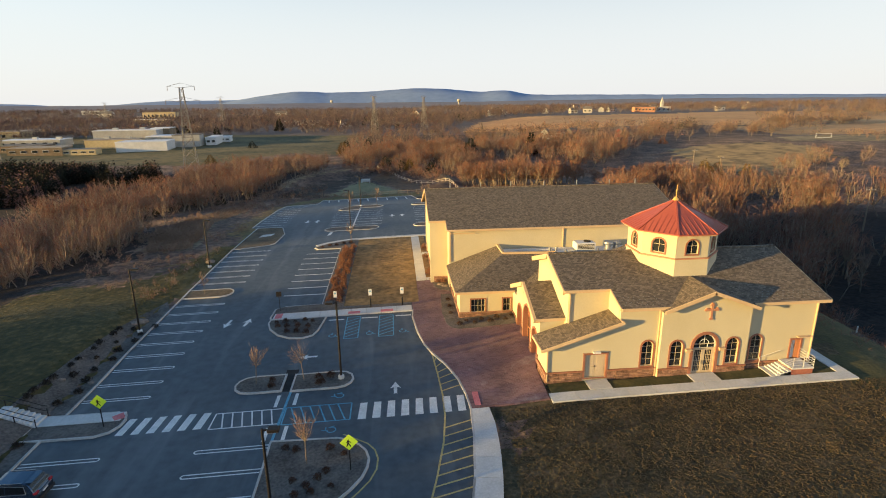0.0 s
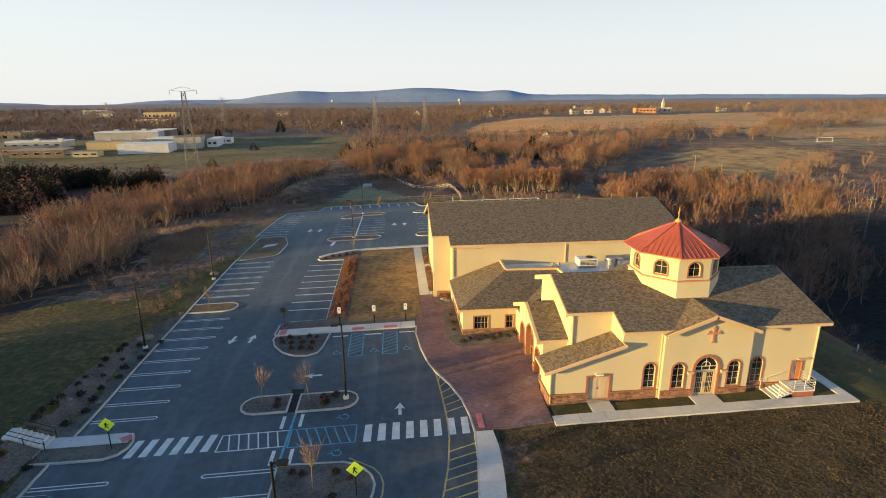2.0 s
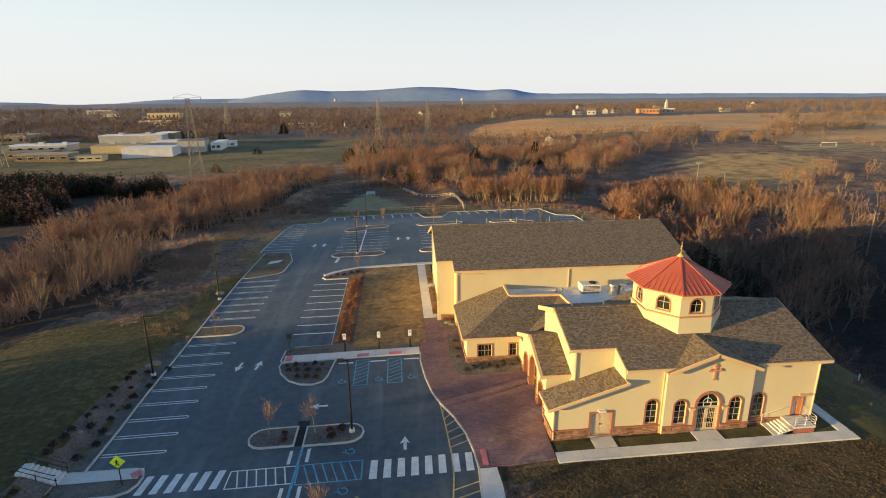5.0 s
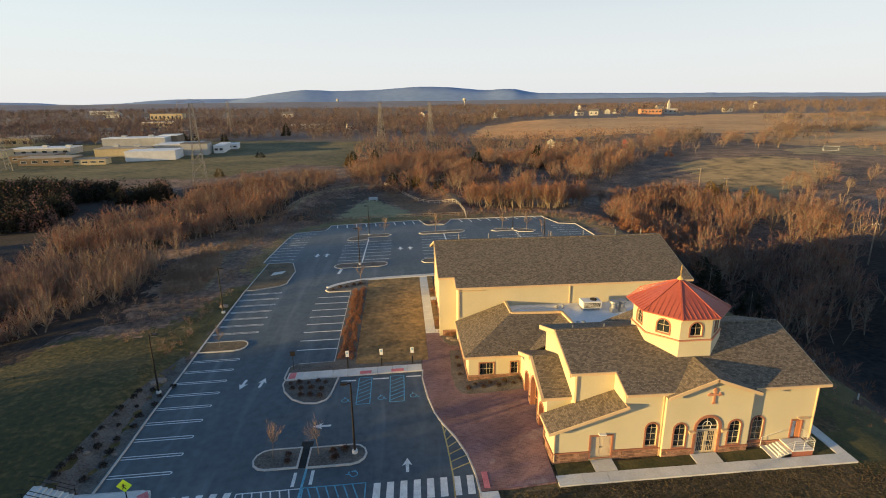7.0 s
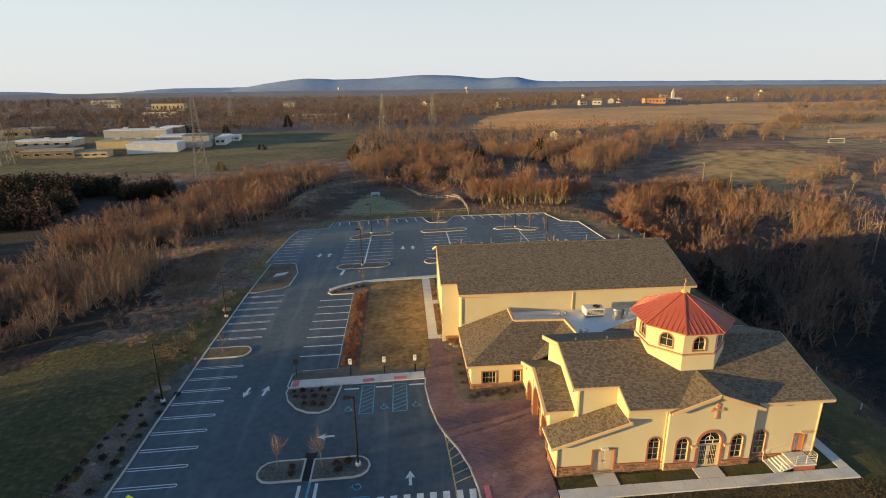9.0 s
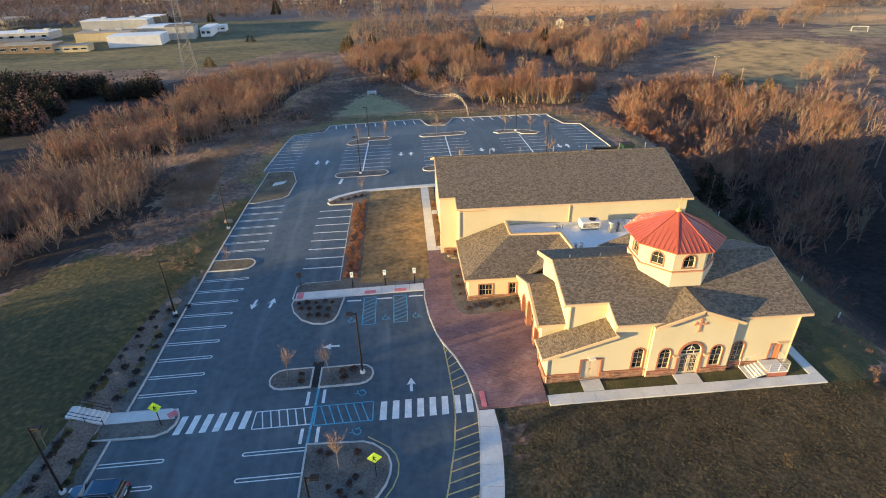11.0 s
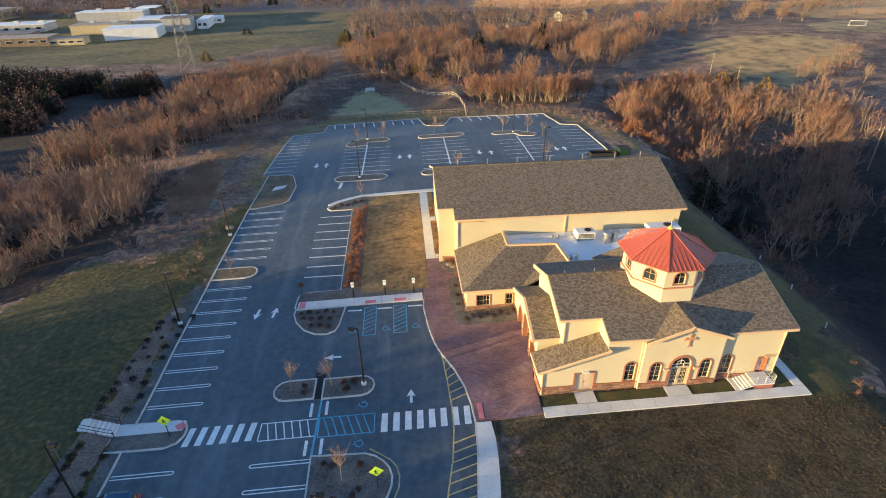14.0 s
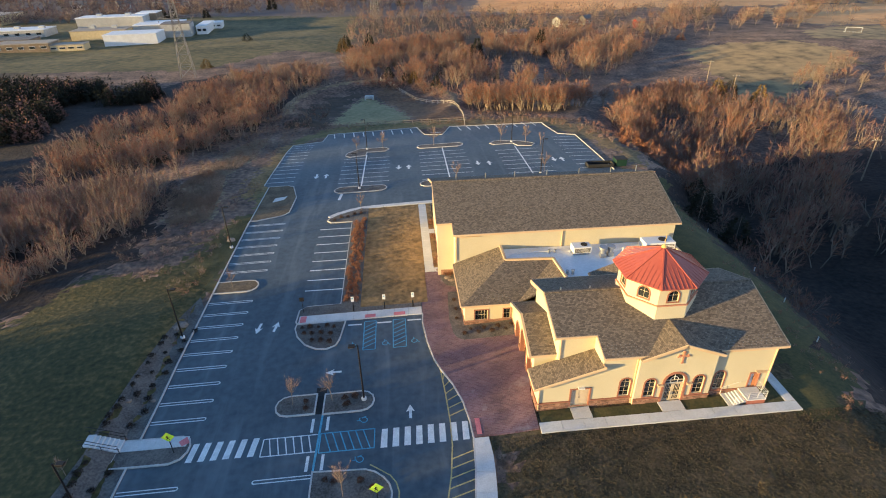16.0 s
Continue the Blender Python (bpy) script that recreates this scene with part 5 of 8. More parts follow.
# snow guards in staggered rows above the eaves
bm = bmesh.new()
vs = [bm.verts.new(p) for p in ((-0.06, -0.09, 0.0), (0.06, -0.09, 0.0), (0.05, -0.07, 0.09), (-0.05, -0.07, 0.09), (-0.05, 0.1, 0.01), (0.05, 0.1, 0.01))]
for f in ((0, 1, 2, 3), (3, 2, 5, 4), (0, 3, 4), (1, 5, 2)):
    bm.faces.new([vs[k] for k in f])
guard_data = finish("snow_guard", bm, M["lattice"])
for x0, x1, y0, zf in ((20.0, 23.1, 39.55, zr), (32.2, 38.2, 39.55, zr), (8.6, 13.6, 54.5, lambda y: hz + 0.37 * (y - ay0))):
    for r in range(4):
        x = x0 + 0.24 * (r % 2) + 0.3 * (r if y0 > 50 else 0)
        while x < x1:
            y = y0 + 0.32 * r
            g = part("snow_guard", guard_data, None, church)
            g.matrix_basis = pose(x, y, zf(y) + 0.008, 19.5, 0, rnd.uniform(-8, 8)) @ Matrix.Scale(0.6, 4)
            x += 0.48 + rnd.uniform(-0.05, 0.05)

# ---- cupola ----
CX, CY = 27.55, 46.85
cupola = thing("cupola", "octagonal cream cupola with arched windows and a red metal roof", "cupola", (CX, CY, 9.2))


def octagon(ap, z, turn=22.5):
    r = ap / math.cos(math.pi / 8)
    return [(CX + r * math.cos(radians(turn + 45 * k)), CY + r * math.sin(radians(turn + 45 * k)), z) for k in range(8)]


for k in range(8):
    a = radians(45 * k - 90)
    nrm, tan = Vector((math.cos(a), math.sin(a), 0)), Vector((-math.sin(a), math.cos(a), 0))

    def face(u, v, d, nrm=nrm, tan=tan):
        p = Vector((CX, CY, 0)) + nrm * (3.7 - d) + tan * u
        return (p.x, p.y, v)

    hw = 3.7 * math.tan(math.pi / 8)
    part("wall", wall_mesh([(-hw, 8.6), (hw, 8.6), (hw, 13.0), (-hw, 13.0)], [arch(-0.56, 0.56, 11.0, 12.32)], face, 0.25), M["stucco"], cupola)
    window(cupola, -0.56, 0.56, 11.0, 12.32, face, True, 2, 2, tw=0.13)


def octa_band(name, ap0, ap1, z0, z1, mat, inner=3.4):
    bm = bmesh.new()
    lo, hi = [bm.verts.new(p) for p in octagon(ap0, z0)], [bm.verts.new(p) for p in octagon(ap1, z1)]
    li, hi2 = [bm.verts.new(p) for p in octagon(inner, z0)], [bm.verts.new(p) for p in octagon(inner, z1)]
    for k in range(8):
        j = (k + 1) % 8
        bm.faces.new((lo[k], lo[j], hi[j], hi[k]))
        bm.faces.new((hi[k], hi[j], hi2[j], hi2[k]))
        bm.faces.new((li[j], li[k], lo[k], lo[j])[::-1])
        bm.faces.new((li[k], li[j], hi2[j], hi2[k]))
    return part(name, bm, M[mat], cupola)


octa_band("skirt", 3.86, 3.8, 8.4, 10.55, "stucco", 3.6)
octa_band("belt", 3.88, 3.86, 10.55, 10.66, "tan_red", 3.6)
octa_band("eave", 4.28, 4.3, 12.78, 12.98, "trim", 3.5)
bm = bmesh.new()
rim, top = octagon(4.42, 12.98), octagon(0.16, 15.3)
a, b, lo = [bm.verts.new(p) for p in rim], [bm.verts.new(p) for p in top], [bm.verts.new((x, y, z - 0.08)) for x, y, z in rim]
for k in range(8):
    j = (k + 1) % 8
    bm.faces.new((a[k], a[j], b[j], b[k]))
    bm.faces.new((lo[k], lo[j], a[j], a[k]))
bm.faces.new(b)
bm.faces.new(lo[::-1])
metal = part("metal_roof", bm, M["metal_red"], cupola, "red standing-seam metal roof")
seams = []
for k in range(8):
    p, q = Vector(rim[k]), Vector(rim[(k + 1) % 8])
    apex = Vector((CX, CY, 15.3))
    bm = bmesh.new()
    beam(bm, p + Vector((0, 0, 0.07)), Vector(top[k]) + Vector((0, 0, 0.07)), 0.16, 0.08)
    part("hip_seam", bm, M["metal_red"], metal)
    for i in range(1, 8):
        f = i / 8
        s = p.lerp(q, f)
        t = abs(f - 0.5) * 2
        mid = (p + q) / 2
        along = (apex - mid) * (1 - t) * 0.97
        bm = bmesh.new()
        beam(bm, s + Vector((0, 0, 0.06)), s + along + Vector((0, 0, 0.06)), 0.05, 0.06)
        part("seam", bm, M["metal_red"], metal)
finial = bmesh.new()
tube(finial, [(CX, CY, 15.2), (CX, CY, 15.34), (CX, CY, 15.5), (CX, CY, 15.62)], [0.26, 0.3, 0.2, 0.08], 12)
part("finial", finial, M["gold"], cupola)
budded_cross(lambda u, v, d: (CX + 0.6 * u - 0.4 * d, CY + 0.8 * u + 0.3 * d, v), 0, 16.15, 0.88, "gold", cupola, "roof_cross")["label"] = "gilded cross with budded ends"

# ---- hall behind ----
hall = thing("hall", "large cream stucco hall with a brown shingle roof", "hall", (22, 74, 0.8))
HR, HE, HX0, HX1 = 12.55, 8.85, 5.25, 39.35
hzr = lambda y: HR - S * abs(y - 74.5)
wall(hall, [(7.65, BASE), (38.8, BASE), (38.8, hzr(64.45) - 0.2), (7.65, hzr(64.45) - 0.2)], [], south(64.45))
wall(hall, [(5.8, BASE), (7.65, BASE), (7.65, hzr(66.5) - 0.2), (5.8, hzr(66.5) - 0.2)], [], south(66.5))
wall(hall, [(64.75, BASE), (66.8, BASE), (66.8, hzr(66.8) - 0.2), (64.75, hzr(64.75) - 0.2)], [], west(7.65))
wall(hall, [(66.8, BASE), (82.2, BASE), (82.2, hzr(82.2) - 0.2), (74.5, HR - 0.2), (66.8, hzr(66.8) - 0.2)], [rect(79.4, 81.2, 0.9, 3.2)], west(5.8))
wall(hall, [(64.75, BASE), (84.2, BASE), (84.2, hzr(84.2) - 0.2), (74.5, HR - 0.2), (64.75, hzr(64.75) - 0.2)], [], east(38.8))
wall(hall, [(5.8, BASE), (38.8, BASE), (38.8, hzr(84.4) - 0.2), (5.8, hzr(84.4) - 0.2)], [], north(84.4))
glazed_door(hall, 79.42, 81.18, 0.92, 3.18, west(5.8))
roof(hall, [(HX0, 66.15, hzr(66.15)), (7.4, 66.15, hzr(66.15)), (7.4, 64.0, hzr(64.0)), (HX1, 64.0, hzr(64.0)), (HX1, 74.5, HR), (HX0, 74.5, HR)], 0.25)
roof(hall, [(HX1, 74.5, HR), (HX1, 85.0, hzr(85)), (HX0, 85.0, hzr(85)), (HX0, 74.5, HR)], 0.25)
fascia(hall, ((7.4, 63.97, hzr(64)), (HX1, 63.97, hzr(64))), ((HX0, 66.12, hzr(66.15)), (7.4, 66.12, hzr(66.15))), ((7.37, 66.15, hzr(66.15)), (7.37, 64.0, hzr(64))), ((HX1 + 0.02, 64, hzr(64)), (HX1 + 0.02, 74.5, HR)), ((HX1 + 0.02, 74.5, HR), (HX1 + 0.02, 85, hzr(85))),
       ((HX0 - 0.02, 66.1, hzr(66.1)), (HX0 - 0.02, 74.5, HR)), ((HX0 - 0.02, 74.5, HR), (HX0 - 0.02, 85, hzr(85))))
bm = bmesh.new()
beam(bm, (HX0, 74.5, HR + 0.05), (HX1, 74.5, HR + 0.05), 0.4, 0.09)
part("ridge_cap", bm, M["shingle_x"], hall)
for x in (9.0, 13.5, 18.0, 23.0, 28.0, 33.0, 37.0):
    bm = bmesh.new()
    tube(bm, [(x, 75.6, hzr(75.6) - 0.1), (x, 75.6, hzr(75.6) + 0.95)], 0.08, 8)
    part("vent_pipe", bm, M["galv"], hall)
downpipe(hall, 22.6, 64.39, 6.0, 8.6)
downpipe(hall, 7.8, 64.39, 4.6, 8.6)
bm = bmesh.new()
beam(bm, (7.9, 64.36, 8.35), (11.0, 64.36, 8.35), 0.1, 0.1)
part("wall_rail", bm, M["trim"], hall)
strew(rnd, 66.8, 79.2, 0.7, 1.9, west(5.8), hall)
strew(rnd, 5.8, 7.65, 0.7, 1.9, south(66.5), hall)
strew(rnd, 81.4, 84.2, 0.7, 1.9, west(5.8), hall)
bm = bmesh.new()
box(bm, 5.35, 5.85, 66.52, 67.1, 0.7, hzr(66.5) - 0.3)
part("pilaster", bm, M["stucco"], hall)

# ---- rooftop plant ----
def rooftop_unit(x, y, z, lx, ly, lz, label):
    u = thing("rooftop_unit", label, "air conditioner", (x, y, z), "rooftop plant")
    bm = bmesh.new()
    box(bm, x - lx / 2, x + lx / 2, y - ly / 2, y + ly / 2, z + 0.3, z + lz, bev=0.05)
    body = part("body", bm, M["white"], u)
    bm = bmesh.new()
    box(bm, x - lx / 2 + 0.15, x + lx / 2 - 0.15, y - ly / 2 + 0.15, y + ly / 2 - 0.15, z, z + 0.3)
    part("curb", bm, M["galv"], u)
    bm = bmesh.new()
    tube(bm, [(x + lx * 0.15, y, z + lz - 0.02), (x + lx * 0.15, y, z + lz + 0.12)], min(lx, ly) * 0.28, 16)
    part("fan_housing", bm, M["dark_metal"], u)
    for k in range(4):
        bm = bmesh.new()
        v = z + 0.45 + (lz - 0.55) * k / 4
        box(bm, x - lx / 2 + 0.2, x + lx / 2 - 0.2, y - ly / 2 - 0.03, y - ly / 2 + 0.01, v, v + 0.09)
        part("louvre", bm, M["dark_metal"], body)


rooftop_unit(24.7, 62.3, flat_z, 2.5, 1.6, 1.2, "white rooftop air unit with a round fan")
rooftop_unit(35.3, 62.0, flat_z, 4.2, 2.0, 1.5, "white rooftop air unit behind the cupola")
for x, y, s in ((27.3, 60.9, 1.15), (28.4, 61.1, 1.15), (22.0, 57.0, 0.5), (21.3, 57.0, 0.45), (20.4, 62.6, 0.4), (21.2, 62.6, 0.4)):
    f = thing("exhaust_fan", "small galvanised exhaust fan on the flat roof", "exhaust fan", (x, y, flat_z), "rooftop plant")
    bm = bmesh.new()
    box(bm, x - 0.35 * s, x + 0.35 * s, y - 0.35 * s, y + 0.35 * s, flat_z, flat_z + 0.5 * s, bev=0.03)
    part("curb", bm, M["galv"], f)
    bm = bmesh.new()
    tube(bm, [(x, y, flat_z + 0.5 * s), (x, y, flat_z + 0.95 * s), (x, y, flat_z + 1.1 * s), (x, y, flat_z + 1.3 * s), (x, y, flat_z + 1.28 * s)], [0.34 * s, 0.34 * s, 0.52 * s, 0.5 * s, 0.3 * s], 14)
    part("hood", bm, M["galv"], f)
for pts in ([(21.0, 62.9, flat_z + 0.15), (16.0, 62.9, flat_z + 0.15), (14.6, 62.2, flat_z + 0.15), (14.6, 61.4, flat_z + 0.15)], [(29.5, 59.8, flat_z), (29.5, 59.8, flat_z + 1.9)], [(32.2, 47.3, 9.9), (32.2, 47.3, 11.0)]):
    bm = bmesh.new()
    tube(bm, pts, 0.07, 8)
    alone("roof_pipe", bm, M["white"], "thin white pipe on the roof", "pipe")

# ---- steps of the east door ----
steps = thing("entry_steps", "concrete steps with brick landing and white railings", "steps", (36, 39, 1.0))
g0 = zp(35, 38.8) + 0.1
bm = bmesh.new()
box(bm, 34.78, 36.75, 37.9, 39.58, g0 - 0.3, 1.82)
part("landing_wall", bm, M["brick_red"], steps, "red brick landing wall")
bm = bmesh.new()
box(bm, 34.76, 36.8, 37.84, 39.6, 1.82, 1.95, bev=0.02)
part("landing_slab", bm, M["concrete"], steps)
n = 4
for k in range(n):
    bm = bmesh.new()
    top = g0 + (1.8 - g0) * (k + 1) / (n + 0.6)
    box(bm, 33.5 + 0.31 * k, 34.77, 37.9, 39.58, g0 - 0.2, top, bev=0.015)
    part("step", bm, M["concrete"], steps)


def railing(parent, pts, posts, height=0.95, mat="white", rails=4, r=0.017):
    """Rails that follow the foot points, with a post at each of the foot points asked for."""
    for k in range(rails):
        bm = bmesh.new()
        tube(bm, [(x, y, z + height * (k + 1) / rails) for x, y, z in pts], r, 6)
        part("rail", bm, M[mat], parent)
    for x, y, z in posts:
        bm = bmesh.new()
        tube(bm, [(x, y, z), (x, y, z + height)], r * 1.2, 6)
        part("post", bm, M[mat], parent)


for y in (37.9,):
    railing(steps, [(33.5, y, g0 + 0.1), (34.85, y, 1.95), (36.75, y, 1.95)], [(33.5, y, g0 + 0.1), (34.85, y, 1.95), (35.8, y, 1.95), (36.75, y, 1.95)])
railing(steps, [(36.75, 37.92, 1.95), (36.75, 39.6, 1.95)], [(36.75, 38.75, 1.95)])
railing(steps, [(32.9, 39.5, g0 + 0.05), (34.8, 39.5, 1.95)], [(32.9, 39.5, g0 + 0.05)], rails=1)


# ---- lamps, signs, stairs, car ----
def make_lamp():
    p = thing("street_lamp", "dark bronze square-headed lamp post on a concrete foot", "street lamp", group="car park lamps")
    bm = bmesh.new()
    tube(bm, [(0, 0, -0.3), (0, 0, 0.26), (0, 0, 0.32)], [0.28, 0.28, 0.24], 14)
    part("foot", bm, M["concrete"], p)
    bm = bmesh.new()
    tube(bm, [(0, 0, 0.3), (0, 0, 7.5)], [0.11, 0.075], 8)
    part("pole", bm, M["dark_metal"], p)
    bm = bmesh.new()
    box(bm, -0.04, 0.5, -0.04, 0.04, 7.36, 7.46)
    part("arm", bm, M["dark_metal"], p)
    bm = bmesh.new()
    box(bm, 0.3, 0.95, -0.24, 0.24, 7.32, 7.52, bev=0.04)
    head = part("head", bm, M["dark_metal"], p)
    bm = bmesh.new()
    box(bm, 0.36, 0.89, -0.18, 0.18, 7.29, 7.325)
    part("lens", bm, M["galv"], head)
    return p


lamp = make_lamp()
first = True
for x, y, turn, lift in ((-4.5, 43.8, 180, 0.1), (-8.0, 101.6, 180, 0.1), (-7.6, 128.6, 180, 0.1), (28.3, 126.7, 180, 0.1), (29.6, 102.6, 0, 0.1), (-28.1, 57.0, 0, 0.0), (-27.9, 80.0, 0, 0.0), (-28.5, 32.6, 0, 0.0), (-6.7, 25.7, 0, 0.1)):
    z = (zl(x, y) if x < -27.5 else zp(x, y)) + lift
    m = pose(x, y, z, 0, 0, turn)
    if first:
        lamp.matrix_basis, first = m, False
    else:
        copy_thing(lamp, m)


def crossing_sign(x, y, z, turn):
    s = thing("crossing_sign", "fluorescent yellow-green diamond crossing sign on a dark post", "road sign", group="crossing signs")
    bm = bmesh.new()
    box(bm, -0.035, 0.035, 0.0, 0.05, -0.2, 2.5)
    part("post", bm, M["dark_metal"], s)
    bm = bmesh.new()
    r = 0.62
    vs = [[bm.verts.new((u * r, d, 2.25 + v * r)) for u, v in ((0, -1), (1, 0), (0, 1), (-1, 0))] for d in (-0.03, 0.0)]
    bm.faces.new(vs[0])
    bm.faces.new(vs[1][::-1])
    for k in range(4):
        bm.faces.new((vs[0][k], vs[1][k], vs[1][(k + 1) % 4], vs[0][(k + 1) % 4]))
    plate = part("plate", bm, M["sign_yellow"], s)
    bm = bmesh.new()
    for u0, v0, u1, v1, w in ((-0.02, 2.5, 0.0, 2.5, 0.12), (0.0, 2.42, 0.0, 2.14, 0.12), (0.0, 2.16, -0.14, 1.92, 0.07), (0.0, 2.16, 0.14, 1.94, 0.07), (0.0, 2.36, 0.16, 2.24, 0.05), (0.0, 2.36, -0.15, 2.22, 0.05)):
        beam(bm, (u0, -0.033, v0), (u1 + 0.001, -0.033, v1), 0.008, w, up=(0.0, 0.0, 1.0) if u0 != u1 and v0 == v1 else (1, 0, 0))
    part("symbol", bm, M["black"], plate)
    s.matrix_basis = pose(x, y, z, 0, 0, turn)


crossing_sign(-23.0, 39.0, zp(-23, 39) + 0.15, 3)
crossing_sign(-2.7, 31.2, zp(-2.7, 31.2) + 0.12, 3)


def access_sign():
    s = thing("access_sign", "small white access parking sign on a dark bollard post", "parking sign", group="access parking signs")
    bm = bmesh.new()
    tube(bm, [(0, 0, -0.1), (0, 0, 1.0), (0, 0, 1.02)], [0.09, 0.09, 0.05], 10)
    part("bollard", bm, M["dark_metal"], s)
    bm = bmesh.new()
    box(bm, -0.025, 0.025, -0.025, 0.025, 1.0, 2.2)
    part("post", bm, M["dark_metal"], s)
    bm = bmesh.new()
    box(bm, -0.2, 0.2, -0.05, -0.028, 1.5, 2.3, bev=0.01)
    plate = part("plate", bm, M["white"], s)
    bm = bmesh.new()
    box(bm, -0.1, 0.1, -0.056, -0.05, 1.92, 2.12)
    part("symbol", bm, M["blue_paint"], plate)
    return s


sign = access_sign()
places = [(-6.55, 59.55), (-2.4, 59.5), (1.4, 59.45)]
sign.matrix_basis = pose(*places[0], zp(*places[0]) + 0.15)
for x, y in places[1:]:
    copy_thing(sign, pose(x, y, zp(x, y) + 0.15))
post = thing("sign_post", "dark sign seen edge-on on a thin post", "sign", (-13.2, 60.0, zp(-13.2, 60) + 0.15))
bm = bmesh.new()
box(bm, -13.24, -13.18, 59.97, 60.03, zp(-13.2, 60), 3.0)
part("pole", bm, M["dark_metal"], post)
bm = bmesh.new()
box(bm, -13.5, -12.9, 59.93, 59.97, 2.4, 3.0)
part("plate", bm, M["dark_metal"], post)

# stairs up the western bank
stairs = thing("bank_stairs", "pale concrete stairs up the bank with dark metal railings", "stairs", (-30, 40.4, 0))
z0 = zp(-28.6, 40.3) + 0.15
for k in range(7):
    bm = bmesh.new()
    box(bm, -31.75, -28.6 - 0.4 * k, 39.65, 41.15, z0 - 0.6, z0 + 0.17 * (k + 1), bev=0.015)
    part("step", bm, M["concrete"], stairs)
for y in (39.6, 41.2):
    railing(stairs, [(-28.4, y, z0), (-28.8, y, z0 + 0.1), (-31.4, y, z0 + 1.2), (-31.9, y, z0 + 1.2)], [(-28.5, y, z0 - 0.2), (-30.0, y, z0 + 0.2), (-31.6, y, z0 + 0.8)], 0.95, "dark_metal", 2, 0.03)
alone("drain_cover", sheet([(-9.85, 45.1), (-8.7, 45.05), (-8.7, 46.15), (-9.85, 46.2)], zp, 0.02, 0.05), M["black"], "dark cast-iron drain patch in the asphalt", "drain", kind="structure")
alone("drain_patch", sheet([(-9.75, 42.4), (-8.85, 42.3), (-8.85, 45.04), (-9.7, 45.08)], zp, 0.01), M["black"], "dark fresh asphalt strip between islands", "asphalt patch", kind="structure")


def make_car(x, y, turn):
    """A parked mid-size SUV; its nose points along +x before it is turned."""
    car = thing("car", "parked dark blue SUV with a silver sheen", "car")
    prof = [(-2.2, 0.35), (-2.31, 0.5), (-2.33, 0.72), (-2.29, 0.95), (-2.2, 1.08), (-2.08, 1.3), (-1.92, 1.52), (-1.78, 1.63), (-1.5, 1.69), (-0.7, 1.72), (0.1, 1.7), (0.35, 1.64), (1.05, 1.1), (1.2, 1.05), (2.0, 0.95), (2.25, 0.78), (2.32, 0.5), (2.25, 0.32)]
    bm = bmesh.new()
    rows = []
    for f, inset in ((-1, 0), (-0.93, 1), (0.93, 1), (1, 0)):
        row = []
        for px, pz in prof:
            half = 0.92 - (0.2 * max(0, (pz - 1.0) / 0.7)) - 0.05 * (abs(px) > 2.1)
            row.append(bm.verts.new((px * (1.0 if inset else 0.985), half * f, pz + (0.015 if inset else 0) * (pz > 0.9))))
        rows.append(row)
    for r0, r1 in zip(rows, rows[1:]):
        for i in range(len(prof)):
            j = (i + 1) % len(prof)
            bm.faces.new((r0[i], r0[j], r1[j], r1[i]))
    bm.faces.new(rows[0][::-1])
    bm.faces.new(rows[-1])
    body = part("body", bm, M["car_paint"], car)
    glassy = [[(-1.72, 1.08), (-1.6, 1.5), (-0.5, 1.58), (-0.5, 1.08)], [(-0.42, 1.08), (-0.42, 1.58), (0.1, 1.58), (0.85, 1.1)]]
    for s in (-1, 1):
        for poly in glassy:
            bm = bmesh.new()
            f = [bm.verts.new((u, s * (0.93 - 0.2 * (v - 1.0) / 0.7), v)) for u, v in poly]
            g = [bm.verts.new((u, s * (0.90 - 0.2 * (v - 1.0) / 0.7), v)) for u, v in poly]
            bm.faces.new(f)
            bm.faces.new(g[::-1])
            for k in range(4):
                bm.faces.new((f[k], g[k], g[(k + 1) % 4], f[(k + 1) % 4]))
            part("side_window", bm, M["car_glass"], car)
        bm = bmesh.new()
        tube(bm, [(-1.75, s * 0.925, 1.06), (0.9, s * 0.925, 1.07)], 0.022, 5)
        part("chrome_strip", bm, M["galv"], car, "bright chrome strip")
        bm = bmesh.new()
        tube(bm, [(-1.5, s * 0.68, 1.74), (0.0, s * 0.68, 1.76)], 0.025, 6)
        part("roof_rail", bm, M["galv"], car)
        bm = bmesh.new()
        box(bm, -2.34, -2.1, s * 0.7 - 0.18, s * 0.7 + 0.17, 0.9, 1.06, bev=0.03)
        part("tail_light", bm, M["lamp_red"], car)
        bm = bmesh.new()
        box(bm, 2.1, 2.28, s * 0.62 - 0.22, s * 0.62 + 0.22, 0.72, 0.88, bev=0.02)
        part("headlight", bm, M["white"], car)
        bm = bmesh.new()
        box(bm, 0.6, 0.78, s * 1.02 - 0.1, s * 1.02 + 0.1, 1.05, 1.2, bev=0.03)
        part("mirror", bm, M["car_paint"], car)
        for wx in (-1.38, 1.42):
            bm = bmesh.new()
            tube(bm, [(wx, s * 0.72, 0.34), (wx, s * 0.95, 0.34)], 0.35, 18)
            wheel = part("wheel", bm, M["black"], car)
            bm = bmesh.new()
            tube(bm, [(wx, s * 0.9, 0.34), (wx, s * 0.965, 0.34)], 0.22, 10)
            part("rim", bm, M["galv"], wheel)
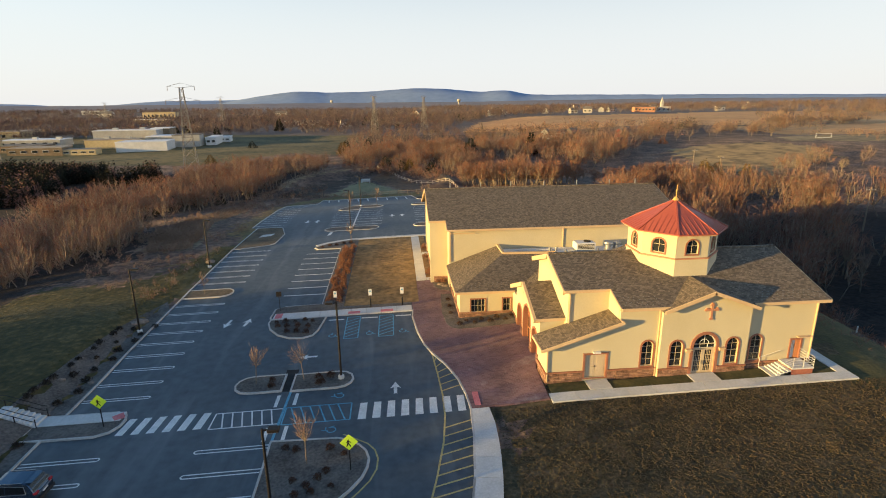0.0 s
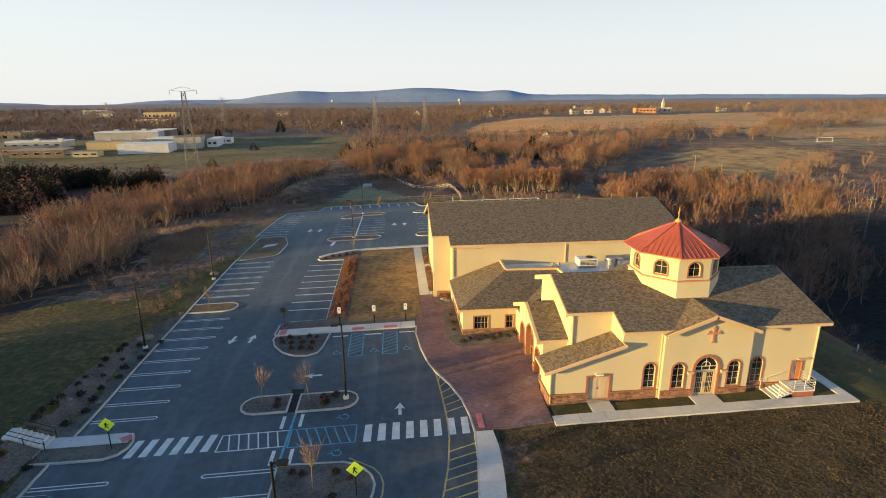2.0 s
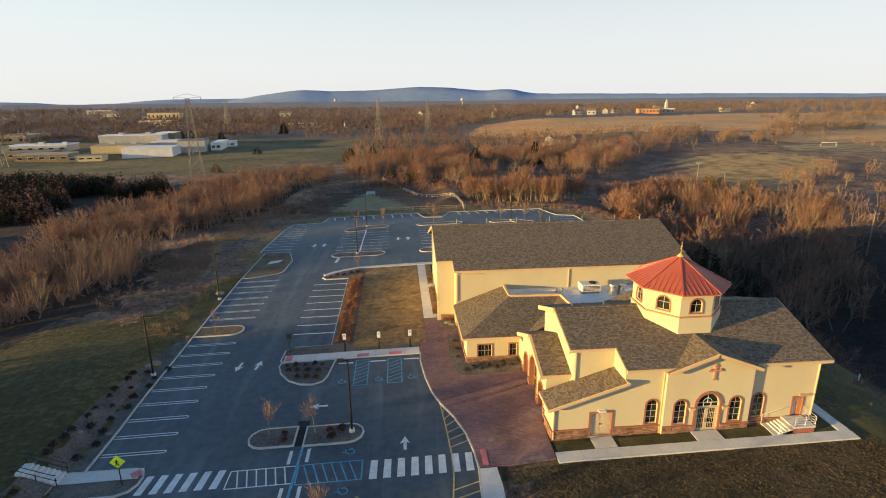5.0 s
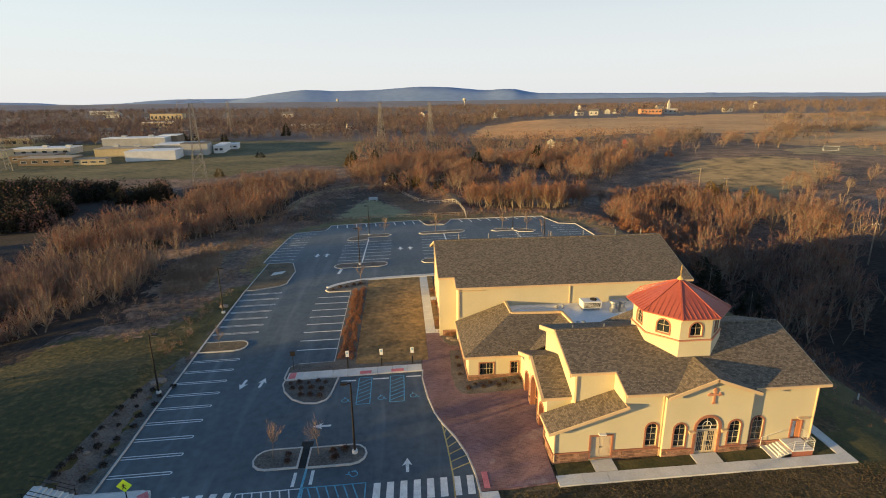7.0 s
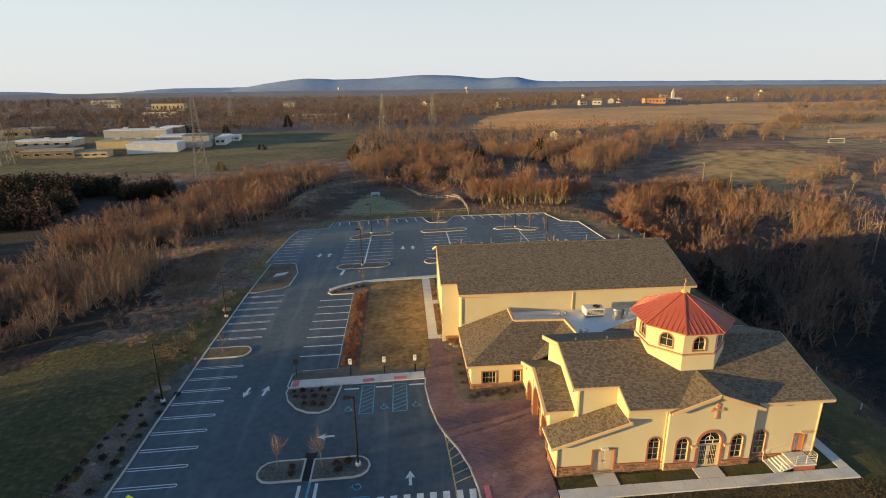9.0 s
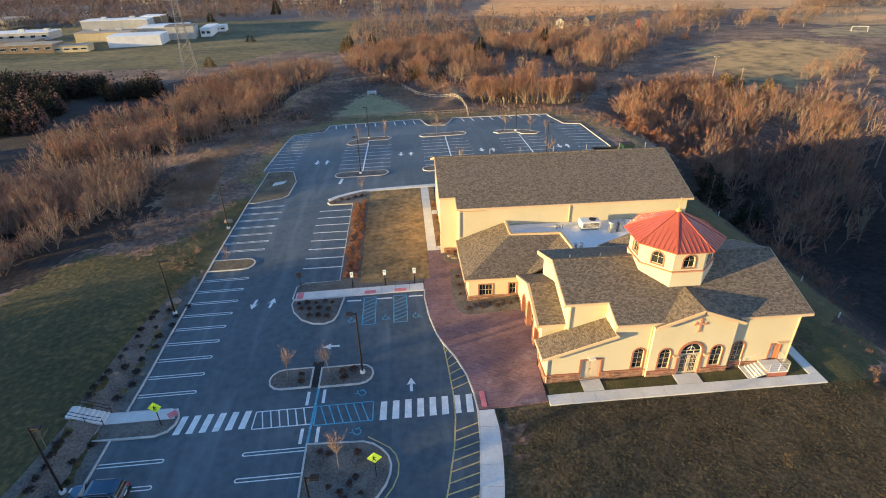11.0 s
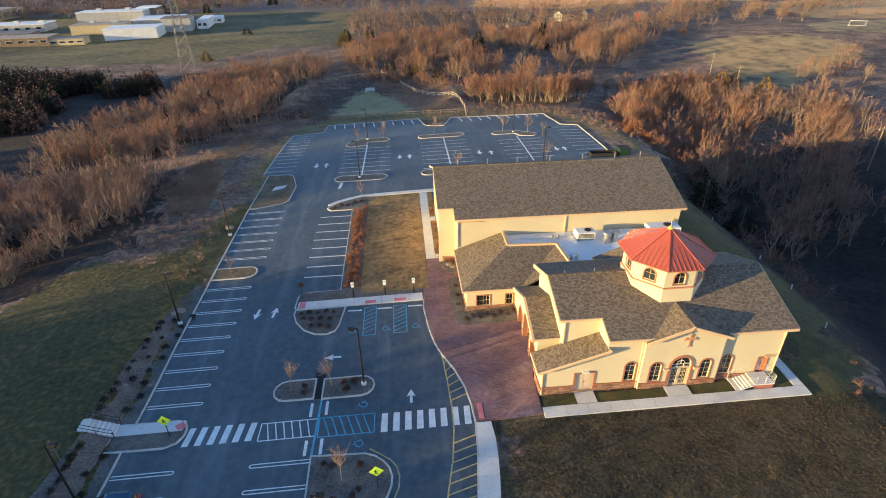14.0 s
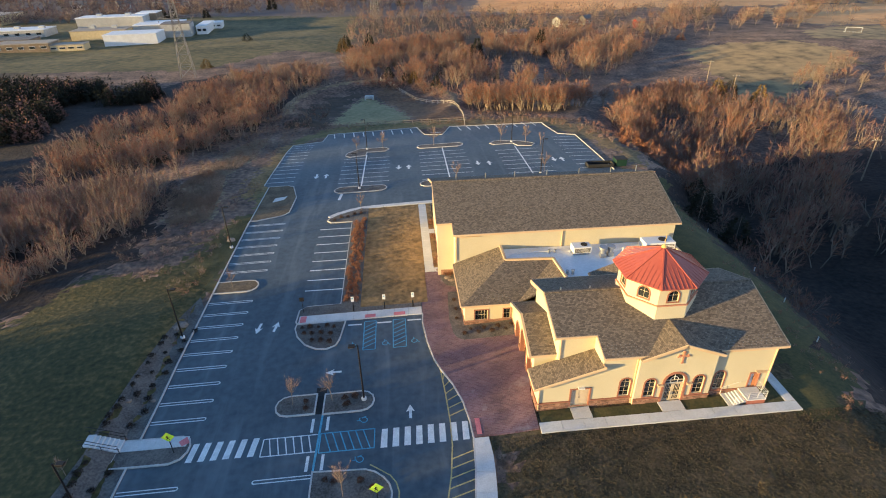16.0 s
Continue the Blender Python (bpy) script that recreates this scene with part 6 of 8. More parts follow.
    for name, quad in (("windscreen", [(0.4, 1.62), (1.02, 1.13)]), ("rear_window", [(-2.17, 1.13), (-1.9, 1.54)])):
        bm = bmesh.new()
        (u0, v0), (u1, v1) = quad
        nrm = Vector((v0 - v1, 0, u1 - u0)).normalized() * (0.02 if v1 < v0 or name == "rear_window" else -0.02)
        if nrm.z < 0:
            nrm = -nrm
        f = [bm.verts.new(Vector((u, s * (0.86 - 0.2 * (v - 1.0) / 0.7), v)) + nrm * k) for k in (1.2, -0.5) for u, v, s in ((u0, v0, -1), (u1, v1, -1), (u1, v1, 1), (u0, v0, 1))]
        for q in ((0, 1, 2, 3), (7, 6, 5, 4), (0, 4, 5, 1), (1, 5, 6, 2), (2, 6, 7, 3), (3, 7, 4, 0)):
            bm.faces.new([f[i] for i in q])
        part(name, bm, M["car_glass"], car)
    bm = bmesh.new()
    box(bm, -2.06, -1.6, -0.64, 0.64, 1.66, 1.71, bev=0.02)
    part("spoiler", bm, M["car_paint"], car)
    for s in (-1, 1):
        bm = bmesh.new()
        tube(bm, [(-1.75, s * 0.925, 1.06), (-1.63, s * 0.79, 1.53), (-0.5, s * 0.77, 1.61), (0.12, s * 0.77, 1.61), (0.92, s * 0.915, 1.08)], 0.02, 5)
        part("window_surround", bm, M["galv"], car, "bright chrome window surround")
    bm = bmesh.new()
    box(bm, -2.36, -2.3, -0.7, 0.7, 0.86, 0.9)
    part("tailgate_strip", bm, M["galv"], car)
    bm = bmesh.new()
    box(bm, -2.42, -2.28, -0.85, 0.85, 0.35, 0.6, bev=0.04)
    part("bumper", bm, M["black"], car)
    bm = bmesh.new()
    box(bm, -2.36, -2.3, -0.26, 0.26, 0.72, 0.84)
    part("plate_panel", bm, M["white"], car)
    car.matrix_basis = pose(x, y, zp(x, y), 0, 0, turn)


make_car(-25.15, 31.45, 180)

# boulders on the bank and beside the annex
for k, (x, y, s) in enumerate(((-28.9, 59.4, 0.6), (-29.4, 58.6, 0.4), (-28.6, 82.5, 0.6), (6.6, 65.6, 0.45), (5.6, 67.9, 0.4), (7.1, 64.9, 0.4), (-30.1, 46.0, 0.3), (-27.9, 46.5, 0.25), (5.1, 62.0, 0.0))):
    if not s:
        continue
    bm = bmesh.new()
    bmesh.ops.create_icosphere(bm, subdivisions=2, radius=s)
    r2 = random.Random(50 + k)
    for v in bm.verts:
        v.co = Vector((v.co.x * 1.25, v.co.y, v.co.z * 0.62)) * (1 + 0.16 * noise.noise(v.co * 2.1 / s + Vector((k * 7.0, 0, 0))))
        v.co += Vector((x, y, zl(x, y) + 0.15 * s))
    alone("boulder", bm, M["boulder"], "weathered tan boulder on the mulch", "boulder", "boulders")


# ---- planting ----
def blades(rng, n, place, length, width, spread, up):
    """n thin leaf or twig blades: base points from place(n), growing up and outwards."""
    base = place(n)
    d = rng.normal(size=(n, 3)) * spread + np.array([0, 0, up])
    d /= np.linalg.norm(d, axis=1)[:, None]
    side = np.cross(d, rng.normal(size=(n, 3)))
    side /= np.linalg.norm(side, axis=1)[:, None] + 1e-9
    ln = rng.uniform(*length, size=(n, 1))
    wd = rng.uniform(*width, size=(n, 1))
    v = np.stack([base - side * wd / 2, base + side * wd / 2, base + d * ln], 1).reshape(-1, 3)
    return v, np.arange(3 * n).reshape(-1, 3)


def shrub_mesh(name, seed, r, h, n, mat, width=(0.05, 0.1)):
    rng = np.random.default_rng(seed)

    def dome(n):
        a, q = rng.uniform(0, 2 * math.pi, n), np.sqrt(rng.uniform(0, 1, n))
        lump = 1 + 0.2 * np.sin(3 * a + seed)
        zz = h * np.sqrt(np.maximum(0, 1 - q ** 2)) * rng.uniform(0.2, 1, n)
        return np.stack([r * q * lump * np.cos(a), r * q * lump * np.sin(a), zz], 1)

    v, t = blades(rng, n, dome, (0.12, 0.3), width, 0.8, 0.7)
    v[:, 2] = np.maximum(v[:, 2], -0.1)
    return quick_mesh(name, v, t, [mat])


def planted(name, label, category, mesh_list, spots, group, height, lift, seed, size=(0.8, 1.25)):
    r2 = random.Random(seed)
    for x, y in spots:
        ob = new(name, r2.choice(mesh_list))
        s = r2.uniform(*size)
        ob.matrix_basis = pose(x, y, height(x, y) + lift, 0, 0, r2.uniform(0, 360)) @ Matrix.Scale(s, 4)
        tagged(ob, label, category, group)


rust = [shrub_mesh("rust_shrub", 10 + k, 0.7, 1.15, 420, M["rust_leaf"]) for k in range(3)]
dark = [shrub_mesh("dark_shrub", 20 + k, 0.55, 0.75, 320, M["dark_leaf"]) for k in range(3)]
tuft = [shrub_mesh("tuft", 30 + k, 0.35, 0.4, 120, M["tuft"]) for k in range(3)]
r3 = random.Random(3)
row = [(-7.5 + r3.uniform(-0.3, 0.3), 62.2 + 1.25 * k) for k in range(19)] + [(-6.5 + r3.uniform(-0.25, 0.25), 62.0 + 1.5 * k) for k in range(17)]
planted("shrub", "rusty orange-brown shrub in the mulch row", "shrub", rust, row, "shrubs beside the stalls", zp, 0.1, 1, (0.55, 0.9))
planted("shrub", "dark red-brown shrub in the curved bed", "shrub", dark, [(-11.6 + 1.15 * k, 87.0 + 0.5 * k + 0.35 * (k % 2)) for k in range(5)], "shrubs in the curved bed", zp, 0.15, 2, (0.45, 0.7))
planted("shrub", "dark brown clipped shrub on the island", "shrub", dark, [(-10.7, 43.2), (-10.8, 44.2), (-6.6, 44.2), (-6.2, 43.4), (-5.5, 44.3), (-6.5, 43.2)], "shrubs on the islands", zp, 0.1, 4, (0.5, 0.75))
planted("shrub", "low dark brown shrub in the bed", "shrub", dark, [(-13.0, 56.8), (-12.0, 56.9), (-10.9, 56.7), (-9.8, 56.9), (-8.9, 56.5), (-12.6, 55.7), (-11.6, 55.5), (-10.4, 55.5), (-9.2, 55.2), (-11.4, 54.2), (-10.3, 54.0), (-9.2, 53.7)], "shrubs in the kerb bed", zp, 0.1, 5, (0.38, 0.65))
planted("shrub", "low dark shrub below the annex windows", "shrub", dark, [(7.6 + 0.85 * k, 52.9 + 0.7 * (k % 2)) for k in range(8)] + [(6.9, 56.0), (7.0, 58.0), (7.0, 60.0)], "shrubs below the annex", zp, 0.15, 6, (0.4, 0.6))
planted("shrub", "bright rusty shrub beside the hall wall", "shrub", rust, [(5.4, 69.6), (5.4, 71.0), (5.35, 77.8), (6.3, 66.6), (6.9, 66.2), (5.4, 83)], "shrubs beside the hall", zp, 0.15, 7, (0.5, 0.8))
planted("shrub", "dark low shrub on the broad island", "shrub", dark, [(-6.6, 30.6), (-5.6, 30.0), (-4.9, 30.7), (-4.4, 31.3), (-5.2, 29.4), (-3.9, 29.8), (-7.7, 34.2), (-4.4, 33.8), (-6.2, 29.2), (-3.3, 33.0), (-6.9, 33.9)], "shrubs on the broad island", zp, 0.1, 8, (0.35, 0.6))
spots = [(-31.4 + 0.09 * (k * 7 % 11) + 0.25 * (k % 3), 31.0 + 1.15 * k) for k in range(24)] + [(-29.2 + 0.12 * (k * 5 % 9), 31.6 + 1.9 * k) for k in range(15)]
spots = [(x + max(0, y - 44) * 0.1, y) for x, y in spots if not 38.5 < y < 42.2]
planted("shrub", "small dark shrub on the mulch bank", "shrub", tuft, spots, "shrubs on the bank", zl, 0.02, 9, (0.7, 1.2))


# ---- bare trees ----
def conifer(seed, h, n, wide=0.3):
    """Vertices, triangles and slots of a needle crown of height h, widest low down, in ragged tiers."""
    rng = np.random.default_rng(seed)
    f = 1 - np.sqrt(rng.uniform(0, 1, n))
    f = 0.04 + 0.96 * f
    a = rng.uniform(0, 2 * math.pi, n)
    r = (1.02 - f) ** 0.75 * h * wide * rng.uniform(0.45, 1, n) * (1 + 0.18 * np.sin(3 * a + f * 9 + seed))
    p = np.stack([r * np.cos(a), r * np.sin(a), f * h * 0.95], 1)
    d = np.stack([np.cos(a) * 0.8, np.sin(a) * 0.8, rng.uniform(-0.2, 0.8, n)], 1)
    side = np.cross(d, rng.normal(size=(n, 3)))
    side /= np.linalg.norm(side, axis=1)[:, None]
    ln, w = h * rng.uniform(0.06, 0.12, (n, 1)), h * rng.uniform(0.015, 0.035, (n, 1))
    v = np.stack([p - side * w, p + side * w, p + d * ln], 1).reshape(-1, 3)
    return v, np.arange(3 * n).reshape(-1, 3), np.ones(n, int)


def wood_tree(seed, stems, limbs, subs, twigs, low, rx=0.3, tw=0.006, long_twig=(0.05, 0.12), up=0.35, thick=1.0):
    """A leafless tree of unit height: stems that fork into limbs reaching for a rounded, uneven crown, their side branches, and blades of twigs. Slots: 0 bark, 1 twigs."""
    rng = np.random.default_rng(seed)
    V, T, I, count = [], [], [], [0]

    def add(v, t, slot):
        V.append(v)
        T.append(t + count[0])
        I.append(np.full(len(t), slot))
        count[0] += len(v)

    def unit(v):
        return v / (np.linalg.norm(v, axis=-1, keepdims=True) + 1e-9)

    def rods(p, q, r0, r1):
        """Three-sided tapered rods from the points p to q."""
        n = len(p)
        d = unit(q - p)
        s = unit(np.cross(d, rng.normal(size=(n, 3))))
        u = np.cross(d, s)
        ring = [s * math.cos(a) + u * math.sin(a) for a in (0, 2.094, 4.189)]
        v = np.stack([p + ring[k] * r0 for k in range(3)] + [q + ring[k] * r1 for k in range(3)], 1).reshape(-1, 3)
        t = np.array([(0, 1, 4), (0, 4, 3), (1, 2, 5), (1, 5, 4), (2, 0, 3), (2, 3, 5)])
        add(v, (np.arange(n)[:, None, None] * 6 + t).reshape(-1, 3), 0)

    def blades_along(p, d, ln, w, slot):
        side = unit(np.cross(d, rng.normal(size=d.shape))) * w / 2
        add(np.stack([p - side, p + side, p + d * ln], 1).reshape(-1, 3), np.arange(3 * len(p)).reshape(-1, 3), slot)

    foot = np.concatenate([rng.normal(size=(stems, 2)) * (0.05 if stems > 1 else 0), np.full((stems, 1), -0.03)], 1)
    fork = foot + np.concatenate([rng.normal(size=(stems, 2)) * 0.03 + foot[:, :2] * 1.2, rng.uniform(low, low + 0.14, (stems, 1)) + 0.03], 1)
    rods(foot, fork, 0.015 * thick / math.sqrt(stems), 0.011 * thick / math.sqrt(stems))
    n1 = limbs * stems
    base = np.repeat(fork, limbs, 0)
    az = rng.uniform(-0.5, 0.5, n1) + np.arange(n1) * 2.4
    el = rng.uniform(-0.15, 1.4, n1)
    lump = rng.uniform(0.6, 1.0, n1)
    zc = 0.5 + low * 0.35
    tip = np.stack([rx * lump * np.cos(az) * np.cos(el), rx * lump * np.sin(az) * np.cos(el), zc + (0.93 - zc) * lump * np.sin(el)], 1) + base * np.array([1, 1, 0])
    mid = base + (tip - base) * 0.5 + np.stack([0.1 * rx * np.cos(az), 0.1 * rx * np.sin(az), np.full(n1, -0.02)], 1) + rng.normal(size=(n1, 3)) * 0.015
    rods(base, mid, 0.0075 * thick, 0.005 * thick)
    rods(mid, tip, 0.005 * thick, 0.002 * thick)
    k = np.repeat(np.arange(n1), subs)
    n2 = len(k)
    t = rng.uniform(0.3, 2.0, n2)[:, None]
    p2 = np.where(t < 1, base[k] + (mid - base)[k] * t, mid[k] + (tip - mid)[k] * (t - 1))
    out = unit(p2 - np.array([0, 0, zc - 0.12]))
    d2 = unit(unit((tip - base)[k]) * 0.5 + out * 0.5 + rng.normal(size=(n2, 3)) * 0.4 + np.array([0, 0, up * 0.5]))
    l2 = rng.uniform(0.1, 0.22, (n2, 1)) * rx / 0.3
    blades_along(p2, d2, l2 * 1.15, 0.0062 * thick, 0)
    k = np.repeat(np.arange(n2), twigs)
    n3 = len(k)
    p3 = p2[k] + d2[k] * l2[k] * rng.uniform(0.1, 1.0, (n3, 1))
    d3 = unit(d2[k] * 0.6 + out[k] * 0.35 + rng.normal(size=(n3, 3)) * 0.5 + np.array([0, 0, up]))
    blades_along(p3, d3, rng.uniform(*long_twig, (n3, 1)), tw * rng.uniform(0.5, 1.4, (n3, 1)), 1)
    return np.concatenate(V), np.concatenate(T), np.concatenate(I)


# small trees that stand singly on the islands
def split_tree(name, seed, h, shape, twig, label, spots, group, lift=0.1):
    v, t, i = shape
    v = v * h
    tr = thing(name, label, "tree", group=group)
    for nm, k, mt in (("trunk", 0, M["bark"]), ("crown", 1, twig)):
        used = t[i == k]
        ids, inv = np.unique(used, return_inverse=True)
        part(nm, quick_mesh(nm, v[ids], inv.reshape(-1, 3), [mt]), None, tr)
    r2 = random.Random(seed)
    for n, (x, y, s) in enumerate(spots):
        m = pose(x, y, zl(x, y) + lift, 0, 0, r2.uniform(0, 360)) @ Matrix.Scale(s, 4)
        if n == 0:
            tr.matrix_basis = m
        else:
            c = copy_thing(tr, m)
            c.matrix_basis = m


split_tree("young_tree", 3, 2.9, wood_tree(61, 1, 9, 5, 5, 0.3, 0.28, 0.008, (0.08, 0.18), 0.7), M["twig_pale"], "young leafless tree on a mulch island", [(-12.2, 43.9, 1.3), (-7.9, 44.0, 1.3), (-5.9, 32.3, 1.35)], "young trees", 0.1)
split_tree("young_tree", 4, 3.4, wood_tree(62, 1, 9, 4, 5, 0.28, 0.22, 0.012, (0.08, 0.18), 0.9), M["twig_pale"], "young pale-twigged leafless tree on a parking island", [(-24.6, 67.8, 0.9), (9.0, 127.8, 1.5), (25.6, 126.9, 1.6), (31.3, 124.6, 1.4), (-3.6, 127.6, 1.4), (-10.0, 126.6, 1.2), (-7.0, 90.6, 1.0), (30.5, 103.2, 1.3), (12.0, 102, 1.2), (34.4, 122, 1.0), (8.6, 146.5, 1.1), (-31.6, 36.5, 0.7)], "young trees", 0.1)

# ---- woods ----
KIND = [wood_tree(100 + k, 1 + k % 2, 9 - 4 * (k % 2), 6, 9, 0.14 + 0.06 * (k % 3), 0.25 + 0.04 * (k % 4), 0.0062, thick=1.35) for k in range(10)]
KIND_LOW = [wood_tree(120 + k, 1, 7, 4, 5, 0.14, 0.3 + 0.03 * k, 0.017, (0.08, 0.18)) for k in range(5)]
BRUSH = [wood_tree(140 + k, 3, 3, 3, 5, 0.04, 0.42, 0.018, (0.12, 0.28), 0.6) for k in range(4)]
SHRUBBY = [wood_tree(150 + k, 4, 5, 5, 4, 0.06, 0.4, 0.008, (0.07, 0.16), 0.45, 1.8) for k in range(6)]
CONE = [conifer(160 + k, 1.0, 200) for k in range(2)]


FAR_KIND = [wood_tree(170 + k, 1, 4, 3, 4, 0.1, 0.36, 0.042, (0.14, 0.3)) for k in range(6)]


def woods(name, label, rng, regions, mats):
    """One object of many trees. regions: polygon, number, templates, height range, chances of the twig materials (slots after bark)."""
    VV, TT, II, off = [], [], [], 0
    for poly, count, kinds, (h0, h1), chances in regions:
        xs, ys = [p[0] for p in poly], [p[1] for p in poly]
        got = 0
        while got < count:
            px, py = rng.uniform(min(xs), max(xs), 4 * count), rng.uniform(min(ys), max(ys), 4 * count)
            ok = inside(px, py, poly)
            dens = np.sin(px * 0.09 + 1.3) * np.sin(py * 0.07) + 0.9 * np.sin(px * 0.21 - py * 0.17)
            ok &= rng.uniform(-1.2, 0.8, len(px)) < dens + 0.25
            px, py = px[ok][: count - got], py[ok][: count - got]
            pz = land(px, py)
            for x, y, z in zip(px, py, pz):
                v, t, i = kinds[rng.integers(len(kinds))]
                h, a = h0 + (h1 - h0) * rng.triangular(0, 0.45, 1), rng.uniform(0, 2 * math.pi)
                wide = h * rng.uniform(0.85, 1.25)
                c, s = math.cos(a) * wide, math.sin(a) * wide
                VV.append(np.stack([v[:, 0] * c - v[:, 1] * s + x, v[:, 0] * s + v[:, 1] * c + y, v[:, 2] * h + z], 1))
                TT.append(t + off)
                slot = 1 + rng.choice(len(chances), p=chances)
                II.append(i * slot)
                off += len(v)
            got += len(px)
    ob = new(name, quick_mesh(name, np.concatenate(VV), np.concatenate(TT), mats, np.concatenate(II)))
    return tagged(ob, label, "woods", kind="stuff")


# the far set starts with the twigs that carry haze in their colour
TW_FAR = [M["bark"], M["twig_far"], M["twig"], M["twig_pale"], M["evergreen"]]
TW = [M["bark"], M["twig"], M["twig_orange"], M["twig_pale"], M["evergreen"]]
rng = np.random.default_rng(11)
WOOD_W = [(-35, 183), (-45, 140), (-55, 126), (-60, 120), (-74, 121), (-82, 114), (-87, 138), (-84, 152), (-77, 166), (-75, 206), (-66, 241), (-43, 250), (-24, 232)]
PALE_W = [(-90, 66), (-58, 70), (-52, 80), (-46, 91), (-48, 103), (-64, 110), (-95, 100)]
WOOD_N1 = [(-24, 232), (0, 226), (24, 198), (44, 196), (60, 200), (42, 222), (36, 262), (40, 330), (-20, 290)]
WOOD_N2 = [(62, 215), (80, 212), (124, 258), (112, 300), (50, 320), (45, 262), (72, 245)]
ROW_NE = [(22, 170), (57, 160), (63, 172), (26, 188)]
WOOD_E1 = [(63, 152), (68, 124), (76, 118), (92, 150), (110, 174), (98, 182), (70, 178)]
WOOD_E2 = [(64, 110), (61, 78), (61, 30), (130, 30), (150, 90), (134, 140), (114, 160), (96, 150), (76, 116)]
DARK = [(-160, 186), (-90, 203), (-90, 216), (-160, 226)]
DARK2 = [(-128, 148), (-104, 158), (-112, 190), (-160, 190)]
woods("woods_west", "dense bare brown woods beyond the western brush", rng, [(WOOD_W, 420, KIND, (4.5, 9.8), (0.68, 0.17, 0.15, 0.0)), (WOOD_W, 45, CONE, (3, 6.5), (0.1, 0.0, 0.0, 0.9)), (PALE_W, 150, SHRUBBY, (5, 8), (0.82, 0.03, 0.15, 0.0)), ([(-92, 64), (-62, 70), (-54, 78), (-50, 88), (-54, 104), (-66, 108), (-95, 96)], 150, SHRUBBY, (2.5, 5), (0.97, 0.03, 0.0, 0.0)), (PALE_W, 30, CONE, (2, 4), (0.4, 0.0, 0.0, 0.6)), ([(-130, 110), (-95, 90), (-80, 104), (-86, 118), (-120, 140)], 90, SHRUBBY, (3, 6), (0.6, 0.3, 0.1, 0.0))], TW)
# trees out of view, added so their shadow covers the lot and western brush
SHADE_WOOD_SW = [(-140, 34), (-102, 34), (-98, 92), (-140, 96)]
SHADE_WOOD_S = [(-132, -62), (-102, -62), (-102, 33), (-132, 33)]
woods("unseen_shade_woods", "tall unseen bare woods added west of the lawn for shade", rng, [(SHADE_WOOD_SW, 110, KIND_LOW, (9, 13), (0.7, 0.2, 0.1, 0.0)), (SHADE_WOOD_S, 540, KIND_LOW, (15.8, 18), (0.7, 0.2, 0.1, 0.0))], TW)
woods("woods_dark", "dark belt of evergreens at the field's edge", rng, [(DARK, 520, CONE, (6, 9), (0.1, 0.0, 0.0, 0.9)), (DARK2, 260, CONE, (5, 9), (0.2, 0.0, 0.0, 0.8))], TW)
woods("woods_north", "orange-brown bare woods beyond the basin", rng, [(WOOD_N1, 330, KIND, (6, 11), (0.52, 0.36, 0.12, 0.0)), (WOOD_N1, 30, CONE, (4, 7), (0.1, 0.0, 0.0, 0.9)), (WOOD_N2, 230, KIND, (6.5, 12.5), (0.52, 0.36, 0.12, 0.0)), ([(-22, 228), (0, 222), (24, 190), (24, 176), (4, 206), (-20, 214)], 80, BRUSH, (2, 4.5), (0.4, 0.5, 0.1, 0.0))], TW)
woods("woods_east", "bare brown woods round the shaded ravine", rng, [(ROW_NE, 130, KIND, (6.5, 9.5), (0.3, 0.65, 0.05, 0.0)), (WOOD_E1, 280, KIND, (5.5, 9), (0.56, 0.36, 0.08, 0.0)), ([(126, 130), (150, 150), (190, 190), (182, 214), (150, 192), (126, 160)], 14, KIND, (5, 9.5), (0.4, 0.2, 0.4, 0.0)), ([(151, 195), (172, 207), (203, 210), (165, 165), (141, 141), (126, 150), (133, 172)], 24, KIND, (4, 7.5), (0.6, 0.15, 0.25, 0.0)), (WOOD_E2, 460, KIND, (5.5, 12), (0.74, 0.2, 0.06, 0.0)), ([(58, 104), (57, 60), (62, 50), (66, 100), (74, 122), (66, 146), (62, 140)], 110, BRUSH, (2, 4), (0.6, 0.25, 0.15, 0.0)), ([(60, 140), (64, 126), (66, 117), (69, 118), (65, 140)], 30, SHRUBBY, (3, 5), (0.0, 1.0, 0.0, 0.0)), ([(70, 180), (100, 182), (100, 200), (84, 206)], 40, BRUSH, (1, 3), (0.4, 0.4, 0.2, 0.0))], TW)
HEDGE = [(88, 556), (132, 520), (169, 471), (224, 478), (276, 527), (320, 545)]
hedges = [([p, q, (q[0], q[1] + 5), (p[0], p[1] + 5)], 34, KIND_LOW, (1.0, 2.4), (0.9, 0.1, 0.0, 0.0)) for p, q in zip(HEDGE, HEDGE[1:])]
FAR1 = [(-30, 330), (110, 305), (125, 270), (225, 290), (225, 395), (135, 415), (60, 500), (-30, 480)]
FAR2 = [(-420, 560), (-150, 535), (-30, 505), (60, 540), (100, 690), (300, 900), (0, 1100), (-500, 1000), (-700, 800)]
FAR3 = [(-30, 660), (110, 700), (440, 850), (1300, 950), (2200, 1300), (1500, 2200), (0, 2300), (-1600, 2000), (-900, 900)]
FAR4 = [(330, 250), (420, 280), (720, 415), (1000, 560), (1400, 600), (900, 250), (400, 120), (160, 100), (170, 170), (270, 185)]
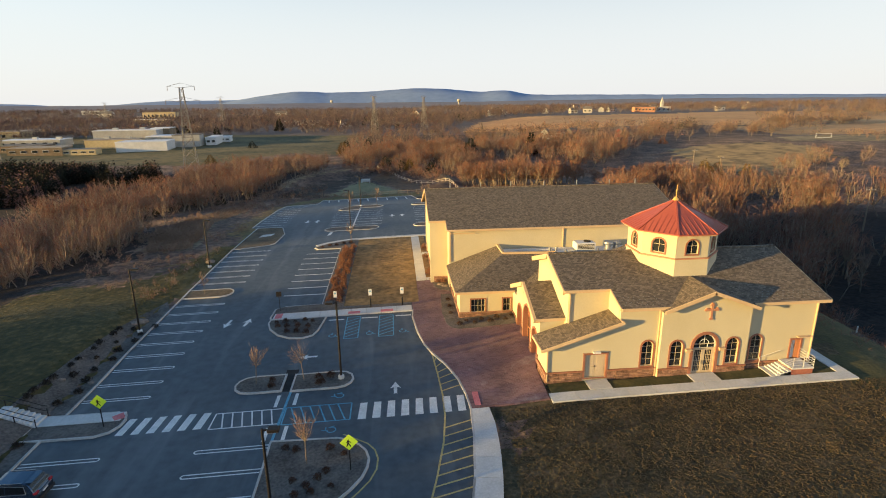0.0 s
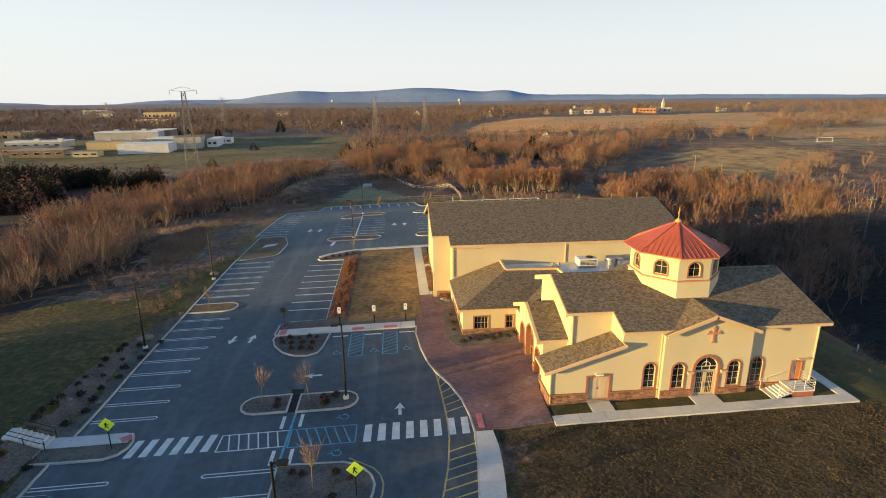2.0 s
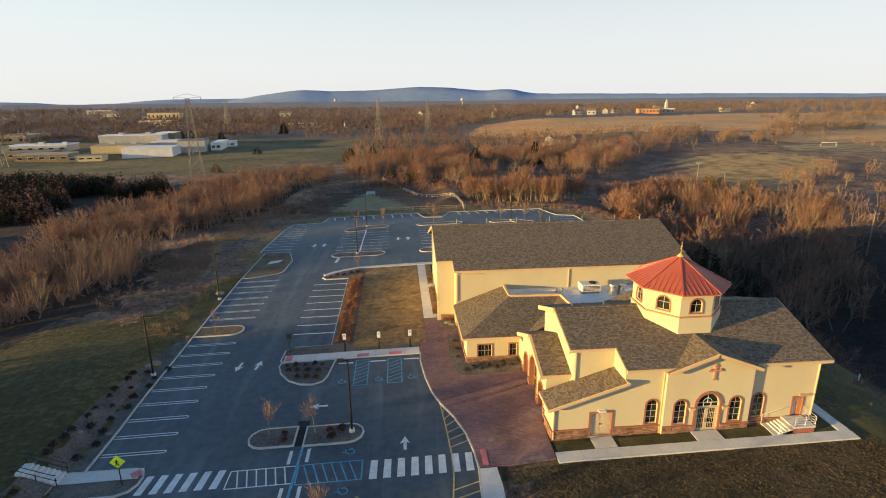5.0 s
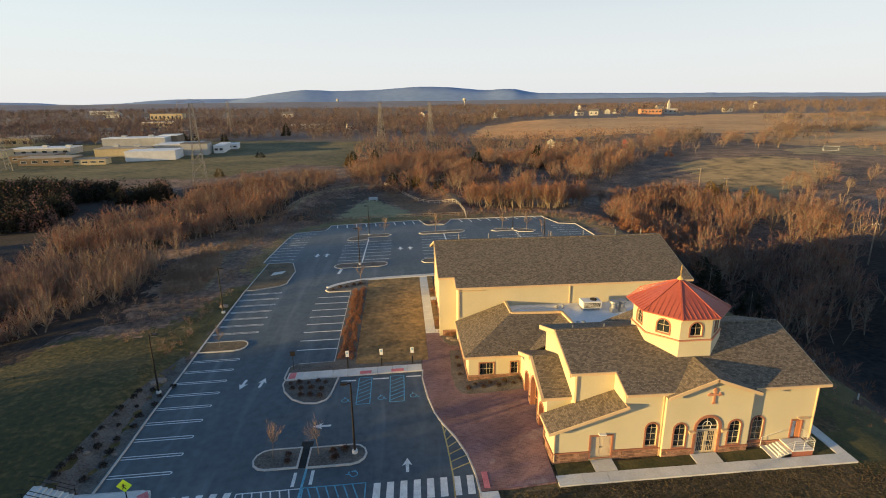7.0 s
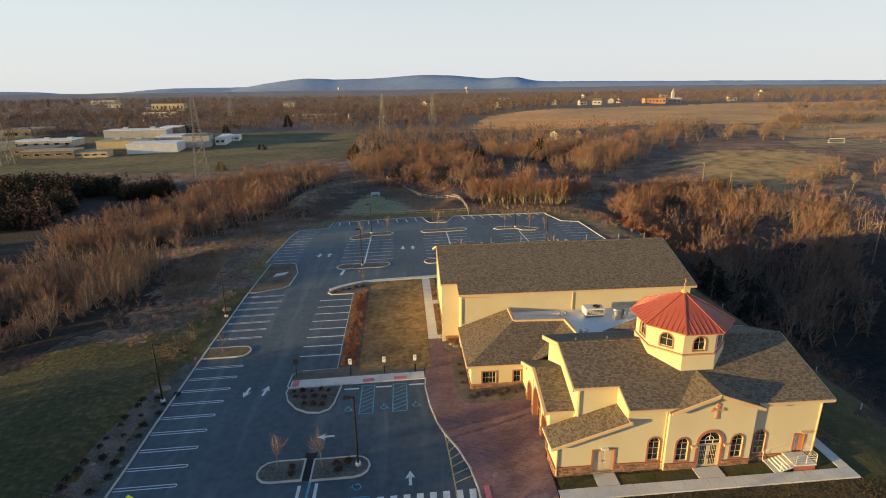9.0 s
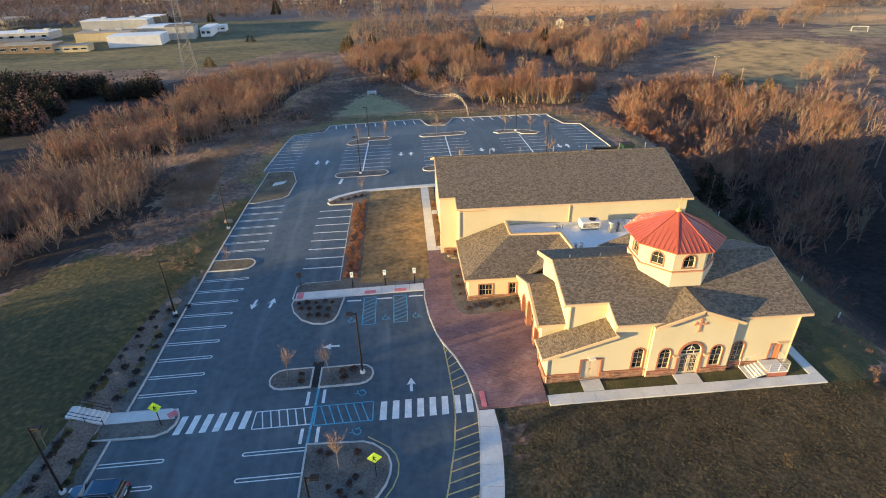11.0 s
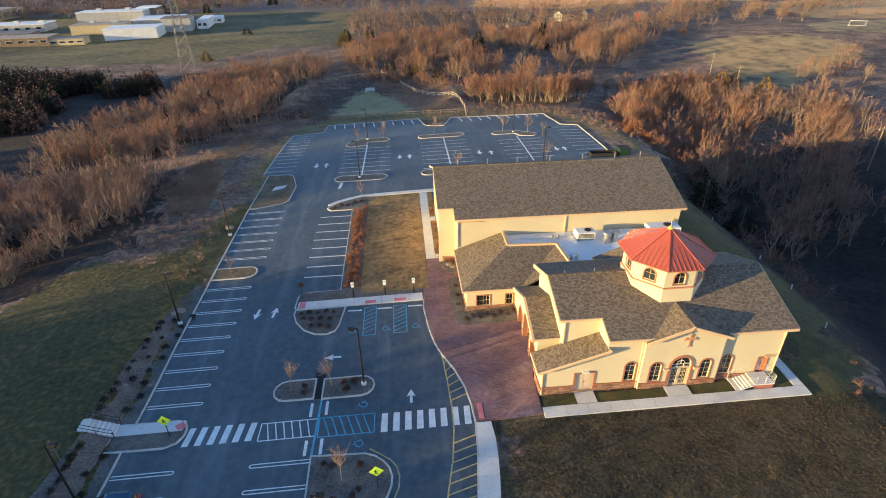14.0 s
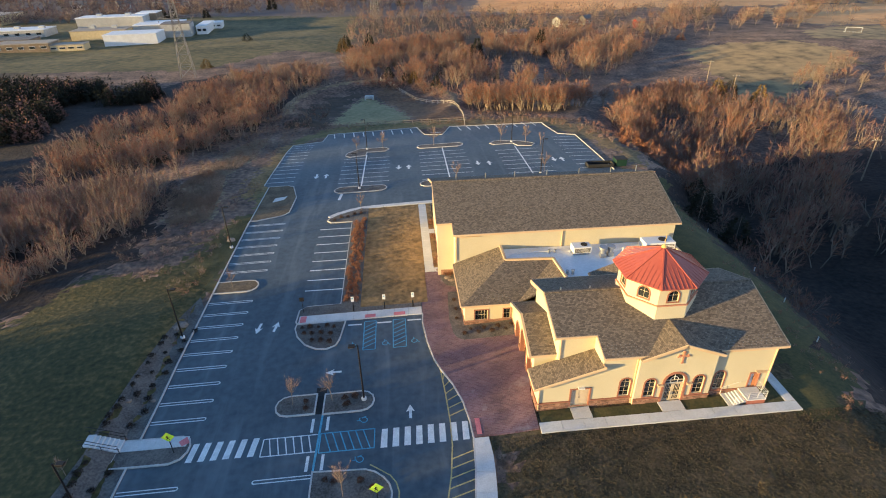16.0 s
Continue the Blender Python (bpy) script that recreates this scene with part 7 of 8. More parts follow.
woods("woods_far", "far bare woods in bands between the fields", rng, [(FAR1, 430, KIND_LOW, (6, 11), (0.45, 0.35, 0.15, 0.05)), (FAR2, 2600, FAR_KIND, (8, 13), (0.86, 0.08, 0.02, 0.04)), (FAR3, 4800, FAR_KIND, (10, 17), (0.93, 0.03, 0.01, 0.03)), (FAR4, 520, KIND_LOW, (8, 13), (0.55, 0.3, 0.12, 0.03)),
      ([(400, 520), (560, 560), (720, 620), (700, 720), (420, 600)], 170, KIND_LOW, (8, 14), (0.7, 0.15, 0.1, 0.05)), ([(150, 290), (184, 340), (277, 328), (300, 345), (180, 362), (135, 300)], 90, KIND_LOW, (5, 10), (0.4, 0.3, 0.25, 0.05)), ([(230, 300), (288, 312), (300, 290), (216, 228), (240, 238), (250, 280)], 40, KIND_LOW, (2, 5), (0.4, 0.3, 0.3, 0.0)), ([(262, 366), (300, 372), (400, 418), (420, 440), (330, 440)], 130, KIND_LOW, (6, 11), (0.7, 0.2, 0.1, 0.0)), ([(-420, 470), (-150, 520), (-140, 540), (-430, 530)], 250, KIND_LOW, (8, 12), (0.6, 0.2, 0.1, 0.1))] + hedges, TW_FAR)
# rough brush and tall dry grass round the lot
BR_W = [(-29, 92), (-29, 146), (-20, 152), (-24, 200), (-36, 190), (-44, 149), (-52, 112), (-62, 92), (-50, 82), (-38, 70), (-30, 66)]
woods("brush", "dry waist-high brush round the car park", rng, [(BR_W, 850, BRUSH, (0.4, 1.5), (0.45, 0.03, 0.52, 0.0)), ([(-48, 96), (-44, 118), (-36, 112), (-36, 98)], 300, BRUSH, (0.7, 1.5), (0.0, 0.0, 1.0, 0.0)), ([(20, 152), (42, 150), (48, 131), (60, 100), (66, 122), (56, 150), (24, 168)], 350, BRUSH, (0.5, 1.5), (0.3, 0.4, 0.3, 0.0)), ([(-20, 152), (20, 152), (20, 160), (-22, 164)], 200, BRUSH, (0.3, 0.8), (0.3, 0.3, 0.4, 0.0)), ([(44, 36), (52, 36), (60, 60), (56, 100), (50, 100), (47, 64)], 220, BRUSH, (0.3, 0.9), (0.6, 0.1, 0.3, 0.0))], TW)
# single trees that stand out before the woods
big = [(-52.5, 93, 7.0), (-47, 112, 7.5), (38, 173, 9.0), (-48, 104, 6.0), (33, 175, 8.5), (44, 172, 8.5), (70, 128, 9.5), (74, 136, 10.0), (64, 140, 7.5), (80, 122, 10.0), (-60, 86, 6.5), (-66, 80, 6.0), (76, 104, 9), (-44, 146, 8.0), (-40, 168, 8.5)]
for k, (x, y, h) in enumerate(big):
    split_tree("bare_tree", 200 + k, h, wood_tree(230 + k, 1 + k % 2, 9 - 3 * (k % 2), 6, 9, 0.14, 0.34, 0.007), M[("twig_pale", "twig", "twig_orange")[k % 3]], ("pale many-stemmed leafless tree at the wood's edge", "brown leafless tree at the wood's edge", "orange-brown leafless tree at the wood's edge")[k % 3], [(x, y, 1.0)], "trees at the wood's edge", 0.0)

# conifers that stand singly
DARK_E, GOLD, BUSH = "dark evergreen among bare trees", "golden-brown cedar among bare trees", "round rusty bush at the wood's edge"
for k, (x, y, h, mt, wide) in enumerate(((36, 254, 9.5, "evergreen", 0.28), (72, 272, 13, "evergreen", 0.27), (-14, 314, 9, "evergreen", 0.4), (-27, 318, 8, "evergreen", 0.45), (39, 262, 11, "evergreen", 0.35), (31, 248, 8, "cedar", 0.4), (107, 172, 9.0, "cedar", 0.42), (113, 174, 7.5, "cedar", 0.45), (117, 164, 8.0, "cedar", 0.42), (-90, 272, 5, "cedar", 0.62), (145, 275, 4, "rust_leaf", 0.7), (145, 295, 3.5, "rust_leaf", 0.7), (-2.7, 219, 5, "evergreen", 0.55), (4, 214, 4, "evergreen", 0.6), (7, 211, 5, "cedar", 0.5), (15, 203, 4.5, "evergreen", 0.55), (57, 122, 4.5, "rust_leaf", 0.75), (60, 118, 4.0, "rust_leaf", 0.7), (61, 110, 3.0, "rust_leaf", 0.7), (58, 128, 4.0, "rust_leaf", 0.7), (76, 286, 9, "evergreen", 0.35), (86, 186, 4, "evergreen", 0.6), (58.5, 90, 7.5, "evergreen", 0.45), (63, 84, 7, "evergreen", 0.5), (61, 97, 5, "evergreen", 0.5), (-92, 361, 5, "evergreen", 0.7), (-28, 305, 8, "cedar", 0.45), (-160, 507, 9, "evergreen", 0.4), (-195, 504, 10, "evergreen", 0.5), (-188, 508, 10, "evergreen", 0.5), (-116, 567, 14, "evergreen", 0.35))):
    v, t, i = conifer(300 + k, h, 900, wide)
    lab = {"evergreen": DARK_E, "cedar": GOLD, "rust_leaf": BUSH}[mt]
    tr = thing("evergreen_tree", lab, "tree", (x, y, zl(x, y)), "evergreens")
    bm = bmesh.new()
    tube(bm, [(x, y, zl(x, y) - 0.3), (x, y, zl(x, y) + h * 0.9)], [0.02 * h, 0.004 * h], 6)
    part("trunk", bm, M["bark"], tr)
    part("crown", quick_mesh("crown", v + np.array([x, y, zl(x, y)]), t, [M[mt]]), None, tr)

# lawn blades: short tufts that catch the low light
def lawn(name, label, poly, n, seed, mat, hh=(0.05, 0.14), ww=(0.12, 0.35)):
    rng = np.random.default_rng(seed)
    xs, ys = [p[0] for p in poly], [p[1] for p in poly]
    px, py = rng.uniform(min(xs), max(xs), n * 2), rng.uniform(min(ys), max(ys), n * 2)
    ok = inside(px, py, poly)
    px, py = px[ok][:n], py[ok][:n]
    pz = land(px, py)
    v, t = blades(rng, len(px), lambda k: np.stack([px, py, pz], 1), hh, ww, 0.5, 0.8)
    tagged(new(name, quick_mesh(name, v, t, [mat])), label, "grass", kind="stuff")


lawn("grass", "short winter lawn before the church", [(8.4, 14), (60, 14), (52, 36.55), (13, 36.8), (8.4, 36.8)], 90000, 71, M["grass_blade"], (0.02, 0.075))
lawn("grass", "short winter lawn on the western rise", [(-90, 20), (-36.5, 20), (-33, 34), (-32, 42), (-31, 52), (-30, 62), (-33, 77), (-38.5, 71), (-45.5, 73), (-50, 69), (-53, 62), (-62, 50), (-90, 34)], 40000, 72, M["green_blade"], (0.02, 0.05))
lawn("rough_grass", "rough dark green verge beside the car park", [(-28.2, 57), (-32, 60), (-33, 80), (-29.5, 91), (-26, 92), (-28.2, 80)], 2500, 73, M["verge_blade"], (0.04, 0.12))
lawn("tall_grass", "tall pale dry grass on the open ground", [(-45, 99), (-41, 89), (-35, 91), (-36, 102), (-38, 114), (-43, 116)], 6000, 74, M["twig_pale"], (0.4, 1.1), (0.03, 0.09))
lawn("tall_grass", "tall dry grass along the berm", [(-38, 114), (-35, 128), (-36, 148), (-40, 148), (-43, 138), (-44, 116)], 6000, 75, M["twig_pale"], (0.2, 0.6), (0.03, 0.09))


# ---- pylons, poles, far buildings ----
def make_pylon():
    p = thing("pylon", "grey lattice steel transmission tower", "pylon", group="transmission towers")
    H = 38.0
    half = lambda z: 2.2 * (1 - z / 30) + 0.85 if z < 24 else 1.29 - 0.06 * (z - 24) * 0.8
    levels = [0, 5, 10, 14.5, 18.5, 22, 24, 27, 30, 33, 36]
    corners = ((-1, -1), (1, -1), (1, 1), (-1, 1))
    for cx, cy in corners:
        bm = bmesh.new()
        tube(bm, [(cx * half(z), cy * half(z), z - (0.5 if z == 0 else 0)) for z in levels], 0.15, 4)
        part("leg", bm, M["lattice"], p)
    bm = bmesh.new()
    for z0, z1 in zip(levels, levels[1:]):
        for i in range(4):
            a, b = corners[i], corners[(i + 1) % 4]
            tube(bm, [(a[0] * half(z0), a[1] * half(z0), z0), (b[0] * half(z1), b[1] * half(z1), z1)], 0.075, 3, False)
            tube(bm, [(b[0] * half(z0), b[1] * half(z0), z0), (a[0] * half(z1), a[1] * half(z1), z1)], 0.075, 3, False)
            tube(bm, [(a[0] * half(z1), a[1] * half(z1), z1), (b[0] * half(z1), b[1] * half(z1), z1)], 0.075, 3, False)
    part("bracing", bm, M["lattice"], p)
    for z, w in ((24, 6.5), (30, 7.0), (36, 5.5)):
        for s in (-1, 1):
            for y in (-0.8, 0.8):
                for dz, r in ((0, 0.08), (2.0, 0.06)):
                    bm = bmesh.new()
                    tube(bm, [(0, y, z + dz), (s * w, 0, z + 0.6)], r, 4)
                    part("crossarm", bm, M["lattice"], p)
            bm = bmesh.new()
            tube(bm, [(s * w, 0, z + 0.6), (s * w, 0, z - 1.2)], 0.12, 6)
            part("insulator", bm, M["lattice"], p)
    return p


pylon = make_pylon()
for n, (x, y, turn, s) in enumerate(((-92, 252, 12, 1.0), (-226.5, 321.5, 60, 1.15), (-16, 500, 60, 0.95), (33, 560, 60, 0.95), (-210, 694, 60, 1.0), (-440, 880, 60, 0.9))):
    m = pose(x, y, zl(x, y), 0, 0, turn) @ Matrix.Scale(s, 4)
    if n == 0:
        pylon.matrix_basis = m
    else:
        copy_thing(pylon, m).matrix_basis = m


def utility_pole(x, y, h):
    p = thing("utility_pole", "weathered wooden utility pole with a crossarm", "utility pole", (x, y, zl(x, y)), "utility poles")
    z = zl(x, y)
    bm = bmesh.new()
    tube(bm, [(x, y, z - 0.4), (x, y, z + h)], [0.17, 0.11], 8)
    part("pole", bm, M["bark"], p)
    bm = bmesh.new()
    box(bm, x - 1.2, x + 1.2, y - 0.06, y + 0.06, z + h - 0.8, z + h - 0.66)
    part("crossarm", bm, M["bark"], p)
    for s in (-1, -0.4, 0.4, 1):
        bm = bmesh.new()
        tube(bm, [(x + s, y, z + h - 0.66), (x + s, y, z + h - 0.46)], [0.06, 0.03], 6)
        part("insulator", bm, M["white"], p)


for x, y, h in ((112, 171, 9.5), (104, 104, 10.0), (117, 196, 9.0), (78, 262, 9.5)):
    utility_pole(x, y, h)
for y0, y1 in ((104, 171),):
    for s in (-1, -0.4, 1):
        bm = bmesh.new()
        p, q = Vector((104 + s, 104, zl(104, 104) + 9.5)), Vector((112 + s, 171, zl(112, 171) + 9.0))
        r = Vector((93 + s, 30, zl(93, 30) + 9.5))
        tube(bm, [r, (r + p) / 2 - Vector((0, 0, 1.0)), p, p.lerp(q, 0.5) - Vector((0, 0, 1.2)), q], 0.025, 4)
        alone("power_line", bm, M["dark_metal"], "thin sagging overhead cable between poles", "cable", "overhead cables")


def shed(name, label, category, x, y, lx, ly, lz, turn, wall_mat, roof_mat, pitch=0.0, bays=0, base=None, group="far buildings", doors=True):
    """A building with walls, a roof with eaves (pitched along x or flat with a parapet) and a row of window bays on its long side."""
    z = zl(x, y) if base is None else base
    b = thing(name, label, category, group=group)
    bm = bmesh.new()
    box(bm, -lx / 2, lx / 2, -ly / 2, ly / 2, -2.0, lz)
    part("wall", bm, M[wall_mat], b)
    bm = bmesh.new()
    if pitch:
        h = pitch * ly / 2
        for s in (-1, 1):
            slab(bm, [(-lx / 2 - 0.4, 0, lz + h + 0.15), (-lx / 2 - 0.4, s * (ly / 2 + 0.4), lz - 0.05), (lx / 2 + 0.4, s * (ly / 2 + 0.4), lz - 0.05), (lx / 2 + 0.4, 0, lz + h + 0.15)][:: s], 0.2)
        part("roof", bm, M[roof_mat], b)
        for s in (-1, 1):
            bm = bmesh.new()
            vs = [bm.verts.new((s * lx / 2, u, v)) for u, v in ((-ly / 2, lz), (ly / 2, lz), (0, lz + h))]
            ws = [bm.verts.new((s * (lx / 2 - 0.3), u, v)) for u, v in ((-ly / 2, lz), (ly / 2, lz), (0, lz + h))]
            bm.faces.new(vs)
            bm.faces.new(ws)
            for k in range(3):
                bm.faces.new((vs[k], ws[k], ws[(k + 1) % 3], vs[(k + 1) % 3]))
            part("gable", bm, M[wall_mat], b)
    else:
        box(bm, -lx / 2 - 0.2, lx / 2 + 0.2, -ly / 2 - 0.2, ly / 2 + 0.2, lz, lz + 0.5)
        part("roof", bm, M[roof_mat], b)
    for k in range(bays):
        u = -lx / 2 + lx * (k + 0.5) / bays
        w = min(1.6, lx / bays * 0.35)
        bm = bmesh.new()
        box(bm, u - w, u + w, -ly / 2 - 0.06, -ly / 2 + 0.05, lz * 0.35, lz * 0.72)
        win = part("window", bm, M["white"], b)
        bm = bmesh.new()
        box(bm, u - w + 0.12, u + w - 0.12, -ly / 2 - 0.09, -ly / 2 - 0.02, lz * 0.35 + 0.12, lz * 0.72 - 0.12)
        part("pane", bm, M["glass"], win)
    b.matrix_basis = pose(x, y, z, 0, 0, turn)
    return b


# industrial works to the north-west
for x, y, lx, ly, lz, wm, rm, bays in ((-221, 357, 30, 16, 4.2, "works_wall", "roof_tan", 5), (-197, 358, 19, 10, 3.2, "cream_wall", "roof_tan", 4), (-167, 380, 31, 22, 5.8, "white", "membrane", 0), (-148, 405, 18, 16, 8.0, "house_white", "roof_grey", 0), (-136, 425, 7, 34, 5.0, "white", "membrane", 2), (-134, 446, 8, 14, 3.6, "white", "membrane", 2),
                                       (-262, 420, 40, 22, 4.5, "house_white", "membrane", 6), (-197, 402, 34, 18, 5.4, "cream_wall", "roof_tan", 0), (-205, 440, 44, 20, 9.0, "house_white", "membrane", 0), (-188, 462, 14, 20, 9.0, "works_wall", "membrane", 0), (-168, 428, 30, 30, 5.4, "house_white", "membrane", 0), (-238, 372, 26, 16, 4.0, "works_wall", "roof_grey", 4), (-290, 390, 36, 20, 4.5, "cream_wall", "roof_tan", 5)):
    shed("works_building", "long pale flat-roofed industrial building", "industrial building", x, y, lx, ly, lz, 8, wm, rm, bays=bays, group="industrial works")
for k, (x, y) in enumerate(((-215, 441), (-195, 442), (-262, 420), (-204, 405), (-190, 406), (-246, 421))):
    z = {441: 9.0, 442: 9.0, 420: 4.5, 405: 5.4, 406: 5.4, 421: 4.5}[y] + zl(x, y) + 0.4
    u = thing("rooftop_unit", "grey rooftop plant on the works", "air conditioner", (x, y, z), "works plant")
    bm = bmesh.new()
    box(bm, x - 1.8, x + 1.8, y - 1.2, y + 1.2, z - 0.6, z + 1.6, bev=0.1)
    part("body", bm, M["galv"], u)
shed("far_building", "long sunlit cream building far beyond the works", "building", -445, 1090, 58, 26, 14, 5, "cream_wall", "roof_grey", bays=8)
shed("far_building", "low sunlit cream building far beyond the works", "building", -352, 830, 44, 20, 8, 5, "cream_wall", "membrane", bays=6)
shed("far_building", "cream building beside the works", "building", -337, 516, 26, 40, 7, 5, "cream_wall", "roof_tan", bays=3)
shed("far_building", "white building on the far plain", "building", -810, 1565, 60, 24, 10, 5, "house_white", "membrane", bays=4)
shed("far_building", "pale low school building among trees", "building", -118, 766, 60, 24, 6, 3, "house_white", "roof_grey", bays=7)
shed("far_building", "orange brick building with a white annex", "building", 430, 897, 34, 18, 8, -10, "house_brick", "roof_grey", bays=6)
shed("far_building", "white building with a steeple", "church", 464, 914, 38, 20, 8, -10, "house_white", "membrane", bays=5)
steeple = thing("steeple", "white steeple on the far building", "steeple", (468, 908, zl(468, 908)))
bm = bmesh.new()
box(bm, 466, 470, 906, 910, zl(468, 908), zl(468, 908) + 17)
part("tower", bm, M["house_white"], steeple)
bm = bmesh.new()
tube(bm, [(468, 908, zl(468, 908) + 17), (468, 908, zl(468, 908) + 25)], [2.8, 0.1], 4)
part("spire", bm, M["house_white"], steeple)
for x, y, lx, ly, lz, turn, wm in ((104, 356, 6.5, 5, 4.2, 60, "house_white"), (110, 359, 9, 5, 3.0, 10, "house_white"), (69, 330, 7, 5, 3.2, 20, "house_white"), (76, 333, 5, 4, 2.8, 20, "house_white"), (119, 364, 6, 4, 2.6, 10, "house_white"), (161, 872, 12, 9, 6, 30, "house_white"), (190, 887, 16, 9, 5, 10, "house_white"), (319, 864, 14, 10, 7, -20, "house_white"), (300, 880, 12, 9, 6, 10, "house_white"), (260, 900, 12, 9, 6, 60, "house_white"), (-60, 700, 12, 9, 6, 30, "house_white"), (-85, 690, 10, 8, 5, 0, "house_white"), (121, 352, 6, 6, 3.2, 25, "roof_grey"), (-330, 640, 14, 10, 6, 15, "house_white"), (-290, 650, 12, 9, 5, 40, "house_white"), (420, 1010, 16, 10, 6, 20, "house_white"), (640, 1010, 16, 10, 7, 0, "house_white"), (1079, 1546, 30, 16, 9, 10, "house_white"), (380, 960, 14, 9, 6, 70, "house_white"), (700, 1400, 24, 12, 8, 0, "house_white"), (520, 1500, 24, 12, 8, 30, "house_white"), (250, 1300, 20, 12, 8, 10, "house_white"), (60, 1200, 20, 12, 8, 40, "house_white"), (-250, 1250, 24, 12, 8, 0, "house_white"), (-500, 1150, 30, 14, 8, 15, "house_white"), (-650, 1300, 30, 14, 8, 0, "house_white"), (860, 1250, 20, 12, 8, 25, "house_white")):
    shed("far_house", "small pale gabled house among bare trees", "house", x, y, lx, ly, lz, turn, wm, "roof_grey", 0.7, 2, group="far houses")
shed("barn", "dark red barn beside the woods", "barn", 142, 321, 5, 4.5, 3.8, 25, "house_red", "roof_grey", 0.6, 1)
for x, y, h in ((302, 2468, 34), (-372, 3400, 48)):
    t = thing("water_tower", "white water tower on the skyline", "water tower", (x, y, zl(x, y)), "water towers")
    z = zl(x, y)
    bm = bmesh.new()
    tube(bm, [(x, y, z - 1), (x, y, z + h * 0.6)], [3.0, 2.2], 12)
    part("stem", bm, M["house_white"], t)
    bm = bmesh.new()
    tube(bm, [(x, y, z + h * 0.6), (x, y, z + h * 0.72), (x, y, z + h * 0.88), (x, y, z + h * 0.98), (x, y, z + h)], [2.2, 8, 9, 6, 0.5], 16)
    part("tank", bm, M["house_white"], t)
goal = thing("football_goal", "white football goal on the far pitch", "goal", (230, 266, zl(230, 266)))
bm = bmesh.new()
z = zl(230, 266)
tube(bm, [(226.8, 267.5, z), (226.8, 267.5, z + 2.4), (233, 264.5, z + 2.4), (233, 264.5, z)], 0.1, 6)
part("frame", bm, M["white"], goal)
bm = bmesh.new()
tube(bm, [(226.8, 267.5, z + 2.4), (227.8, 269.5, z), (234, 266.5, z), (233, 264.5, z + 2.4)], 0.06, 6)
part("back_stay", bm, M["white"], goal)

# outlet box in the basin, and the rail fence along its rim
outlet = thing("outlet_box", "pale concrete outlet structure on the basin rim", "concrete structure", (-10, 200, zl(-10, 200)))
z = zl(-10, 200)
bm = bmesh.new()
box(bm, -11.6, -8.4, 199.4, 200.2, z - 1, z + 1.0, bev=0.05)
part("headwall", bm, M["concrete"], outlet)
for x in (-11.4, -8.6):
    bm = bmesh.new()
    box(bm, x - 0.2, x + 0.2, 197.4, 199.4, z - 1, z + 1.0)
    part("wing", bm, M["concrete"], outlet)


def rail_fence(line, label, mat="fence_wood"):
    f = thing("rail_fence", label, "fence", (*line[0], zl(*line[0])), "split-rail fences")
    pts = resample(line, 2.6)
    for p, q in zip(pts, pts[1:] + [None]):
        bm = bmesh.new()
        box(bm, p[0] - 0.08, p[0] + 0.08, p[1] - 0.08, p[1] + 0.08, zl(*p) - 0.3, zl(*p) + 1.25)
        part("post", bm, M[mat], f)
        if q:
            for h in (0.55, 1.1):
                bm = bmesh.new()
                beam(bm, (*p, zl(*p) + h), (*q, zl(*q) + h), 0.07, 0.12)
                part("rail", bm, M[mat], f)


rail_fence([(19.5, 150.5), (20.5, 163), (20, 170), (16, 182), (7, 194), (-1, 212), (-6, 217.5)], "pale weathered split-rail fence round the basin")
rail_fence([(-7, 218.5), (-12, 220), (-23, 214), (-31, 205), (-34.5, 196), (-35.5, 184), (-36, 170)], "dark weathered split-rail fence on the berm", "bark")
rail_fence([(20.5, 155.5), (-6, 157), (-20, 156)], "dark weathered split-rail fence beyond the car park", "bark")
# skip beyond the hall and small markers on the eastern slope
skip = thing("skip", "dark green waste skip beside a low black container", "skip", (46.5, 105, zp(46, 105)))
z = zp(46, 105)
bm = bmesh.new()
box(bm, 46.3, 48.6, 104.2, 106.4, z, z + 1.5, bev=0.05)
part("tub", bm, M["skip_green"], skip)
bm = bmesh.new()
box(bm, 46.2, 48.7, 104.1, 106.5, z + 1.5, z + 1.62)
part("lid", bm, M["black"], skip)
low_bin = thing("open_container", "long low black open container beside the skip", "container", (43, 104, z))
for x0, x1, y0, y1, z1 in ((40.2, 45.8, 104.0, 104.1, 0.8), (40.2, 45.8, 106.0, 106.1, 0.8), (40.2, 40.3, 104.1, 106.0, 0.8), (45.7, 45.8, 104.1, 106.0, 0.8), (40.2, 45.8, 104.0, 106.1, 0.1)):
    bm = bmesh.new()
    box(bm, x0, x1, y0, y1, z + (0.002 if z1 > 0.5 else 0), z + z1)
    part("side" if z1 > 0.5 else "floor_plate", bm, M["black"], low_bin)
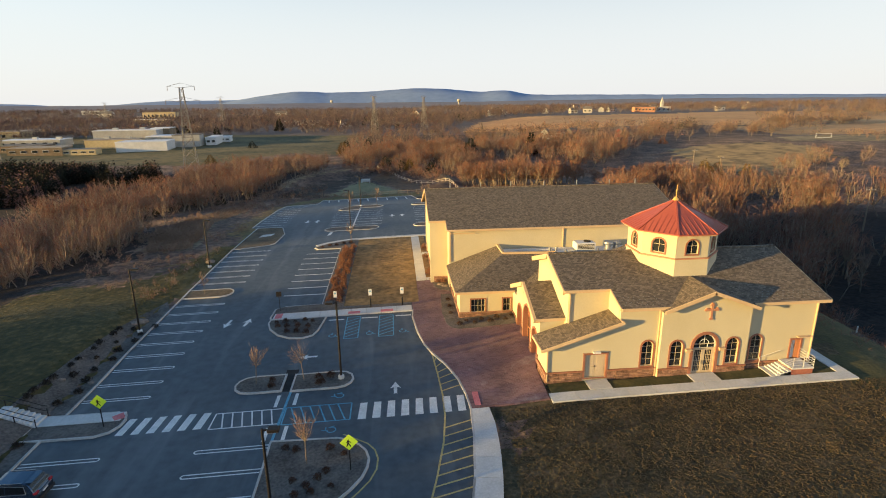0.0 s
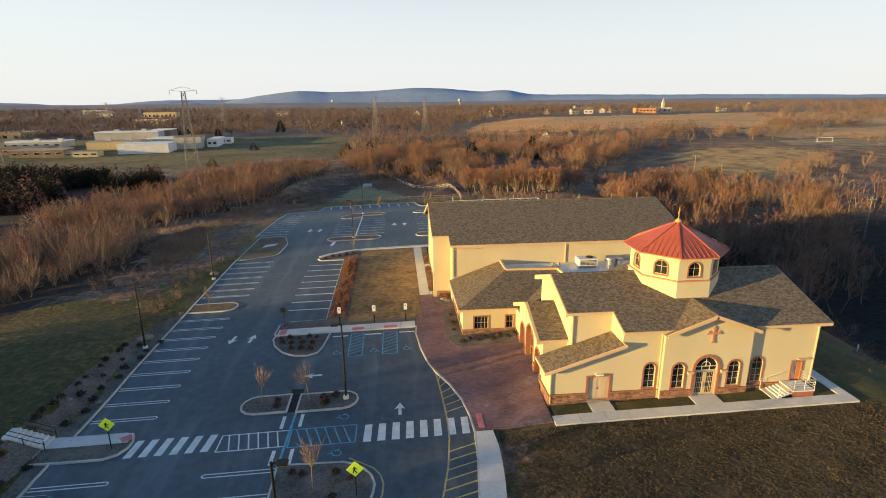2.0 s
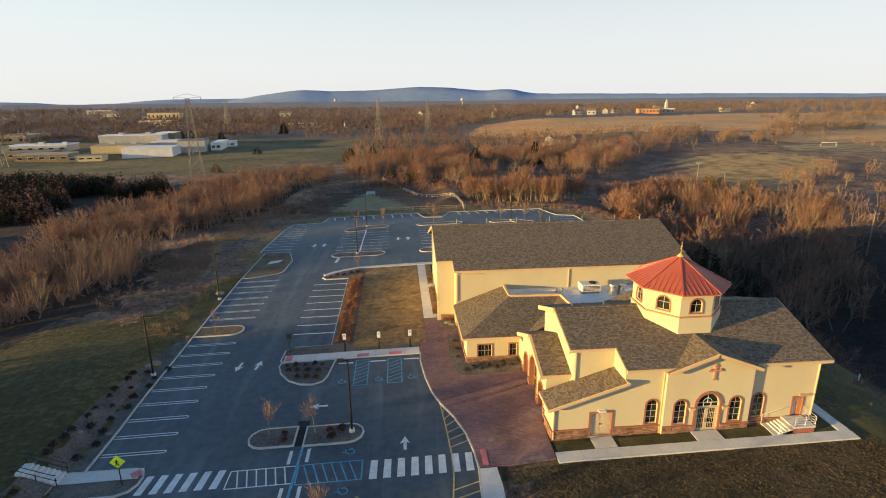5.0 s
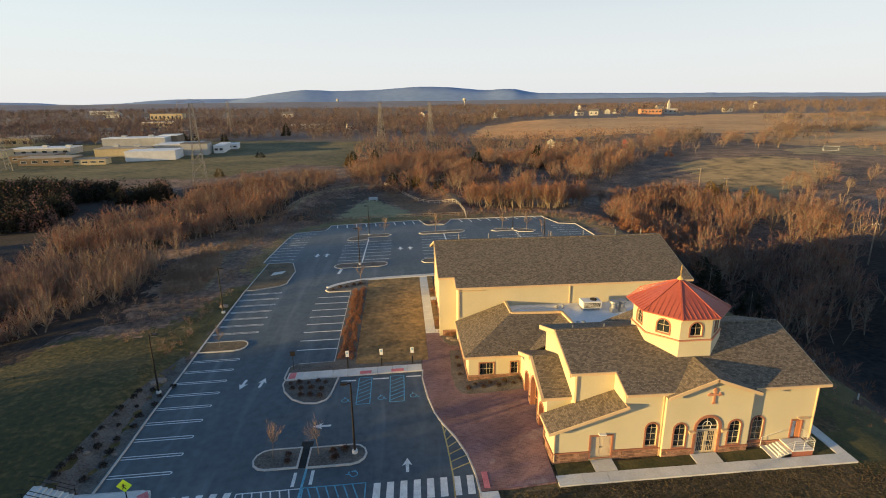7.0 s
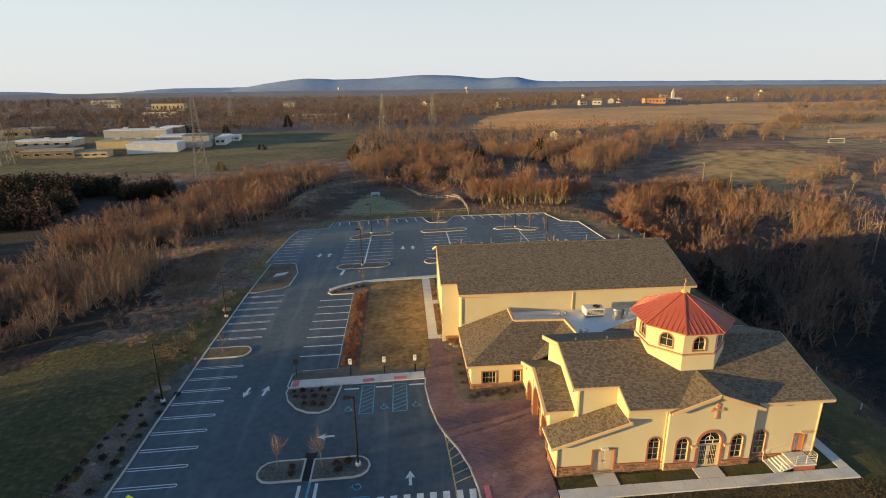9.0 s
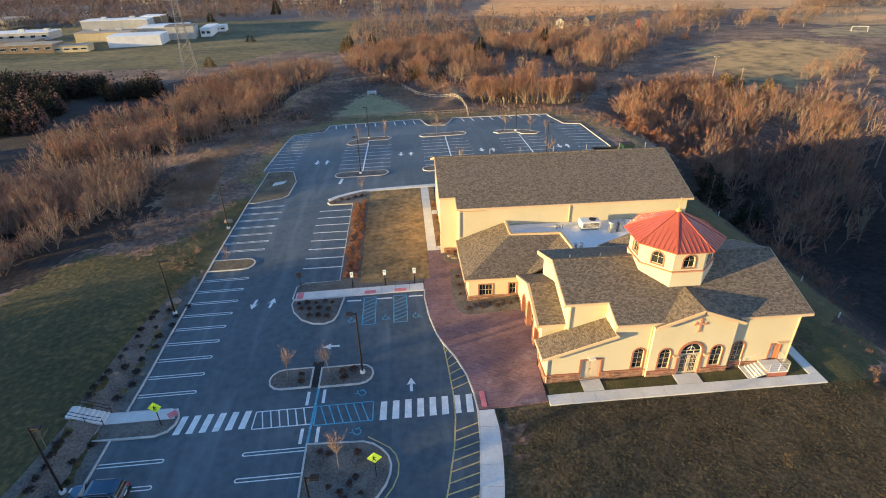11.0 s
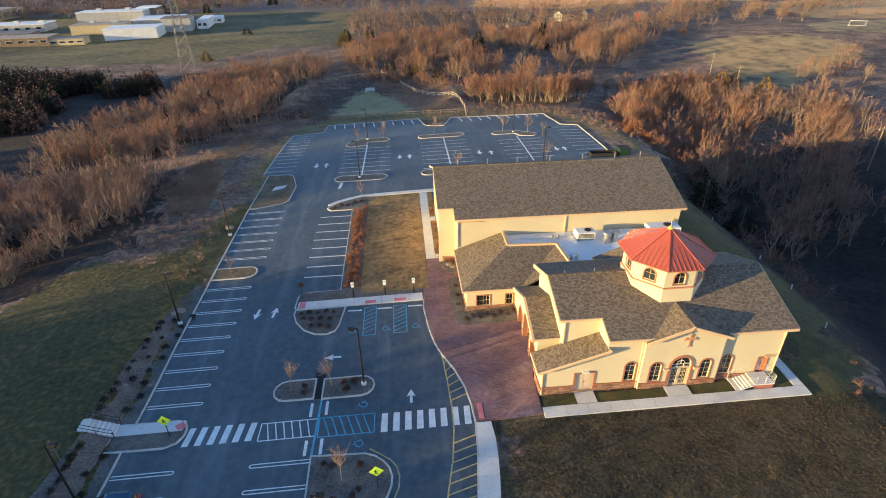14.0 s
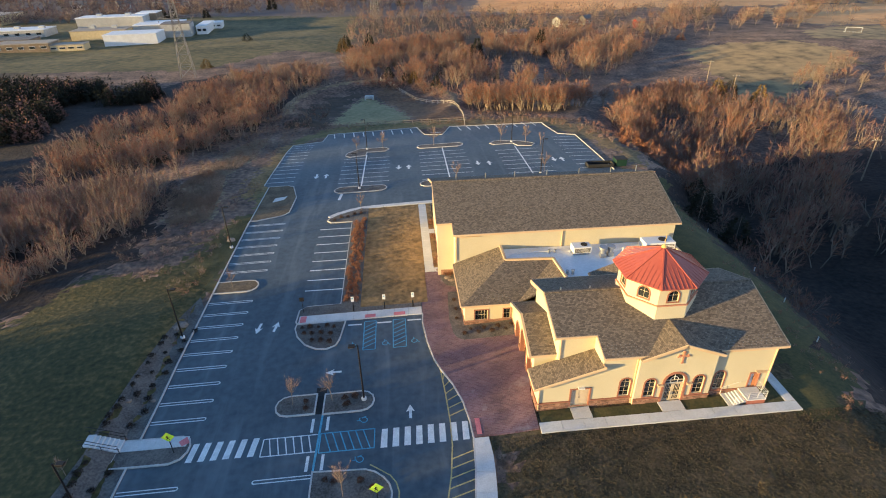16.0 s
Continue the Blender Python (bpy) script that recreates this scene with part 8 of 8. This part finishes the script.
for x, y in ((55, 81), (56.5, 69), (53.5, 58), (50.5, 48), (60, 95)):
    bm = bmesh.new()
    tube(bm, [(x, y, zl(x, y) - 0.2), (x, y, zl(x, y) + 0.75), (x, y, zl(x, y) + 0.79)], [0.07, 0.07, 0.02], 8)
    alone("marker_post", bm, M["white"], "short white marker post on the grass slope", "marker post", "marker posts")

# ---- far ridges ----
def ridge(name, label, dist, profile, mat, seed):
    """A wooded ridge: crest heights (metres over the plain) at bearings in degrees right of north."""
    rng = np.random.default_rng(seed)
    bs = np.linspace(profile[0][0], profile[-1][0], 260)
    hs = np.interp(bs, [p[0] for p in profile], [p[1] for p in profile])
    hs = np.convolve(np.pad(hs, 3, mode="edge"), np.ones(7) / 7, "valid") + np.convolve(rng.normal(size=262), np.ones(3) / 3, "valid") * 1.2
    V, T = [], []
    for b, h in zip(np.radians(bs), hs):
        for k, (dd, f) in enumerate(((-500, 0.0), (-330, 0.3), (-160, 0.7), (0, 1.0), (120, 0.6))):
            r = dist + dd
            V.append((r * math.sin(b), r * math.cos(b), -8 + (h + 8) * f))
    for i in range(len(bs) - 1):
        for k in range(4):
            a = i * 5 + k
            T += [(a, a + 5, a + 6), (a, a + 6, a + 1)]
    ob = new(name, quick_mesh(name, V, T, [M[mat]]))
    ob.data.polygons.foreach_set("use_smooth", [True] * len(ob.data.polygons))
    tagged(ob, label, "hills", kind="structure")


ridge("backdrop_far", "wooded ridge coloured pale haze blue on the horizon", 4400, [(-48, 46), (-42, 52), (-37, 42), (-32.7, 40), (-29.9, 20), (-25.7, 26), (-22.4, 50), (-19, 52), (-15.7, 54), (-9, 60), (0, 56), (10, 52), (20, 64), (34, 56), (45, 44), (60, 42)], "hill", 5)
ridge("backdrop_near", "brown-grey wooded plain with haze in its colour below the horizon", 3100, [(-60, 24), (-40, 30), (-30, 24), (-20, 25), (-5, 26), (8, 24), (16, 29), (30, 30), (45, 28), (60, 28)], "hill_haze_grey", 7)
ridge("backdrop_mid", "wooded hills coloured haze blue-grey on the horizon", 4000, [(-24, 0), (-18, 20), (-15.7, 46), (-12.9, 80), (-9.6, 108), (-6.3, 97), (-2.5, 102), (2.4, 125), (6.1, 115), (9.2, 90), (11, 107), (12.8, 95), (14, 70), (18.8, 66), (34, 54), (45, 42), (60, 40)], "hill", 6)
